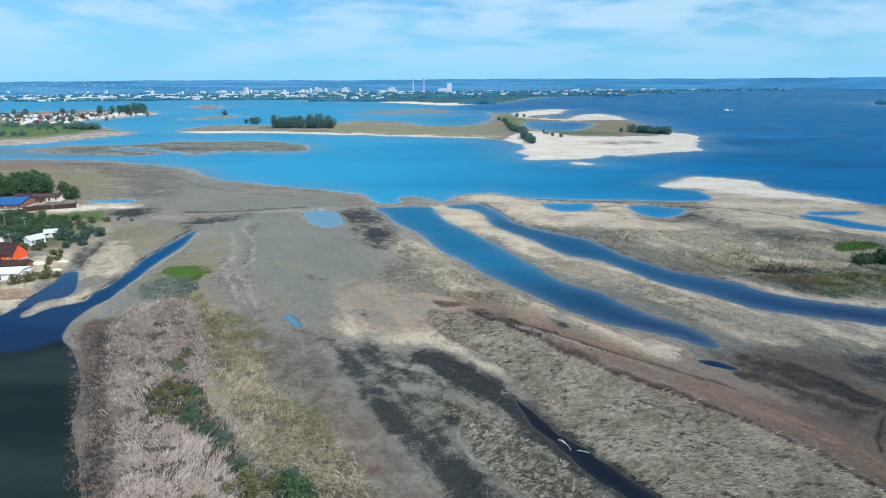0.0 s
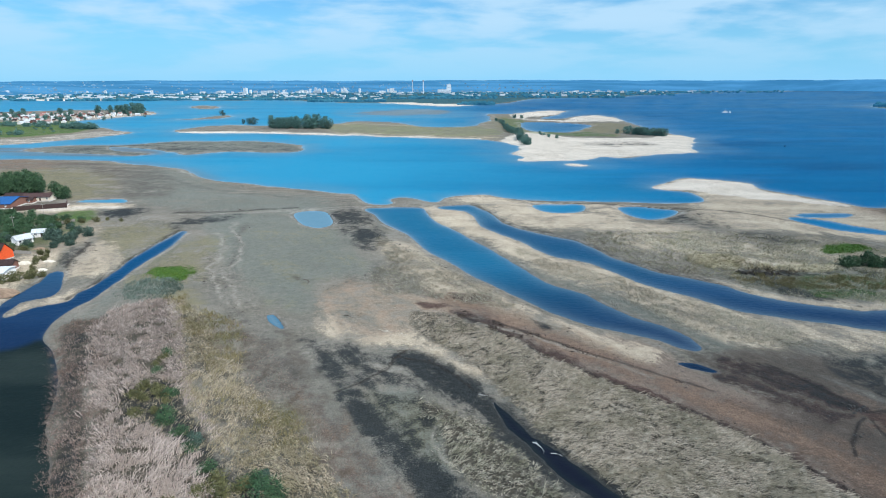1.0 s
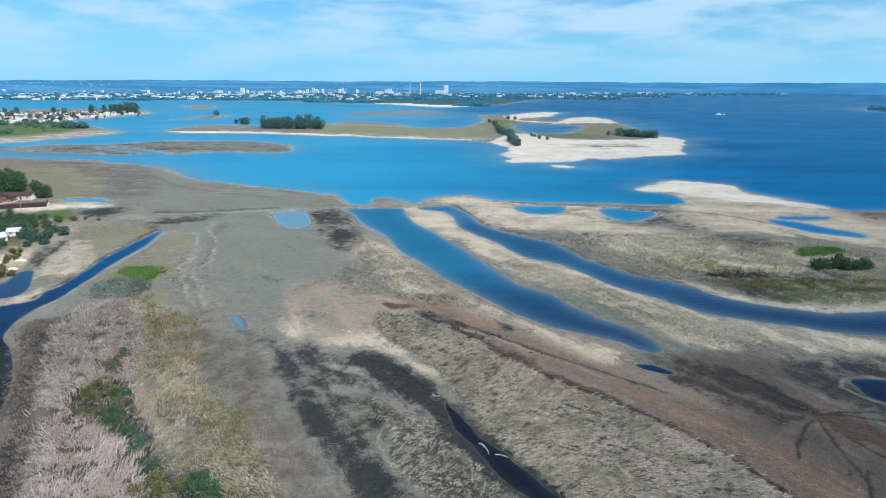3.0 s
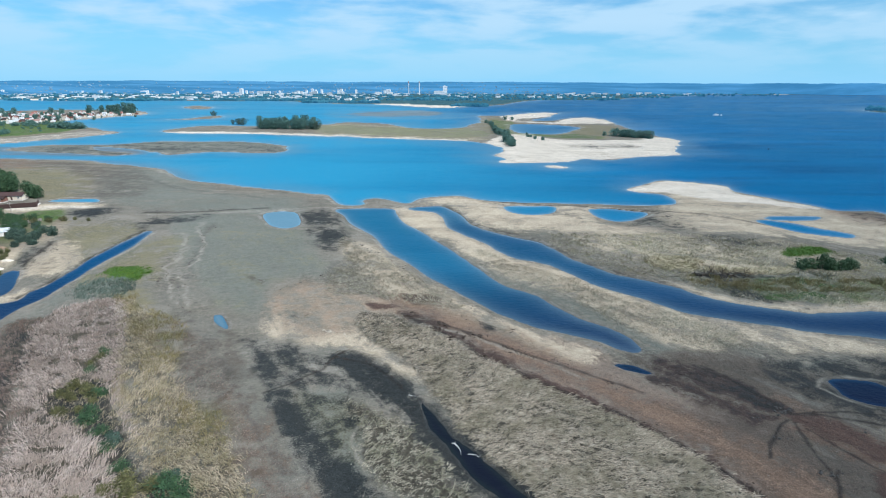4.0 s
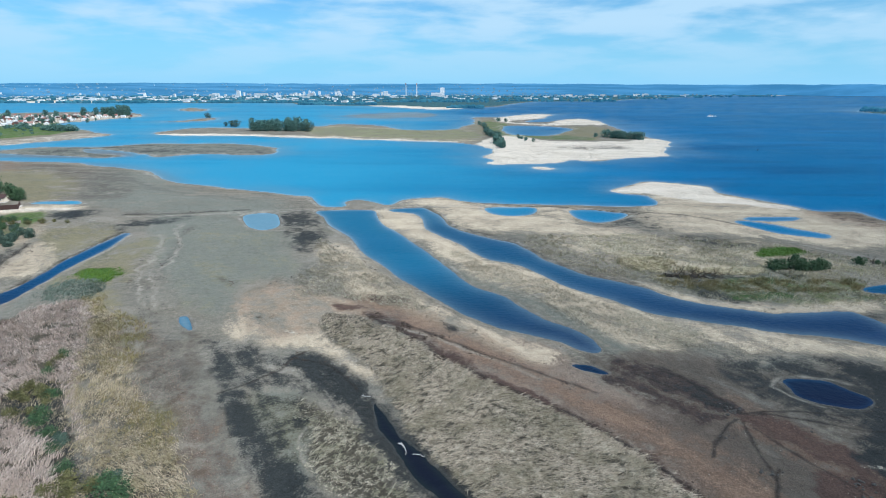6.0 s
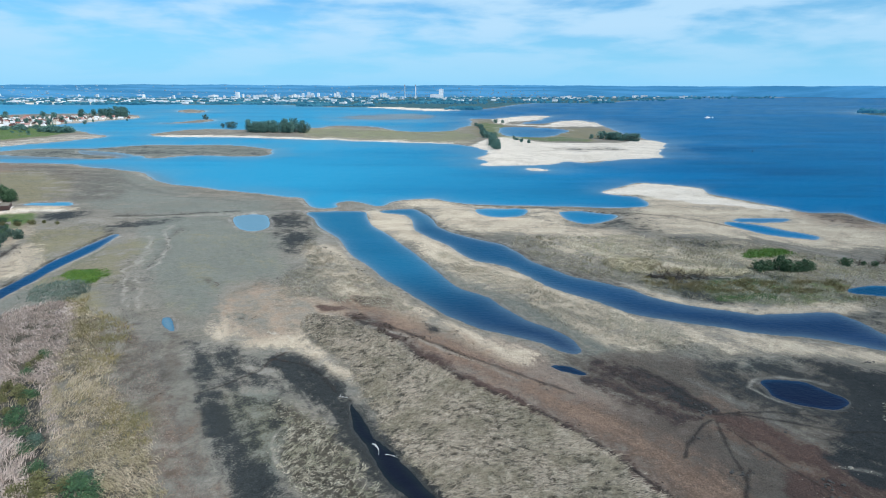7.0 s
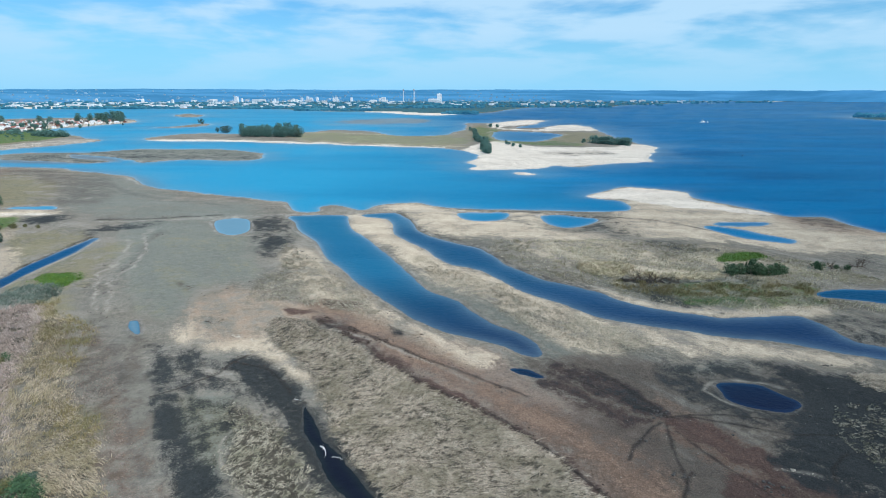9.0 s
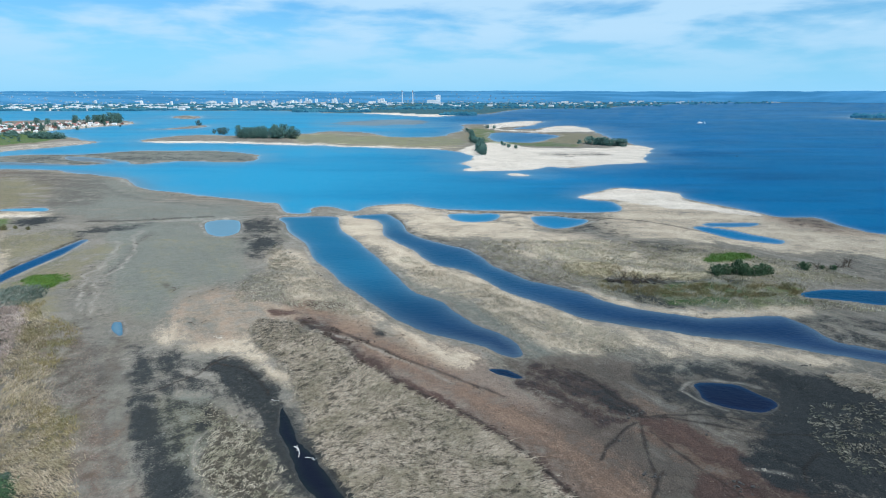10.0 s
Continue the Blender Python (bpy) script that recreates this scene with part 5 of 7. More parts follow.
def blades(name, outlines, density, height, spread, per, wide, material, label, category, rng, margin=-0.5, lean=0.5, gaps=0.42, grain=5.0, avoid=(), wade=0.4, comb=-1.0, swirl=4.5, loose=0.7):
    """A bed of dry stalks: bunches of bent blades, denser and sparser in patches."""
    px, py = [], []
    for o in outlines:
        p = rounded(o)
        lo, hi = p.min(0), p.max(0)
        n = int((hi[0] - lo[0]) * (hi[1] - lo[1]) * density)
        x, y = rng.uniform(lo[0], hi[0], n), rng.uniform(lo[1], hi[1], n)
        qx, qy = uneven(x, y, 9.0)
        s = inward(qx, qy, o)
        g = fbm(x / grain, y / grain, 3, 21)
        ok = (s > margin + rng.normal(0, 1.0, n) * 0.8) & (g + rng.uniform(-0.12, 0.12, n) > gaps) & (y > 62)
        for other in avoid:
            ok &= inward(qx, qy, other) < rng.normal(-0.3, 0.8, n)
        px.append(x[ok])
        py.append(y[ok])
    x, y = np.concatenate(px), np.concatenate(py)
    s = shore_distance(x, y)
    ok = s > wade
    x, y, s = x[ok], y[ok], s[ok]
    z = land_height(x, y, s)
    n = len(x)
    wind = comb + (fbm(x / 24.0, y / 24.0, 2, 33) - 0.5) * swirl
    tall = height * (0.55 + 0.9 * fbm(x / 8.0, y / 8.0, 2, 40)) * rng.uniform(0.7, 1.25, n)
    X, Y, Z, W, T = (np.repeat(v, per) for v in (x, y, z, wind, tall))
    N = len(X)
    X, Y = X + rng.normal(0, spread, N), Y + rng.normal(0, spread, N)
    T = T * rng.uniform(0.6, 1.15, N)
    ang = W + np.repeat(rng.normal(0, loose, n), per) + rng.normal(0, 0.4, N)
    tilt = np.abs(rng.normal(lean, 0.28, N))
    ux_, uy_ = np.cos(ang), np.sin(ang)
    face = ang + np.pi / 2 + rng.normal(0, 0.6, N)
    sx, sy = np.cos(face), np.sin(face)
    w = wide * rng.uniform(0.6, 1.3, N)
    v = np.zeros((N, 5, 3))
    for k, (up, out, ww) in enumerate(((-0.03, 0, 1), (-0.03, 0, -1), (0.62, 0.45, -0.8), (0.62, 0.45, 0.8), (0.95, 1.25, 0))):
        reach = T * tilt * out
        v[:, k, 0] = X + ux_ * reach + sx * w * ww
        v[:, k, 1] = Y + uy_ * reach + sy * w * ww
        v[:, k, 2] = Z + T * up * (1 - 0.25 * tilt)
    i = np.arange(N)[:, None] * 5
    f = np.concatenate([i + [0, 1, 2], i + [0, 2, 3], i + [3, 2, 4]])
    me = mesh_of(name, v.reshape(-1, 3), f, material)
    return tagged(new(name, me), label, category, kind="stuff")


rng = np.random.default_rng(7)
STRAW = blade_material("pale_reed", (0.19, 0.155, 0.134), (0.62, 0.525, 0.465), (0.68, 0.59, 0.53), (0.35, 0.285, 0.243))
GREYREED = blade_material("grey_reed", (0.12, 0.103, 0.077), (0.64, 0.55, 0.428), (0.72, 0.635, 0.515), (0.23, 0.205, 0.142))
OCHRE = blade_material("ochre_sedge", (0.17, 0.145, 0.065), (0.36, 0.30, 0.16), (0.42, 0.35, 0.20), (0.16, 0.155, 0.07))
DUSK = blade_material("dusky_stubble", (0.13, 0.095, 0.08), (0.34, 0.27, 0.235), (0.42, 0.36, 0.32), (0.17, 0.12, 0.10))
GOLD = blade_material("straw_reed", (0.175, 0.148, 0.1), (0.56, 0.475, 0.35), (0.62, 0.54, 0.41), (0.26, 0.225, 0.13))
FIELD = blade_material("field_weeds", (0.25, 0.23, 0.155), (0.64, 0.575, 0.44), (0.68, 0.62, 0.49), (0.24, 0.235, 0.12))
PALEREED = blade_material("pale_grey_reed", (0.26, 0.24, 0.18), (0.48, 0.435, 0.34), (0.54, 0.49, 0.39), (0.28, 0.265, 0.19))
ISLET = blade_material("grey_green_reed", (0.085, 0.084, 0.06), (0.56, 0.51, 0.40), (0.60, 0.56, 0.45), (0.16, 0.16, 0.105))
CREAM = blade_material("cream_reed", (0.36, 0.31, 0.20), (0.74, 0.65, 0.46), (0.76, 0.68, 0.51), (0.42, 0.37, 0.22))
LAWN = blade_material("young_grass", (0.05, 0.115, 0.018), (0.125, 0.205, 0.035), (0.18, 0.24, 0.07), (0.06, 0.15, 0.02))
blades("reed_bed", [REED_BED], 4.8, 1.45, 0.38, 5, 0.075, STRAW, "wind-combed bed of tall dry pinkish reeds on the mud", "reeds", rng, gaps=0.42, grain=2.3, lean=0.65, avoid=[DARK_SCRUB])
blades("reed_bed", [REED_GOLD], 3.8, 1.2, 0.4, 5, 0.07, GOLD, "combed bed of straw-coloured dry reeds with yellow-green sedge", "reeds", rng, gaps=0.37, grain=3.0, lean=0.75, avoid=[DARK_SCRUB])
blades("reed_stubble", [REED_STUBBLE], 3.2, 0.45, 0.4, 3, 0.05, DUSK, "grey reed stubble between the reed bed and the creek", "reeds", rng, gaps=0.43, grain=2.0, lean=0.7)
blades("reed_islet", [REED_ISLET], 5.0, 0.75, 0.16, 4, 0.07, ISLET, "patch of short grey-green dry reeds on dark silt", "reeds", rng, gaps=0.42, grain=1.6, lean=1.0)
blades("reed_islet", [REED_PATCH], 4.0, 0.5, 0.14, 4, 0.065, ISLET, "sparse patch of low grey reeds on dark mud", "reeds", rng, gaps=0.47, grain=1.6, lean=1.0)
blades("reed_belt", [REED_BELT, REED_STRIP], 8.6, 1.0, 0.13, 4, 0.055, GREYREED, "broad belt of short grey-beige dry reeds beside the dark creek", "reeds", rng, gaps=0.39, grain=1.1, lean=1.25, avoid=[WINE_DRAIN], comb=-0.6, swirl=2.2, loose=0.3)
blades("reed_ridge", [REED_RIDGE, REED_POINT], 5.0, 0.55, 0.5, 2, 0.075, PALEREED, "strip of dry grey-green reeds between two channels", "reeds", rng, gaps=0.36, grain=2.2, lean=1.0)
blades("reed_ridge", [REED_PALE], 4.0, 1.0, 0.4, 3, 0.12, CREAM, "pale dry reeds behind a tangle of dark logs", "reeds", rng, gaps=0.36, grain=2.6, lean=0.8)
blades("reed_field", [REED_FIELD], 1.7, 0.7, 0.6, 2, 0.12, FIELD, "field of mixed dry reeds and low weeds beside the channel", "reeds", rng, gaps=0.42, grain=3.5, lean=0.8, avoid=[GREEN_MEADOW, LOG_SHADE])
blades("dry_grass", [DARK_SCRUB], 1.5, 0.8, 0.4, 4, 0.06, GOLD, "tan dry grass between low bushes in the reed bed", "grass", rng, gaps=0.45, grain=2.5, lean=0.8)
blades("sedge", [OLIVE_BED, OLIVE_FIELD], 2.4, 1.25, 0.4, 5, 0.06, OCHRE, "low yellow-green sedge along the edge of the reed bed", "sedge", rng, gaps=0.50, grain=4.0, avoid=[DARK_SCRUB])
SAGE = blade_material("sage_scrub", (0.06, 0.085, 0.07), (0.21, 0.25, 0.21), (0.27, 0.30, 0.25), (0.10, 0.14, 0.115))
blades("scrub_grass", [SCRUB_PATCH], 5.0, 0.9, 0.35, 4, 0.08, SAGE, "tangled blue-green scrub beside a bright patch of grass", "scrub", rng, gaps=0.36, grain=2.4, lean=0.7)
blades("reed_fringe", [REED_FRINGE], 3.0, 0.7, 0.4, 5, 0.05, DUSK, "short dark reddish reed stubble along the murky pond", "reeds", rng, gaps=0.40, grain=2.5, wade=-2.2, margin=-2.5)
blades("grass", [GREEN_PATCH, GREEN_MEADOW], 1.6, 0.5, 0.5, 5, 0.1, LAWN, "small bright green patch of fresh grass on the mud", "grass", rng, gaps=0.2)


def clods(name, lines, n, spread, size, material, label, seed):
    """Lumps of mud and rotted stems strewn along lines."""
    r = np.random.default_rng(seed)
    xs, ys = [], []
    for line in lines:
        p = np.array(line, float)
        seg = np.linalg.norm(np.diff(p, axis=0), axis=1)
        k = max(4, int(n * seg.sum()))
        t = r.uniform(0, seg.sum(), k)
        i = np.minimum(np.searchsorted(np.cumsum(seg), t), len(seg) - 1)
        f = ((t - (np.cumsum(seg) - seg)[i]) / seg[i])[:, None]
        q = p[i] * (1 - f) + p[i + 1] * f + r.normal(0, spread, (k, 2)) * r.uniform(0.2, 1.6, (k, 1))
        xs.append(q[:, 0])
        ys.append(q[:, 1])
    x, y = np.concatenate(xs), np.concatenate(ys)
    s = shore_distance(x, y)
    ok = (s > 0.2) & (fbm(x / 5.0, y / 5.0, 2, 17) > 0.5)
    x, y, s = x[ok], y[ok], s[ok]
    z = land_height(x, y, s)
    k = len(x)
    shape = np.array([(1, 0, 0), (0, 1, 0), (-1, 0, 0), (0, -1, 0), (0, 0, 0.8), (0, 0, -0.5)], float)
    turn = r.uniform(0, 6.28, k)
    a = size * np.exp(r.normal(0, 0.5, k)) * np.clip(y / 120.0, 0.8, 2.0)
    v = shape[None] * (a[:, None] * r.uniform(0.5, 1.3, (k, 6)))[:, :, None] * np.stack([r.uniform(0.8, 1.8, k), r.uniform(0.5, 1.0, k), r.uniform(0.4, 0.9, k)], 1)[:, None, :]
    c_, s_ = np.cos(turn)[:, None], np.sin(turn)[:, None]
    v = np.stack([x[:, None] + v[:, :, 0] * c_ - v[:, :, 1] * s_, y[:, None] + v[:, :, 0] * s_ + v[:, :, 1] * c_, z[:, None] + v[:, :, 2]], 2)
    f = np.array([(0, 1, 4), (1, 2, 4), (2, 3, 4), (3, 0, 4), (1, 0, 5), (2, 1, 5), (3, 2, 5), (0, 3, 5)])
    me = mesh_of(name, v.reshape(-1, 3), (np.arange(k)[:, None, None] * 6 + f[None]).reshape(-1, 3), material)
    return tagged(new(name, me), label, "debris", kind="stuff")


DARKCLOD = worn("dark_rotted_mud", (0.055, 0.042, 0.034), 0.95, 0.35, 1.0, 0.05, local=False)
BLACKWOOD = worn("rotting_wood", (0.022, 0.019, 0.016), 0.95, 0.3, 1.0, 0.05, local=False)
PALECLOD = worn("pale_dry_crust", (0.42, 0.38, 0.31), 0.95, 0.25, 1.0, 0.05, local=False)
drain = [LINE_BELT, LINE_BELT_NORTH]
clods("mud_clods", [LINE_BELT[:4]], 30, 1.3, 0.26, DARKCLOD, "heaped dark clods and rotted stems on brown mud", 107)
clods("mud_clods", drain, 11, 0.8, 0.16, DARKCLOD, "dark clods of rotted reed along the brown drain line", 101)
clods("mud_clods", [LINE_STAR_EAST, LINE_STAR_NORTH, LINE_STAR_WEST, LINE_STAR_SOUTH, LINE_STAR_LONG, LINE_STAR_FAR, LINE_CREEKLET, LINE_FORK, LINE_BASIN, LINE_BASIN_EAST], 5, 0.35, 0.1, DARKCLOD, "dark crumbs of mud along dried rills", 102)
clods("mud_clods", [LINE_MEANDER_A, LINE_MEANDER_B, LINE_MEANDER_C, LINE_SHORE, LINE_BANK], 3, 2.0, 0.09, DARKCLOD, "dark clods scattered along old rills in the mud", 103)
clods("mud_clods", [RUST_BELT[:8], RUST_FLAT[:6], PEACH_BANK[:5]], 1.6, 3.0, 0.13, DARKCLOD, "scattered dark clods on rust-coloured mud", 106)
clods("dry_crust", [PALE_STAR, PALE_ISLET, PALE_EDGE[:6]], 5, 0.7, 0.12, PALECLOD, "pale crumbs of dried crust on the mud", 104)

clods("dead_wood", [[(114, 204), (121, 203), (129, 202.6), (137, 201.8)]], 16, 0.7, 0.24, BLACKWOOD, "tangle of dark rotting logs beside pale reeds", 105)


# ---- trees and bushes ----
def leaf_material(name, low, high):
    m = Mat(name, 0.7, 0.3)
    c = m.blend(m.chance(True), low, high)
    return m.done(m.blend(m.span(m.noise(0.5, 3), 0.4, 0.65, 0, 0.6), c, [v * 0.6 for v in low]))


BARK = worn("bark", (0.10, 0.08, 0.06), 0.95, 0.35, 3.0, 0.03)
GREYWOOD = worn("bleached_wood", (0.40, 0.37, 0.32), 0.9, 0.3, 5.0, 0.01)
LEAF = leaf_material("willow_leaves", (0.032, 0.076, 0.036), (0.085, 0.155, 0.07))
# air haze over the far trees is mixed into these greens
LEAF_FAR = leaf_material("hazed_leaves", (0.055, 0.14, 0.118), (0.14, 0.26, 0.22))
LEAF_BLUE = leaf_material("silver_willow_leaves", (0.036, 0.074, 0.055), (0.105, 0.155, 0.12))
LEAF_OLIVE = leaf_material("olive_leaves", (0.065, 0.074, 0.026), (0.19, 0.178, 0.08))


def leaf_cloud(lumps, per, size, rng_):
    """Leaf clusters in lumps (centre, radius), each leaf a small bent quad, thicker on the outside."""
    vs, fs = [], []
    for (cx, cy, cz), r in lumps:
        d = rng_.normal(0, 1, (per, 3))
        d /= np.linalg.norm(d, axis=1, keepdims=True)
        c = np.array([cx, cy, cz]) + d * r * rng_.uniform(0.55, 1.08, (per, 1)) * [1, 1, 0.85]
        a = rng_.normal(0, 1, (per, 3))
        a /= np.linalg.norm(a, axis=1, keepdims=True)
        b = np.cross(a, d + rng_.normal(0, 0.35, (per, 3)))
        b /= np.linalg.norm(b, axis=1, keepdims=True) + 1e-9
        s = size * rng_.uniform(0.6, 1.4, (per, 1))
        q = np.stack([c - a * s, c - b * s * 0.6, c + a * s, c + b * s * 0.6], 1)
        fs.append(np.arange(per * 4).reshape(-1, 4) + 4 * per * len(vs))
        vs.append(q.reshape(-1, 3))
    return np.concatenate(vs), np.concatenate(fs)


def tree(name, label, height, radius, lumps, per, size, leaf, seed, base=0.22, group=""):
    """A tapered trunk with limbs under a crown of leaf clusters with gaps."""
    r = np.random.default_rng(seed)
    t = thing(name, label, "bush" if "bush" in name else "tree", group)
    bm = bmesh.new()
    top = height * 0.8
    bend = r.normal(0, 0.04 * height, (4, 2))
    pts = [Vector((0, 0, -0.1))] + [Vector((bend[k][0] * (k + 1) / 4, bend[k][1] * (k + 1) / 4, top * (k + 1) / 4)) for k in range(4)]
    rad = [max(0.06, 0.028 * height) * (1 - 0.22 * k) for k in range(5)]
    for k in range(4):
        tube(bm, pts[k], pts[k + 1], rad[k], rad[k + 1], 6)
    centres = []
    for k in range(lumps):
        h = base + (0.93 - base) * ((k + 0.5) / lumps)
        wide = radius * (math.sin(math.pi * min(1, (h - base) / (1.05 - base) * 0.86 + 0.12)) ** 0.6)
        a = 2.399 * k + r.uniform(-0.5, 0.5)
        off = wide * r.uniform(0.25, 0.75)
        c = (off * math.cos(a), off * math.sin(a), h * height)
        centres.append((c, wide * r.uniform(0.38, 0.62) + 0.12 * radius))
        if k % 2 == 0:
            j = min(3, int(h * 4 * 0.8))
            tube(bm, pts[j], Vector(c) * 0.9 + pts[j] * 0.1, rad[j] * 0.55, 0.03, 4)
    part("trunk", bm, BARK, t)
    v, f = leaf_cloud(centres, per, size, r)
    v[:, 2] = np.maximum(v[:, 2], 0.1)
    part("crown", mesh_of("crown", v, f, leaf), leaf, t)
    return t


HOME = pose(0, -2600, 0)    # the first of a kind is set in place below


def plant(proto, spots, seed, spread=0.2):
    """The first spot takes the original, the others copies. Spots: x, y, size."""
    r = random.Random(seed)
    for k, (x, y, s) in enumerate(spots):
        m = pose(x, y, max(0.0, ground_z(x, y)) - 0.05, 0, 0, r.uniform(0, 360)) @ Matrix.Diagonal((s * r.uniform(1 - spread, 1 + spread), s * r.uniform(1 - spread, 1 + spread), s * r.uniform(0.85, 1.12), 1))
        if k == 0:
            proto.matrix_world = m
        else:
            o = proto.copy()
            scene.collection.objects.link(o)
            o.matrix_world = m
            for ch in proto.children:
                c = ch.copy()
                scene.collection.objects.link(c)
                c.parent = o


def along(p, q, n, jitter, seed, size=(0.8, 1.2)):
    r = random.Random(seed)
    return [(p[0] + (q[0] - p[0]) * (k + 0.5) / n + r.uniform(-jitter, jitter), p[1] + (q[1] - p[1]) * (k + 0.5) / n + r.uniform(-jitter, jitter), r.uniform(*size)) for k in range(n)]


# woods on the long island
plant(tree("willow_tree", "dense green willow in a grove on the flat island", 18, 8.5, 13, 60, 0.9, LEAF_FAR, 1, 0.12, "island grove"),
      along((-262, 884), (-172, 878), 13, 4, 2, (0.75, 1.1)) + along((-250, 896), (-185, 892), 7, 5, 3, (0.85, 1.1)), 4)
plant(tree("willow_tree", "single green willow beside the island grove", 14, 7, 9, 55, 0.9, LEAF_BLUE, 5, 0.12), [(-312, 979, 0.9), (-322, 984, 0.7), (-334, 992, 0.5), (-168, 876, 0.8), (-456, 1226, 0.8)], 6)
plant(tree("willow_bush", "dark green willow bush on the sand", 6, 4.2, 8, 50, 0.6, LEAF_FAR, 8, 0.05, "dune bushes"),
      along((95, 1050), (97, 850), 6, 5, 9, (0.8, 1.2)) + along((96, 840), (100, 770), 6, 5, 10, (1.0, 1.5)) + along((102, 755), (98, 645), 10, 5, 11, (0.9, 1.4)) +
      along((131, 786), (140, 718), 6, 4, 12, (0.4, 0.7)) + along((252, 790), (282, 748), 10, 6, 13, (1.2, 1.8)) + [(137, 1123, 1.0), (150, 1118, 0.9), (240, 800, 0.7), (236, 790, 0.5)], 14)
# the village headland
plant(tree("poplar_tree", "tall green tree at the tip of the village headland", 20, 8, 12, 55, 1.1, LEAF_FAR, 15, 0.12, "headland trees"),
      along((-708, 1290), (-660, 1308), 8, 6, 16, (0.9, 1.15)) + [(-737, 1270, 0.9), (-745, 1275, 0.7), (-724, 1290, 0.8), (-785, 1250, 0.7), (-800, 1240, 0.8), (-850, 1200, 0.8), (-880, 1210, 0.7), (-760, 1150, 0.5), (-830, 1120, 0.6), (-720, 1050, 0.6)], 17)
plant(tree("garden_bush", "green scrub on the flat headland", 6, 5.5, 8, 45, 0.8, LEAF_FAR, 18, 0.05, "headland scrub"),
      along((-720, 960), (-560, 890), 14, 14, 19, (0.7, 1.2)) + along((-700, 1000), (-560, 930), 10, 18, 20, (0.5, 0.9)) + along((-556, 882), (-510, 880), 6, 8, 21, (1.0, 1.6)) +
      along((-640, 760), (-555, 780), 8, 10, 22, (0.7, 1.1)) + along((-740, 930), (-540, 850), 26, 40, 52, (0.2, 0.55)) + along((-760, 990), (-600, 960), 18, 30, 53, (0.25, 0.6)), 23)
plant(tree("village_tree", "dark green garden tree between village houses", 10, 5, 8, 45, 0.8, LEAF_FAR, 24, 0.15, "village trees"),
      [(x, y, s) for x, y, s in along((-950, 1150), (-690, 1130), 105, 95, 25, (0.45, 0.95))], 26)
# the near yards
plant(tree("broadleaf_tree", "large dark green tree behind the blue-roofed hall", 11, 5.2, 15, 90, 0.5, LEAF, 27, 0.14, "yard trees"),
      along((-285, 352), (-252, 364), 9, 3, 28, (0.85, 1.15)) + along((-290, 366), (-258, 374), 7, 3, 29, (0.9, 1.2)) + [(-231, 346, 0.95), (-227, 347, 0.7)], 30)
plant(tree("fruit_tree", "green fruit tree in a village garden", 5, 3.0, 10, 80, 0.33, LEAF, 31, 0.16, "garden trees"),
      along((-240, 284), (-208, 279), 9, 4, 32, (0.6, 0.9)) + along((-222, 276), (-186, 262), 18, 7, 59, (0.5, 0.85)) + along((-215, 246), (-184, 234), 12, 5, 60, (0.4, 0.7)) + along((-196, 290), (-172, 258), 18, 8, 63, (0.35, 0.65)) + along((-236, 300), (-200, 292), 12, 5, 64, (0.45, 0.75)) + along((-228, 262), (-200, 240), 16, 8, 54, (0.5, 0.9)) + along((-196, 258), (-172, 236), 12, 6, 56, (0.35, 0.6)) + along((-215, 290), (-190, 286), 6, 3, 57, (0.4, 0.6)) + along((-200, 285), (-180, 262), 8, 4, 55, (0.4, 0.7)) + along((-226, 284), (-196, 276), 7, 4, 33, (0.7, 1.1)) + [(-206, 270, 0.9), (-198, 262, 1.0), (-190, 262, 0.8), (-212, 262, 0.8), (-220, 270, 1.0), (-204, 252, 0.9), (-192, 250, 0.7), (-188, 236, 0.6)], 34)
plant(tree("silver_willow", "blue-green willow on the village shore", 4.2, 3.4, 11, 85, 0.36, LEAF_BLUE, 35, 0.08, "shore willows"),
      [(-172, 252, 0.9), (-168, 248, 1.0), (-164, 253, 0.8), (-160, 258, 0.8), (-177, 256, 0.8), (-184, 268, 0.7), (-176, 270, 0.6), (-163, 238, 0.55), (-158, 242, 0.5), (-167, 262, 0.7)] + along((-186, 262), (-160, 244), 12, 4, 58, (0.45, 0.8)) + along((-200, 256), (-174, 240), 10, 5, 65, (0.4, 0.7)), 36)
plant(tree("garden_bush", "olive-green bush beside the village shore", 3, 2.4, 8, 80, 0.26, LEAF_OLIVE, 37, 0.05, "shore bushes"),
      [(-150, 196, 1.2), (-147, 199, 1.0), (-153, 193, 1.0), (-148, 203, 0.8), (-144, 202, 0.7), (-184, 281, 0.9), (-178, 283, 0.8), (-172, 285, 0.8), (-190, 283, 0.7), (-168, 288, 0.6), (-162, 228, 0.7), (-157, 224, 0.6), (-172, 232, 0.9), (-178, 233, 0.8), (-160, 286, 0.5)] +
      along((-162, 232), (-150, 206), 8, 3, 38, (0.4, 0.7)), 39)
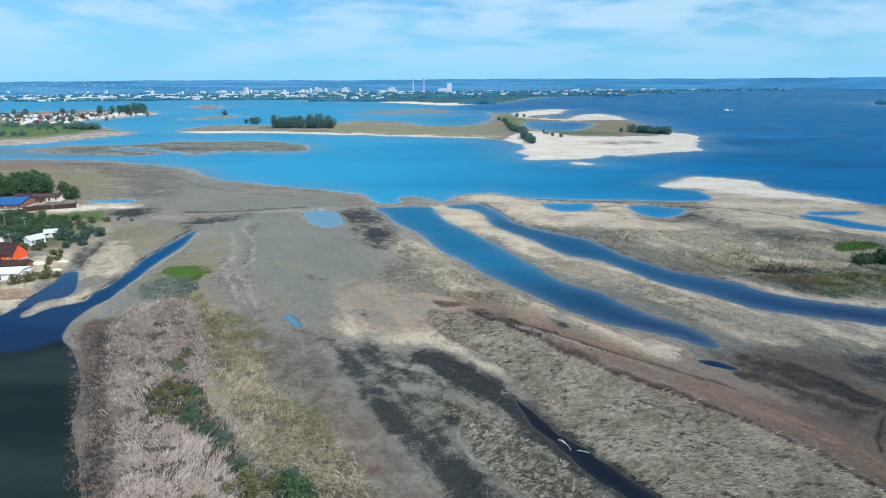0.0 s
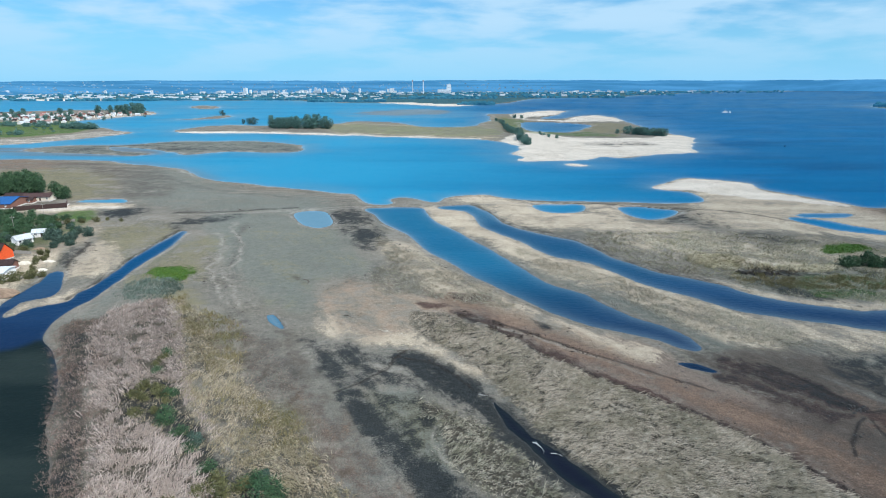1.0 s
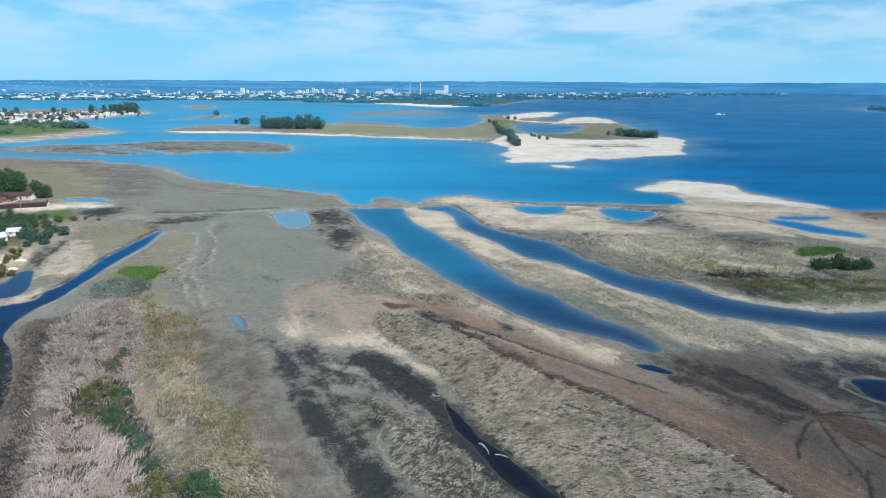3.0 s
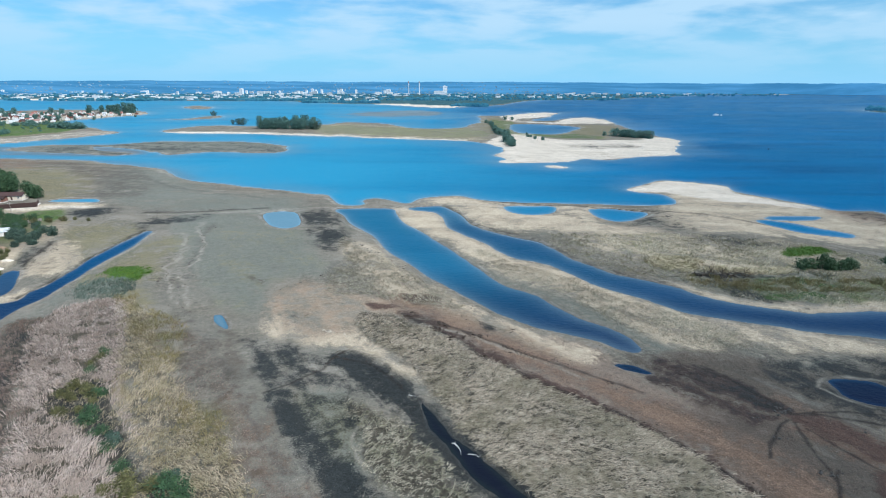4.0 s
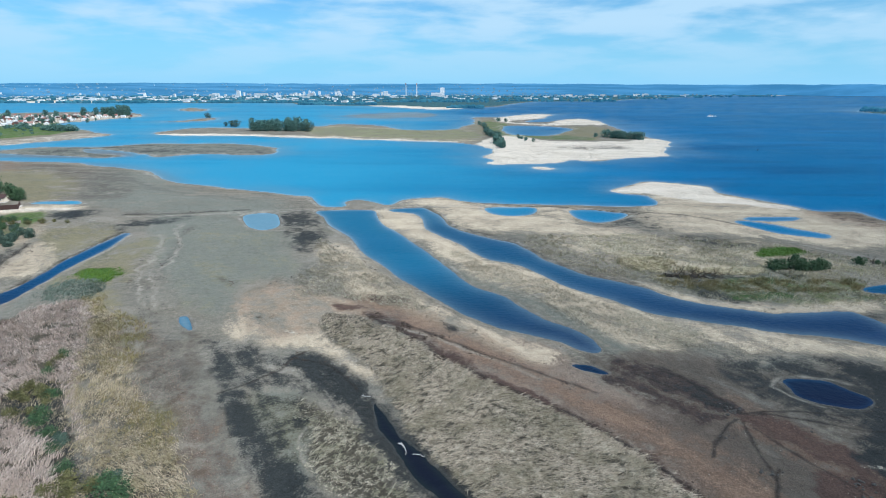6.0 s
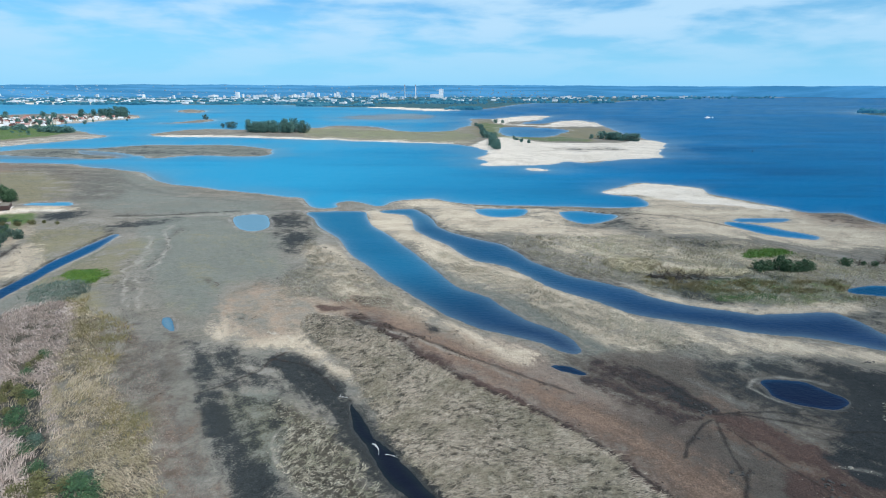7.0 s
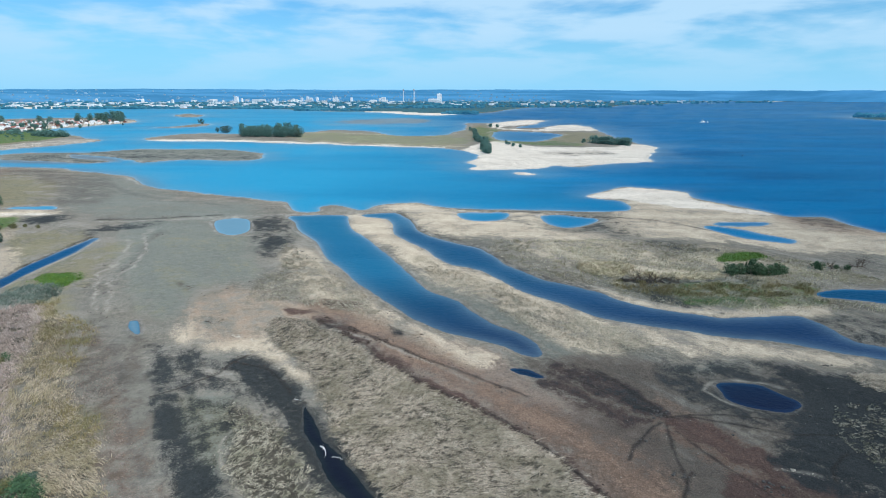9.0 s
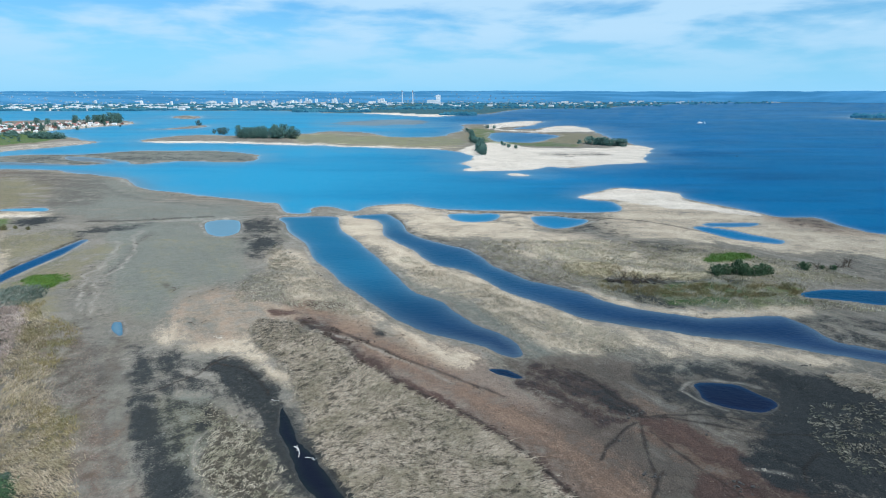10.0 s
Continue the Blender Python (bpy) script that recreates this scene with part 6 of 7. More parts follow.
# scrub in the reed bed and on the far bank
plant(tree("willow_bush", "low olive-green bush among dry reeds", 1.9, 1.9, 8, 90, 0.17, LEAF_OLIVE, 40, 0.05, "reed bed bushes"),
      [(-65, 120, 1.0), (-62.5, 119.5, 0.8), (-60, 117, 1.1), (-57.5, 114, 0.7), (-63, 115, 0.8), (-65.5, 116, 0.9), (-62, 109, 0.9), (-58, 110, 0.7), (-36, 87, 1.2), (-34, 84, 1.1), (-38, 84, 1.0), (-31, 86, 1.0), (-42, 80, 1.2), (-67, 134, 0.8), (-68, 131, 0.7)], 41)
plant(tree("willow_bush", "dark green bush among dry reeds", 1.8, 2.0, 8, 90, 0.16, LEAF, 42, 0.05, "reed bed bushes"),
      [(-58, 117, 1.0), (-55, 109, 1.0), (-54, 106, 1.1), (-49, 102, 0.9), (-45, 97, 0.9), (-39, 91, 0.9), (-29, 87, 1.2), (-27, 85, 1.3), (-67.5, 137, 0.9), (-24, 83, 1.0), (-66, 128, 0.7)], 43)
plant(tree("silver_willow", "blue-green bush among dry reeds", 1.9, 1.5, 8, 90, 0.15, LEAF_BLUE, 44, 0.05), along((-103, 194), (-88, 186), 12, 3.5, 61, (0.22, 0.42)) + along((-103, 188), (-92, 182), 9, 3.5, 62, (0.2, 0.36)) + [(-44.5, 99, 1.1), (-46, 100.5, 0.8), (-28, 88.5, 0.9)], 45)
plant(tree("willow_bush", "rounded dark green bush on the dry flats", 4.4, 2.8, 10, 85, 0.3, LEAF, 46, 0.05, "flats bushes"),
      [(158, 211, 1.0), (162, 212, 0.9), (166.5, 212, 1.15), (169, 211, 0.9), (173, 211, 0.9), (176, 212, 0.95), (179, 213, 0.8), (196, 218, 0.75), (204, 219, 0.4), (208, 218, 0.4)], 47)


# ---- buildings ----
WHITEWALL = worn("white_render", (0.74, 0.73, 0.70), 0.85, 0.12, 0.8, 0.01)
ORANGE = worn("orange_cladding", (0.72, 0.11, 0.03), 0.6, 0.12, 1.2, 0.008)
DARKROOF = worn("dark_brown_roofing", (0.055, 0.032, 0.028), 0.7, 0.3, 1.5, 0.02)
BROWNROOF = worn("brown_metal_roofing", (0.085, 0.048, 0.043), 0.6, 0.25, 1.5, 0.02)
REDROOF = worn("red_roofing", (0.34, 0.12, 0.09), 0.65, 0.25, 1.5, 0.02, vary=0.7, other=(0.42, 0.33, 0.30))
GREYROOF = worn("pale_grey_roofing", (0.60, 0.62, 0.64), 0.6, 0.18, 1.2, 0.02)
BLUEROOF = worn("blue_metal_roofing", (0.02, 0.11, 0.32), 0.5, 0.12, 0.6, 0.01, spec=0.5)
BRICKWALL = worn("brown_brick", (0.22, 0.11, 0.08), 0.9, 0.3, 3.0, 0.02)
CREAM = worn("cream_render", (0.62, 0.56, 0.46), 0.85, 0.15, 0.8, 0.01, vary=0.6, other=(0.55, 0.42, 0.34))
FENCE = worn("dark_brown_fence", (0.07, 0.042, 0.036), 0.7, 0.25, 2.0, 0.01)
POLEWOOD = worn("grey_pole_wood", (0.30, 0.28, 0.25), 0.9, 0.25, 4.0, 0.01)
CONCRETE = worn("pale_concrete", (0.56, 0.53, 0.49), 0.9, 0.2, 0.7, 0.02)
SOIL = worn("brown_soil", (0.27, 0.19, 0.13), 0.95, 0.3, 0.9, 0.1, local=False)
PALEHEAP = worn("pale_sand_heap", (0.66, 0.60, 0.50), 0.95, 0.2, 0.9, 0.1, local=False)
glass_mat = Mat("window_glass", 0.08, 0.6)
GLASS = glass_mat.done((0.02, 0.03, 0.045))


def gable_house(name, label, long, deep, eave, ridge, wall, roof, group="", windows=3, door=True, chimney=True, overhang=0.45, rib=0.0):
    """Walls with a ridge along x, a roof of two thick slopes, windows and a door in their frames; stands on the origin."""
    t = thing(name, label, "house" if "house" in name else "building", group)
    bm = bmesh.new()
    prism(bm, [(-deep / 2, -0.3), (deep / 2, -0.3), (deep / 2, eave), (0, ridge - 0.06), (-deep / 2, eave)], long, "x", -long / 2)
    part("wall", bm, wall, t)
    bm = bmesh.new()
    box(bm, (-long / 2 - 0.1, -deep / 2 - 0.1, -0.3), (long / 2 + 0.1, deep / 2 + 0.1, 0.35), 0.03)
    part("plinth", bm, CONCRETE, t)
    k = (ridge - eave) / (deep / 2)
    o = overhang
    bm = bmesh.new()
    for s in (-1, 1):
        prism(bm, [(0, ridge + 0.02), (s * (deep / 2 + o), eave - k * o + 0.02), (s * (deep / 2 + o), eave - k * o + 0.18), (0, ridge + 0.2)], long + 2 * o, "x", -long / 2 - o)
    box(bm, (-long / 2 - o, -0.16, ridge + 0.14), (long / 2 + o, 0.16, ridge + 0.28))
    if rib:
        n = int((long + 2 * o) / rib)
        for q in range(n + 1):
            x = -long / 2 - o + q * (long + 2 * o - 0.08) / n
            for s in (-1, 1):
                prism(bm, [(0, ridge + 0.2), (s * (deep / 2 + o), eave - k * o + 0.18), (s * (deep / 2 + o), eave - k * o + 0.25), (0, ridge + 0.27)], 0.08, "x", x)
    part("roof", bm, roof, t)
    for s in (-1, 1):
        for w in range(windows):
            x = (w + 0.5) / windows * long - long / 2
            if door and s == -1 and w == windows // 2:
                bm = bmesh.new()
                box(bm, (x - 0.5, -deep / 2 - 0.06, 0.05), (x + 0.5, -deep / 2 + 0.02, 2.1), 0.02)
                part("door", bm, BROWNROOF, t)
                continue
            y = s * deep / 2
            bm = bmesh.new()
            for lo, hi in (((-0.6, 1.0), (0.6, 1.1)), ((-0.6, 2.2), (0.6, 2.3)), ((-0.6, 1.1), (-0.5, 2.2)), ((0.5, 1.1), (0.6, 2.2)), ((-0.04, 1.1), (0.04, 2.2))):
                box(bm, (x + lo[0], y - 0.07, lo[1]), (x + hi[0], y + 0.07, hi[1]))
            f = part("window", bm, WHITEWALL, t)
            bm = bmesh.new()
            box(bm, (x - 0.5, y - 0.03, 1.1), (x + 0.5, y + 0.03, 2.2))
            part("pane", bm, GLASS, f)
    if chimney:
        bm = bmesh.new()
        box(bm, (long * 0.2, 0.25, ridge - 0.6), (long * 0.2 + 0.55, 0.8, ridge + 0.9), 0.03)
        part("chimney", bm, BRICKWALL, t)
    return t


def settle(t, x, y, turn=0.0, size=1.0):
    t.matrix_world = pose(x, y, max(0.05, ground_z(x, y)) + 0.1, 0, 0, turn) @ Matrix.Diagonal((size, size, size, 1))
    return t


# near yards on the shore
settle(gable_house("orange_house", "bright orange house with a steep dark brown roof", 12, 6.5, 3.0, 6.6, ORANGE, DARKROOF, windows=3), -177.0, 222.5, -12)
settle(gable_house("long_shed", "low white-walled shed with a flat pale grey roof", 17, 8, 2.5, 3.1, WHITEWALL, GREYROOF, windows=4, chimney=False), -163.0, 199.0, 8)
settle(gable_house("dark_shed", "narrow shed with a dark brown roof", 16, 4, 2.4, 3.6, BRICKWALL, DARKROOF, windows=3, chimney=False), -166.5, 208.0, 5)
settle(gable_house("white_house", "small white house with a pale grey roof", 8, 6, 2.8, 4.6, WHITEWALL, GREYROOF, windows=3), -181.0, 244.5, 62, 0.8)
settle(gable_house("garden_shed", "small white shed with a pale roof among bushes", 5, 4, 2.3, 3.4, WHITEWALL, GREYROOF, windows=2, chimney=False), -181.0, 256.0, 20)
settle(gable_house("white_house", "white garden house with a grey roof behind fruit trees", 7, 5, 2.6, 4.2, WHITEWALL, GREYROOF, windows=2), -199.0, 244.0, -30)
settle(gable_house("garden_shed", "small pale shed at the edge of the garden", 4, 3, 2.1, 2.9, WHITEWALL, GREYROOF, windows=2, chimney=False), -207.0, 236.0, 15)
settle(gable_house("garden_shed", "grey-roofed shed on the village shore", 5, 4, 2.2, 3.1, CREAM, GREYROOF, windows=2, chimney=False), -160.0, 189.0, -18)
settle(gable_house("blue_hall", "wide hall under a bright blue metal roof", 46, 19, 2.7, 5.0, BRICKWALL, BLUEROOF, windows=9, chimney=False, rib=1.5), -261.5, 322.5, 6)
settle(gable_house("brown_barn", "long barn with a brown metal roof", 15, 7, 2.8, 4.3, CREAM, BROWNROOF, windows=4, chimney=False, rib=1.2), -238.5, 341.0, 8)
settle(gable_house("brown_barn", "small barn with a dark brown roof and pale trim", 10, 6, 2.6, 4.2, WHITEWALL, DARKROOF, windows=3, chimney=False), -252.0, 340.0, 4)
settle(gable_house("brown_barn", "low dark outbuilding beside the yard", 11, 5, 2.3, 3.2, BRICKWALL, DARKROOF, windows=3, chimney=False), -242.0, 332.5, 10)


def slab(name, lo, hi, material, label, category, turn=0.0, at=(0, 0)):
    bm = bmesh.new()
    box(bm, lo, hi, 0.03)
    me = bpy.data.meshes.new(name)
    bm.to_mesh(me)
    bm.free()
    me.materials.append(material)
    ob = tagged(new(name, me), label, category)
    ob.matrix_world = pose(at[0], at[1], max(0.0, ground_z(*at)), 0, 0, turn)
    return ob


def fence(label, p, q, high, panel, material):
    """Posts with boarded panels between them."""
    p, q = Vector((*p, 0)), Vector((*q, 0))
    n = max(2, round((q - p).length / panel))
    t = thing("fence", label, "fence", at=pose(p.x, p.y, ground_z(p.x, p.y) + 0.05, 0, 0, math.degrees(math.atan2(q.y - p.y, q.x - p.x))))
    step = (q - p).length / n
    for k in range(n + 1):
        bm = bmesh.new()
        box(bm, (k * step - 0.08, -0.08, -0.4), (k * step + 0.08, 0.08, high + 0.1))
        part("post", bm, material, t)
        if k < n:
            bm = bmesh.new()
            box(bm, (k * step + 0.08, -0.03, 0.05), ((k + 1) * step - 0.08, 0.03, high))
            part("panel", bm, material, t)
    return t


fence("tall dark brown panel fence along the yard", (-233, 311), (-210, 321), 2.6, 2.5, FENCE)
fence("dark brown panel fence across the yard's end", (-210, 321), (-217, 333), 2.4, 2.5, FENCE)
slab("yard_slab", (-12, -5.5, -0.3), (12, 5.5, 0.25), CONCRETE, "pale concrete yard inside the brown fence", "yard", 22, (-224, 322))
fence("grey garden fence along the village shore", (-196, 268), (-183, 285), 1.4, 2.5, POLEWOOD)
fence("grey garden fence beside the orange house", (-190, 232), (-166, 228), 1.4, 2.5, POLEWOOD)
fence("pale fence along the garden plots", (-240, 286), (-214, 268), 1.6, 2.5, GREYWOOD)


def utility_pole(x, y, turn):
    t = thing("utility_pole", "grey wooden utility pole with a crossarm", "utility pole", "yard poles", pose(x, y, ground_z(x, y), 0, 0, turn))
    bm = bmesh.new()
    tube(bm, (0, 0, -0.3), (0, 0, 8.2), 0.15, 0.1, 8)
    part("pole", bm, POLEWOOD, t)
    bm = bmesh.new()
    box(bm, (-0.9, -0.06, 7.4), (0.9, 0.06, 7.55))
    part("crossarm", bm, POLEWOOD, t)
    for k in (-0.8, 0.0, 0.8):
        bm = bmesh.new()
        tube(bm, (k, 0, 7.55), (k, 0, 7.8), 0.05, 0.04, 6)
        part("insulator", bm, WHITEWALL, t)


for x, y, a in ((-197, 262, 20), (-214, 272, 20), (-222, 258, 20), (-203, 292, 20), (-183, 233, 40)):
    utility_pole(x, y, a)


def heap(name, label, x, y, rx, ry, high, material, seed):
    """A slumped heap with an uneven skirt."""
    bm = bmesh.new()
    rings, n = [], 20
    for k in range(6):
        f = k / 5
        ring = []
        for j in range(n):
            a = 6.2832 * j / n
            w = (1 - f) * (1 + 0.25 * noise.noise((math.cos(a) * 1.5 + seed, math.sin(a) * 1.5, f * 2))) + 0.02
            z = high * (1 - (1 - f) ** 1.7) + 0.12 * high * noise.noise((math.cos(a) * 3, math.sin(a) * 3 + seed, f * 4))
            ring.append(bm.verts.new((rx * w * math.cos(a), ry * w * math.sin(a), z - 0.15)))
        rings.append(ring)
    for r0, r1 in zip(rings, rings[1:]):
        for j in range(n):
            bm.faces.new((r0[j], r0[(j + 1) % n], r1[(j + 1) % n], r1[j]))
    bm.faces.new(rings[-1])
    for f in bm.faces:
        f.smooth = True
    me = bpy.data.meshes.new(name)
    bm.to_mesh(me)
    bm.free()
    me.materials.append(material)
    ob = tagged(new(name, me), label, "heap")
    ob.location = (x, y, max(0, ground_z(x, y)))


heap("soil_mound", "brown soil mound on the village shore", -147.5, 182.5, 7.5, 5, 2.0, SOIL, 1)
heap("sand_heap", "pale sand heap beside the orange house", -160.5, 216.0, 3.0, 2.2, 1.2, PALEHEAP, 2)
heap("sand_heap", "small pale heap on the shore", -149.0, 209.0, 2.2, 1.6, 0.8, PALEHEAP, 3)
heap("sand_heap", "low pale heap at the edge of the bank", -153.0, 219.0, 2.5, 1.5, 0.7, PALEHEAP, 4)
heap("soil_mound", "low brown mound with tufts on the bank", -168.0, 236.0, 3.0, 2.0, 0.9, SOIL, 5)

# the village on the far headland
kinds = [
    gable_house("village_house", "small white village house with a red roof", 10, 8, 3.2, 6.2, WHITEWALL, REDROOF, "headland village", 3),
    gable_house("village_house", "white village house with a pale grey roof", 12, 8, 3.4, 6.0, WHITEWALL, GREYROOF, "headland village", 3),
    gable_house("village_house", "cream village house with a dark brown roof", 10, 9, 4.5, 7.4, CREAM, DARKROOF, "headland village", 3),
    gable_house("village_house", "brick village house with a brown roof", 11, 8, 3.4, 6.4, BRICKWALL, BROWNROOF, "headland village", 3),
    gable_house("village_house", "white two-storey village house with a steep roof", 9, 8, 5.6, 8.6, WHITEWALL, REDROOF, "headland village", 3),
]
pick = random.Random(11)
placed = set()
for row in range(12):
    for k in range(20):
        x = -1040 + k * 20 + pick.uniform(-8, 8) + row * 7
        y = 985 + row * 25 + pick.uniform(-9, 9)
        if ground_z(x, y) < 0.45 or y < 1010 - 0.5 * (x + 760) or pick.random() < 0.1:
            continue
        kind = pick.choice((0, 1, 1, 1, 2, 3, 4, 1, 4))
        m = pose(x, y, ground_z(x, y) + 0.1, 0, 0, pick.choice((0, 20, 90, 110)) + pick.uniform(-8, 8)) @ Matrix.Diagonal((0.85, 0.85, 0.85, 1))
        if kind in placed:
            copy_thing(kinds[kind], m)
        else:
            kinds[kind].matrix_world = m
            placed.add(kind)


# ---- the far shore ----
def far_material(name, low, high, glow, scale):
    """Wooded backdrop: the blue haze of distance is painted in as a little glow."""
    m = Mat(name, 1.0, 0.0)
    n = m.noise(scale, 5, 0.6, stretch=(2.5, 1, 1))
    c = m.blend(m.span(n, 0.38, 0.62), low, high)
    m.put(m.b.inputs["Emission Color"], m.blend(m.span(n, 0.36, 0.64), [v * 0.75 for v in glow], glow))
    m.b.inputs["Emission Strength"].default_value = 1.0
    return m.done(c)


FARWOOD = far_material("hazed_woods", (0.015, 0.05, 0.05), (0.05, 0.11, 0.10), (0.022, 0.115, 0.235), 0.008)
HAZE = far_material("hazed_hills", (0.02, 0.05, 0.06), (0.04, 0.08, 0.09), (0.05, 0.24, 0.53), 0.004)
# white panels, distance haze painted in as a blue tint that varies by building
CITYWHITE = worn("city_white_hazed", (0.74, 0.79, 0.82), 0.8, 0.08, 0.1, 0.01, vary=0.6, other=(0.38, 0.50, 0.60))
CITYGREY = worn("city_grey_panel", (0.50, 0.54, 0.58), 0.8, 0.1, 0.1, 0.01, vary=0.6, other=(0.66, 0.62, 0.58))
BAND = worn("city_window_band", (0.20, 0.26, 0.33), 0.4, 0.1, 0.1, 0.01, spec=0.5)


def arc_land(name, near, far, height, material, label, seed, n=420, rows=14, rough=1.0, lo=-52, hi=52):
    """Rising ground along an arc round the lake; near, far and height are functions of the bearing in degrees."""
    a = np.linspace(lo, hi, n)
    vs = []
    for k in range(rows):
        f = k / (rows - 1)
        r = np.array([near(v) + (far(v) - near(v)) * f for v in a])
        h = np.array([height(v) for v in a]) * f ** 0.8
        x, y = r * np.sin(np.radians(a)), r * np.cos(np.radians(a))
        bump = (fbm(x / 60.0, y / 60.0, 3, seed) - 0.35) * 14.0 * rough * (0.25 + f)
        vs.append(np.stack([x, y, 1.2 + h + bump], 1))
    v = np.concatenate(vs)
    i = (np.arange(rows - 1)[:, None] * n + np.arange(n - 1)[None, :]).ravel()
    me = mesh_of(name, v, np.stack([i, i + 1, i + n + 1, i + n], 1), material)
    return tagged(new(name, me), label, "backdrop", kind="structure")


def ease(v, a, b):
    s = min(1.0, max(0.0, (v - a) / (b - a)))
    return s * s * (3 - 2 * s)


arc_land("backdrop", lambda v: 3650 + 850 * ease(v, 8, 30), lambda v: 4780, lambda v: 69 + 2 * math.sin(v * 0.21) + 1.2 * math.sin(v * 0.9 + 1) - 2 * ease(v, 5, 30), HAZE, "wooded hills along the far horizon, painted in blue haze", 51, rough=0.4)


# woods along the far shore: clumped crowns in belts
def wood_belt(label, spots, seed, high=11.0, leaf=FARWOOD):
    r = np.random.default_rng(seed)
    vs, fs, base = [], [], 0
    for x, y, length, deep, n in spots:
        px = x + r.uniform(-0.5, 0.5, n) * length
        py = y + r.uniform(-0.5, 0.5, n) * deep
        for cx, cy in zip(px, py):
            h, w = high * r.uniform(0.6, 1.2), r.uniform(5, 11)
            k = 7
            a = np.arange(k) / k * 6.2832 + r.uniform(0, 1)
            j = r.uniform(0.75, 1.2, (2, k))
            ring0 = np.stack([cx + w * 0.9 * np.cos(a) * j[0], cy + w * 0.9 * np.sin(a) * j[0], np.full(k, 0.3)], 1)
            ring1 = np.stack([cx + w * np.cos(a) * j[1], cy + w * np.sin(a) * j[1], h * r.uniform(0.5, 0.75, k)], 1)
            vs.append(np.concatenate([ring0, ring1, [[cx + r.uniform(-2, 2), cy, h]]]))
            f = []
            for q in range(k):
                p = (q + 1) % k
                f += [(q, p, k + p), (q, k + p, k + q), (k + q, k + p, 2 * k)]
            fs.append(np.array(f) + base)
            base += 2 * k + 1
    me = mesh_of("woods", np.concatenate(vs), np.concatenate(fs), leaf)
    return tagged(new("woods", me), label, "woods", kind="stuff")


# shore woods with distance haze painted in as blue emission
WOODS = far_material("hazed_shore_woods", (0.02, 0.065, 0.06), (0.045, 0.12, 0.105), (0.02, 0.105, 0.23), 0.03)
wood_belt("dark woods along the far lake shore under painted blue haze", [
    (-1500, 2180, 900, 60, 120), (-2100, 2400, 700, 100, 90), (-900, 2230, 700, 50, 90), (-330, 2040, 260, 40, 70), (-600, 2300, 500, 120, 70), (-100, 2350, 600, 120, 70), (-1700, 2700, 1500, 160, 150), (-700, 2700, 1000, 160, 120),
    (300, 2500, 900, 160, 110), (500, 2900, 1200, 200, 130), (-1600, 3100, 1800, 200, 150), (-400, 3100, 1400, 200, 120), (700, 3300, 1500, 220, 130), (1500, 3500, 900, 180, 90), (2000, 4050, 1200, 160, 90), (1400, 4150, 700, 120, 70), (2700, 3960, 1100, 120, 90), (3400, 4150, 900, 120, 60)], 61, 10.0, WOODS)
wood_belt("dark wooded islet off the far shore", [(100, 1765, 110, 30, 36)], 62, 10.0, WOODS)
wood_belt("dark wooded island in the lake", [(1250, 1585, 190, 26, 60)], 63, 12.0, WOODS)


def block(name, label, long, deep, high, wall, group, bands=0, cap=True, category="building"):
    """A plain far building: walls, flat roof with a parapet, rows of windows."""
    t = thing(name, label, category, group)
    bm = bmesh.new()
    box(bm, (-long / 2, -deep / 2, -2), (long / 2, deep / 2, high), 0.1)
    part("wall", bm, wall, t)
    bm = bmesh.new()
    box(bm, (-long / 2 - 0.3, -deep / 2 - 0.3, high), (long / 2 + 0.3, deep / 2 + 0.3, high + 0.9), 0.1)
    part("roof", bm, GREYROOF, t)
    for k in range(bands):
        bm = bmesh.new()
        z = 1.4 + k * (high - 1.5) / bands
        box(bm, (-long / 2 + 1.2, -deep / 2 - 0.12, z), (long / 2 - 1.2, -deep / 2 + 0.1, z + 1.3))
        part("window_strip", bm, BAND, t)
    if cap:
        bm = bmesh.new()
        box(bm, (-3, -2, high + 0.9), (3, 2, high + 3.6), 0.1)
        part("lift_house", bm, wall, t)
    return t


protos = {
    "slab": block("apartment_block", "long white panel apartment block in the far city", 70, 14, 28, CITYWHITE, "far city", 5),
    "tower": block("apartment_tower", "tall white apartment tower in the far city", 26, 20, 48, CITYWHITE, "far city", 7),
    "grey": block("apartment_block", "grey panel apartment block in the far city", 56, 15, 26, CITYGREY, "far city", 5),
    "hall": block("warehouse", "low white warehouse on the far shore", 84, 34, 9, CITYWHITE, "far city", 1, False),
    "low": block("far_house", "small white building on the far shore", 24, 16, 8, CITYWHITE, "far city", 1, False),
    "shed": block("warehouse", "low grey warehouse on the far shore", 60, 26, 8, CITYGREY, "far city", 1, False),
}
used = set()


def build_far(kind, x, y, turn=0.0, size=1.0):
    m = pose(x, y, 1.0, 0, 0, turn) @ Matrix.Diagonal((size, size, size, 1))
    if kind in used:
        copy_thing(protos[kind], m)
    else:
        protos[kind].matrix_world = m
        used.add(kind)


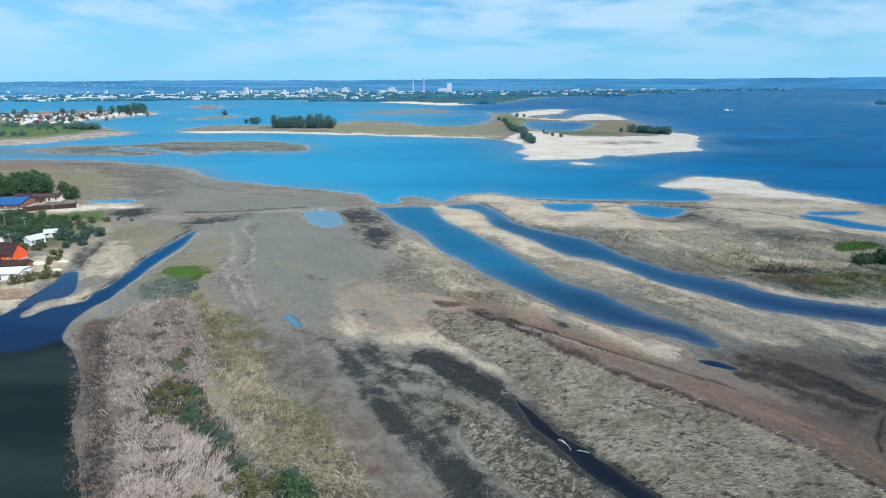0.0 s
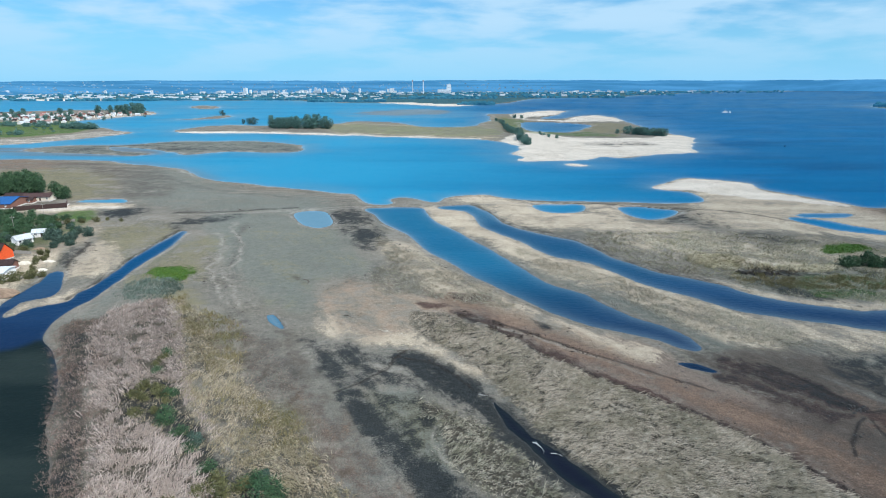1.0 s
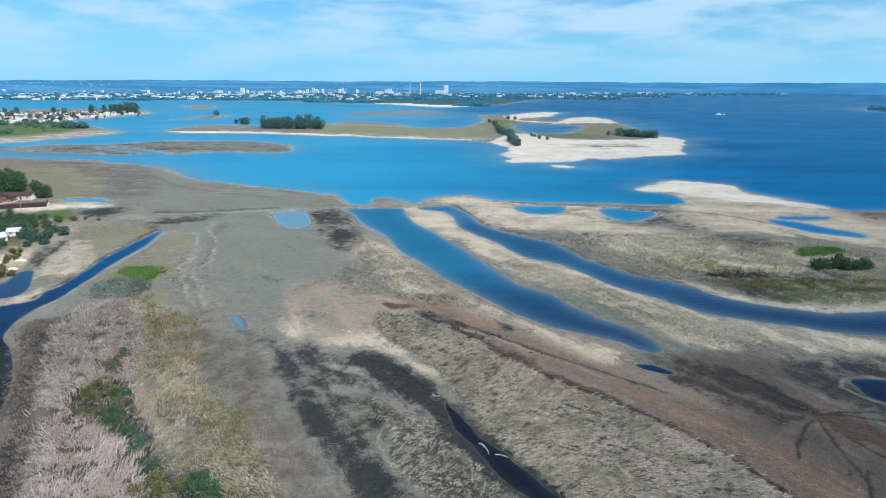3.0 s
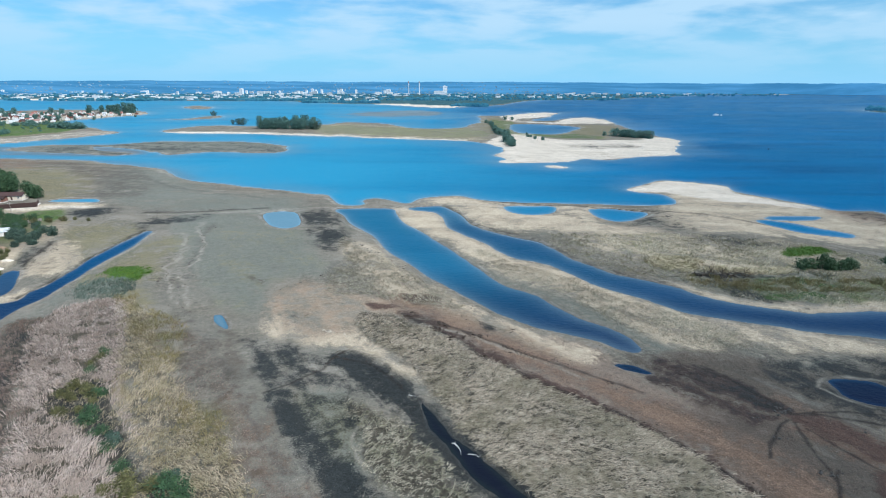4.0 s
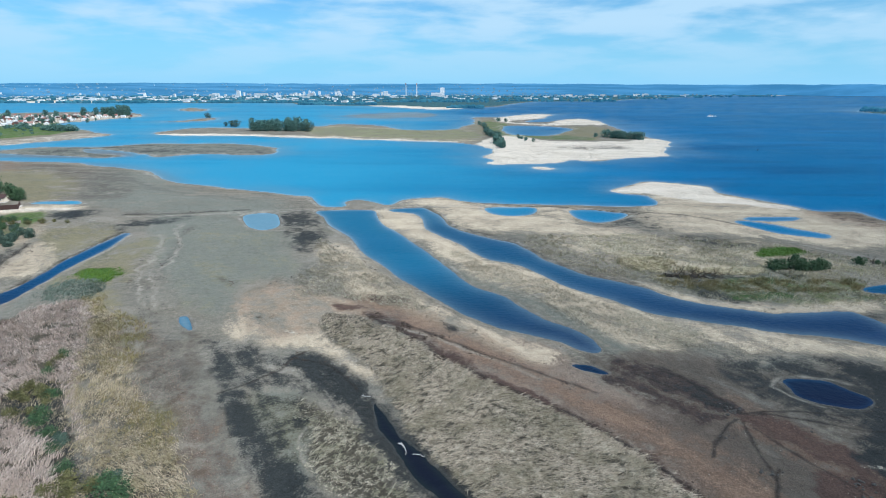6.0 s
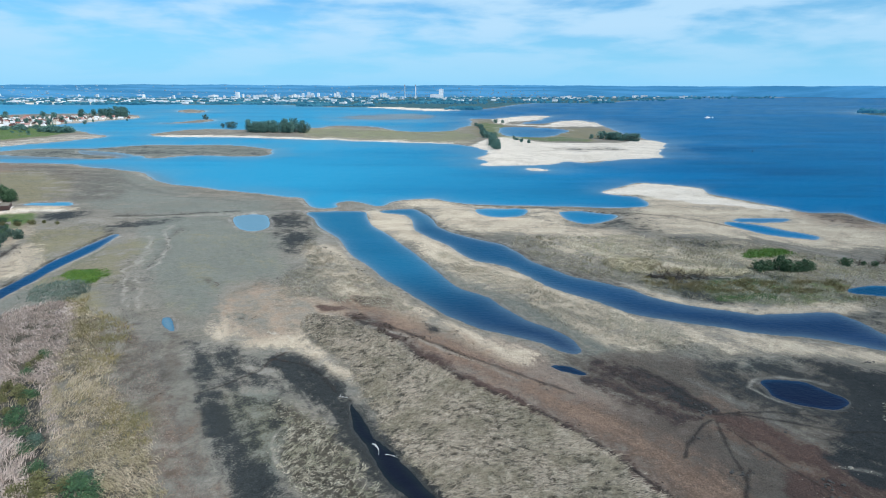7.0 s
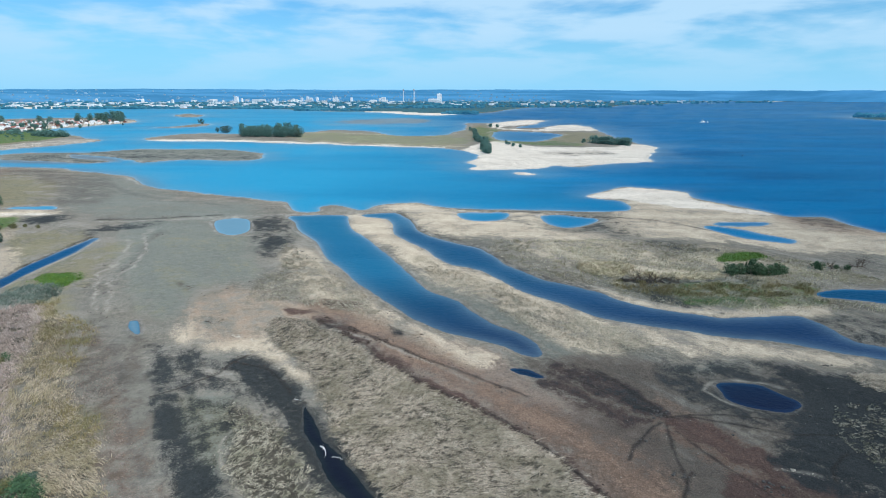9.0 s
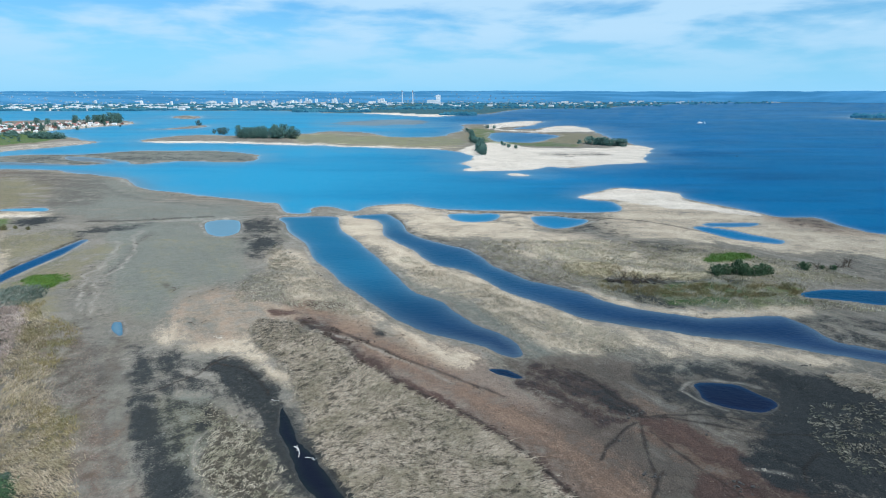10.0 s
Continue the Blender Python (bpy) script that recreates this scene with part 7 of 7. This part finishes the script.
city = random.Random(5)
for k in range(230):      # the lit strip of low buildings behind the beach
    y = city.uniform(2280, 3050)
    x = y * city.uniform(-0.80, -0.10)
    build_far(city.choice(("low", "low", "low", "hall", "shed", "low")), x, y, city.uniform(-25, 25), city.uniform(0.45, 1.05))
for k in range(60):       # thinner towards the wetlands
    y = city.uniform(2700, 3500)
    x = y * city.uniform(-0.12, 0.30)
    build_far(city.choice(("low", "hall", "shed", "low")), x, y, city.uniform(-25, 25), city.uniform(0.6, 1.1))
for k in range(70):       # blocks of flats inland
    y = city.uniform(3000, 3700)
    x = y * (city.gauss(-0.22, 0.13) if k % 3 else city.uniform(-0.75, 0.2))
    build_far(city.choice(("slab", "slab", "grey", "tower", "low", "low")), x, y, city.uniform(-30, 30), city.uniform(0.45, 0.8))
for x in (-740, -715, -690, -660, -560, -545, -470, -310, -295, -280):
    build_far("tower", x * 1.08, 3560 + (x % 7) * 9, city.uniform(-10, 10), city.uniform(0.6, 0.85))
for k in range(22):
    y = city.uniform(3300, 3640)
    build_far(city.choice(("grey", "slab", "shed")), y * city.uniform(0.2, 0.42), y, city.uniform(-20, 20), city.uniform(0.4, 0.7))


# suburbs climbing the hills behind
def suburb(label, n, seed):
    r = np.random.default_rng(seed)
    vs, fs = [], []
    cube = np.array([(x, y, z) for z in (0, 1) for y in (-0.5, 0.5) for x in (-0.5, 0.5)], float)
    quad = np.array([(0, 1, 5, 4), (1, 3, 7, 5), (3, 2, 6, 7), (2, 0, 4, 6), (4, 5, 7, 6), (0, 2, 3, 1)])
    for k in range(n):
        a = math.radians(r.uniform(-40, 12) if k % 5 else r.uniform(0, 26))
        rad = 3500 + 1200 * r.uniform(0, 1) ** 1.7
        f = max(0.0, (rad - 3650 - 850 * ease(math.degrees(a), 8, 30)) / 1130) ** 0.8
        z = 1 + 66 * f
        s = np.array([r.uniform(5, 13), 10, r.uniform(3, 6) if k % 7 else r.uniform(8, 13)])
        vs.append(cube * s + [rad * math.sin(a), rad * math.cos(a), z - 1])
        fs.append(quad + 8 * k)
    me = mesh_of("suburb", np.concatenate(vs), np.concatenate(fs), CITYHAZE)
    return tagged(new("suburb", me), label, "far buildings", kind="stuff")


# pale walls with the blue of distance haze painted into their colour
CITYHAZE = worn("far_hazed_walls", (0.2, 0.35, 0.47), 0.9, 0.2, 0.01, 0.01, local=False)
suburb("low buildings scattered over the far wooded hills, walls painted hazy blue", 1200, 71)


def tower_mast(name, label, x, y, high, r0, r1, material, top=None):
    t = thing(name, label, "chimney", at=pose(x, y, 1))
    bm = bmesh.new()
    tube(bm, (0, 0, -2), (0, 0, high), r0, r1, 12)
    part("shaft", bm, material, t)
    bm = bmesh.new()
    tube(bm, (0, 0, high - high * 0.12), (0, 0, high + 0.5), r1 * 1.25, r1 * 1.25, 12)
    part("rim", bm, top or material, t)


tower_mast("chimney", "tall striped power station chimney in the far city", -170, 3270, 72, 2.9, 1.9, CITYWHITE, REDROOF)
tower_mast("chimney", "tall power station chimney with a red rim", -112, 3270, 72, 2.9, 1.9, CITYWHITE, REDROOF)
white = block("white_tower", "stout white tower building above the far shore", 24, 18, 48, CITYWHITE, "", 6)
white.matrix_world = pose(28, 3230, 1)
base = block("white_hall", "broad white hall at the foot of the tower", 60, 24, 20, CITYWHITE, "", 3, False)
base.matrix_world = pose(-2, 3215, 1)

# ---- on the water and the mud ----
HULL = worn("white_hull", (0.75, 0.76, 0.77), 0.4, 0.1, 2.0, 0.005, spec=0.5)


def launch(x, y, turn, label, size=1.0):
    t = thing("boat", label, "boat", at=pose(x, y, 0, 0, 0, turn) @ Matrix.Diagonal((size, size, size, 1)))
    bm = bmesh.new()
    stations = [(-6, 1.5, 1.2), (-3, 1.9, 1.3), (1, 1.9, 1.4), (4, 1.3, 1.6), (6.5, 0.1, 2.0)]
    rings = [[bm.verts.new(p) for p in ((sx, -w, h), (sx, -w * 0.7, -0.3), (sx, w * 0.7, -0.3), (sx, w, h))] for sx, w, h in stations]
    for a, b in zip(rings, rings[1:]):
        for k in range(4):
            bm.faces.new((a[k], b[k], b[(k + 1) % 4], a[(k + 1) % 4]))
    bm.faces.new(rings[0])
    bm.faces.new(rings[-1][::-1])
    bmesh.ops.recalc_face_normals(bm, faces=bm.faces[:])
    part("hull", bm, HULL, t)
    bm = bmesh.new()
    box(bm, (-3, -1.3, 1.3), (1.6, 1.3, 3.2), 0.15)
    cabin = part("cabin", bm, HULL, t)
    bm = bmesh.new()
    box(bm, (-2.7, -1.33, 2.1), (1.65, 1.33, 2.8))
    part("window", bm, GLASS, cabin)
    bm = bmesh.new()
    tube(bm, (1.2, 0, 3.2), (1.0, 0, 8.5), 0.16, 0.08, 6)
    part("mast", bm, HULL, t)


launch(630, 1325, 15, "white motor launch with a mast on the lake", 1.1)
launch(640, 1322, 80, "small white boat beside the launch", 0.7)


def buoy(x, y):
    t = thing("buoy", "dark channel buoy on the open water", "buoy", at=pose(x, y, 0))
    bm = bmesh.new()
    tube(bm, (0, 0, -0.5), (0, 0, 0.6), 0.6, 0.5, 12)
    part("float", bm, FENCE, t)
    bm = bmesh.new()
    tube(bm, (0, 0, 0.6), (0, 0, 1.9), 0.35, 0.14, 8)
    part("daymark", bm, FENCE, t)


buoy(374, 634)


def sweep(bm, pts, radii, sides=6):
    """One unbroken tapered tube through points."""
    rings = []
    for k, p in enumerate(pts):
        way = (Vector(pts[min(k + 1, len(pts) - 1)]) - Vector(pts[max(k - 1, 0)])).to_track_quat("Z", "Y")
        rings.append([bm.verts.new(Vector(p) + way @ Vector((radii[k] * math.cos(6.2832 * q / sides), radii[k] * math.sin(6.2832 * q / sides), 0))) for q in range(sides)])
    for a, b in zip(rings, rings[1:]):
        for q in range(sides):
            bm.faces.new((a[q], a[(q + 1) % sides], b[(q + 1) % sides], b[q]))
    bm.faces.new(rings[0][::-1])
    bm.faces.new(rings[-1])


def branch(label, x, y, turn, long, material, seed, name="branch", rise=0.3, forks=7):
    """A crooked fallen branch with side twigs."""
    r = random.Random(seed)
    t = thing(name, label, "branch", at=pose(x, y, max(0.0, ground_z(x, y)) - 0.02, 0, 0, turn))
    pts, way = [Vector((0, 0, 0.1))], 0.0
    for k in range(6):
        way += r.uniform(-0.5, 0.5)
        q = pts[-1] + Vector((math.cos(way), math.sin(way), 0)) * long / 6
        q.z = 0.08 + r.uniform(0, rise)
        pts.append(q)
    w = [long * 0.022 * (1 - k / 8) for k in range(7)]
    bm = bmesh.new()
    sweep(bm, pts, w)
    stem = part("stem", bm, material, t)
    for f in range(forks):
        k = r.randrange(1, 6)
        a = r.uniform(0, 6.28)
        e = pts[k] + Vector((math.cos(a), math.sin(a), r.uniform(0, rise * 1.6))) * long * r.uniform(0.1, 0.26)
        e.z = max(e.z, 0.03)
        m_ = pts[k].lerp(e, 0.5) + Vector((0, 0, 0.06 * long * r.random()))
        bm = bmesh.new()
        sweep(bm, [pts[k], m_, e], [w[k] * 0.5, w[k] * 0.35, w[k] * 0.12], 4)
        part("twig", bm, material, t)


branch("bleached white driftwood branch lying in the dark creek", 22.2, 100.2, -58, 4.4, WHITEWALL, 6, "driftwood", 0.2)
branch("small bleached driftwood branch in the dark creek", 12.4, 118.2, -40, 2.2, WHITEWALL, 2, "driftwood", 0.15)
branch("bleached branch on the silt beside the creek", 25.2, 96.6, 10, 2.6, WHITEWALL, 3, "driftwood", 0.2)
for k, (x, y, a, l) in enumerate(((116, 203, 8, 9), (119, 202, -5, 7), (123, 203, 25, 8), (127, 203, 0, 9), (131, 203.5, 5, 7), (201, 218, 10, 8), (209, 219, 12, 8))):
    branch("tangle of dead grey-brown branches on the flats", x, y, a, l, BARK, 10 + k, "dead_branch", 1.5, 18)
branch("dark branch half sunk in the mud", -8, 139, 40, 4, BARK, 30, "dead_branch", 0.4)
branch("dark stick lying on the mud flat", -46, 197, -10, 7, BARK, 31, "dead_branch", 0.2)
branch("dark debris line on the brown mud", -26, 163.5, 5, 4, BARK, 32, "dead_branch", 0.3, 12)
branch("dark debris on the brown mud", -22, 163, 30, 3, BARK, 33, "dead_branch", 0.3, 12)


def bare_tree(x, y, high, seed):
    r = random.Random(seed)
    t = thing("bare_tree", "leafless grey tree on the dry flats", "tree", at=pose(x, y, ground_z(x, y)))
    bm = bmesh.new()
    sweep(bm, [(0, 0, -0.2), (0.05, 0.05, high * 0.3), (0.1, 0, high * 0.6)], [0.16, 0.12, 0.05])
    part("trunk", bm, BARK, t)
    for k in range(14):
        a, h = 2.4 * k, high * r.uniform(0.12, 0.55)
        e = Vector((math.cos(a) * high * r.uniform(0.2, 0.5), math.sin(a) * high * r.uniform(0.2, 0.5), h + high * r.uniform(0.2, 0.5)))
        bm = bmesh.new()
        sweep(bm, [(0.04, 0, h), Vector((0.04, 0, h)).lerp(e, 0.5) + Vector((r.uniform(-0.2, 0.2), r.uniform(-0.2, 0.2), -0.1)), e], [0.06, 0.045, 0.02], 4)
        limb = part("limb", bm, BARK, t)
        for q in range(3):
            s = Vector((0, 0, h)).lerp(e, r.uniform(0.5, 1))
            bm = bmesh.new()
            sweep(bm, [s, s + Vector((r.uniform(-1, 1), r.uniform(-1, 1), r.uniform(0.2, 1.2))) * high * 0.16], [0.03, 0.012], 3)
            part("twig", bm, BARK, limb)


branch("pale bleached log lying before dry reeds", 139, 203, 4, 9, GREYWOOD, 41, "fallen_log", 0.3, 5)
branch("pale bleached log on the weedy bank", 147, 202, -6, 7, GREYWOOD, 42, "fallen_log", 0.3, 5)
bare_tree(217, 222.5, 5.5, 3)
bare_tree(214, 221, 4.0, 4)
bare_tree(124, 204, 3.6, 5)


STONE = worn("grey_stone", (0.07, 0.066, 0.062), 0.9, 0.35, 3.0, 0.03)
stone_mesh = {}


def stone(x, y, size, turn, seed):
    if seed not in stone_mesh:
        bm = bmesh.new()
        bmesh.ops.create_icosphere(bm, subdivisions=2, radius=0.5)
        for v in bm.verts:
            v.co *= 1 + 0.45 * noise.noise(v.co * 2.2 + Vector((seed * 7, 0, 0)))
            v.co.z *= 0.6
        me = bpy.data.meshes.new("stone")
        bm.to_mesh(me)
        bm.free()
        me.materials.append(STONE)
        stone_mesh[seed] = me
    ob = tagged(new("stone", stone_mesh[seed]), "weathered grey stone lying on dark mud", "stone", "stones on the mud")
    ob.matrix_world = pose(x, y, max(0, ground_z(x, y)) + size * 0.1, 0, 0, turn) @ Matrix.Diagonal((size, size, size, 1))


rs = random.Random(77)
for cx, cy, n, spread in ((94.2, 111.4, 22, 1.8), (127, 112, 10, 1.6), (105.5, 86.4, 16, 2.2), (92, 89.9, 8, 1.2), (89, 102, 5, 0.9), (107, 104, 4, 0.8), (146, 135, 6, 1.0)):
    for k in range(n):
        stone(cx + rs.gauss(0, spread), cy + rs.gauss(0, spread * 0.6), rs.uniform(0.25, 0.75), rs.uniform(0, 360), rs.randrange(4))
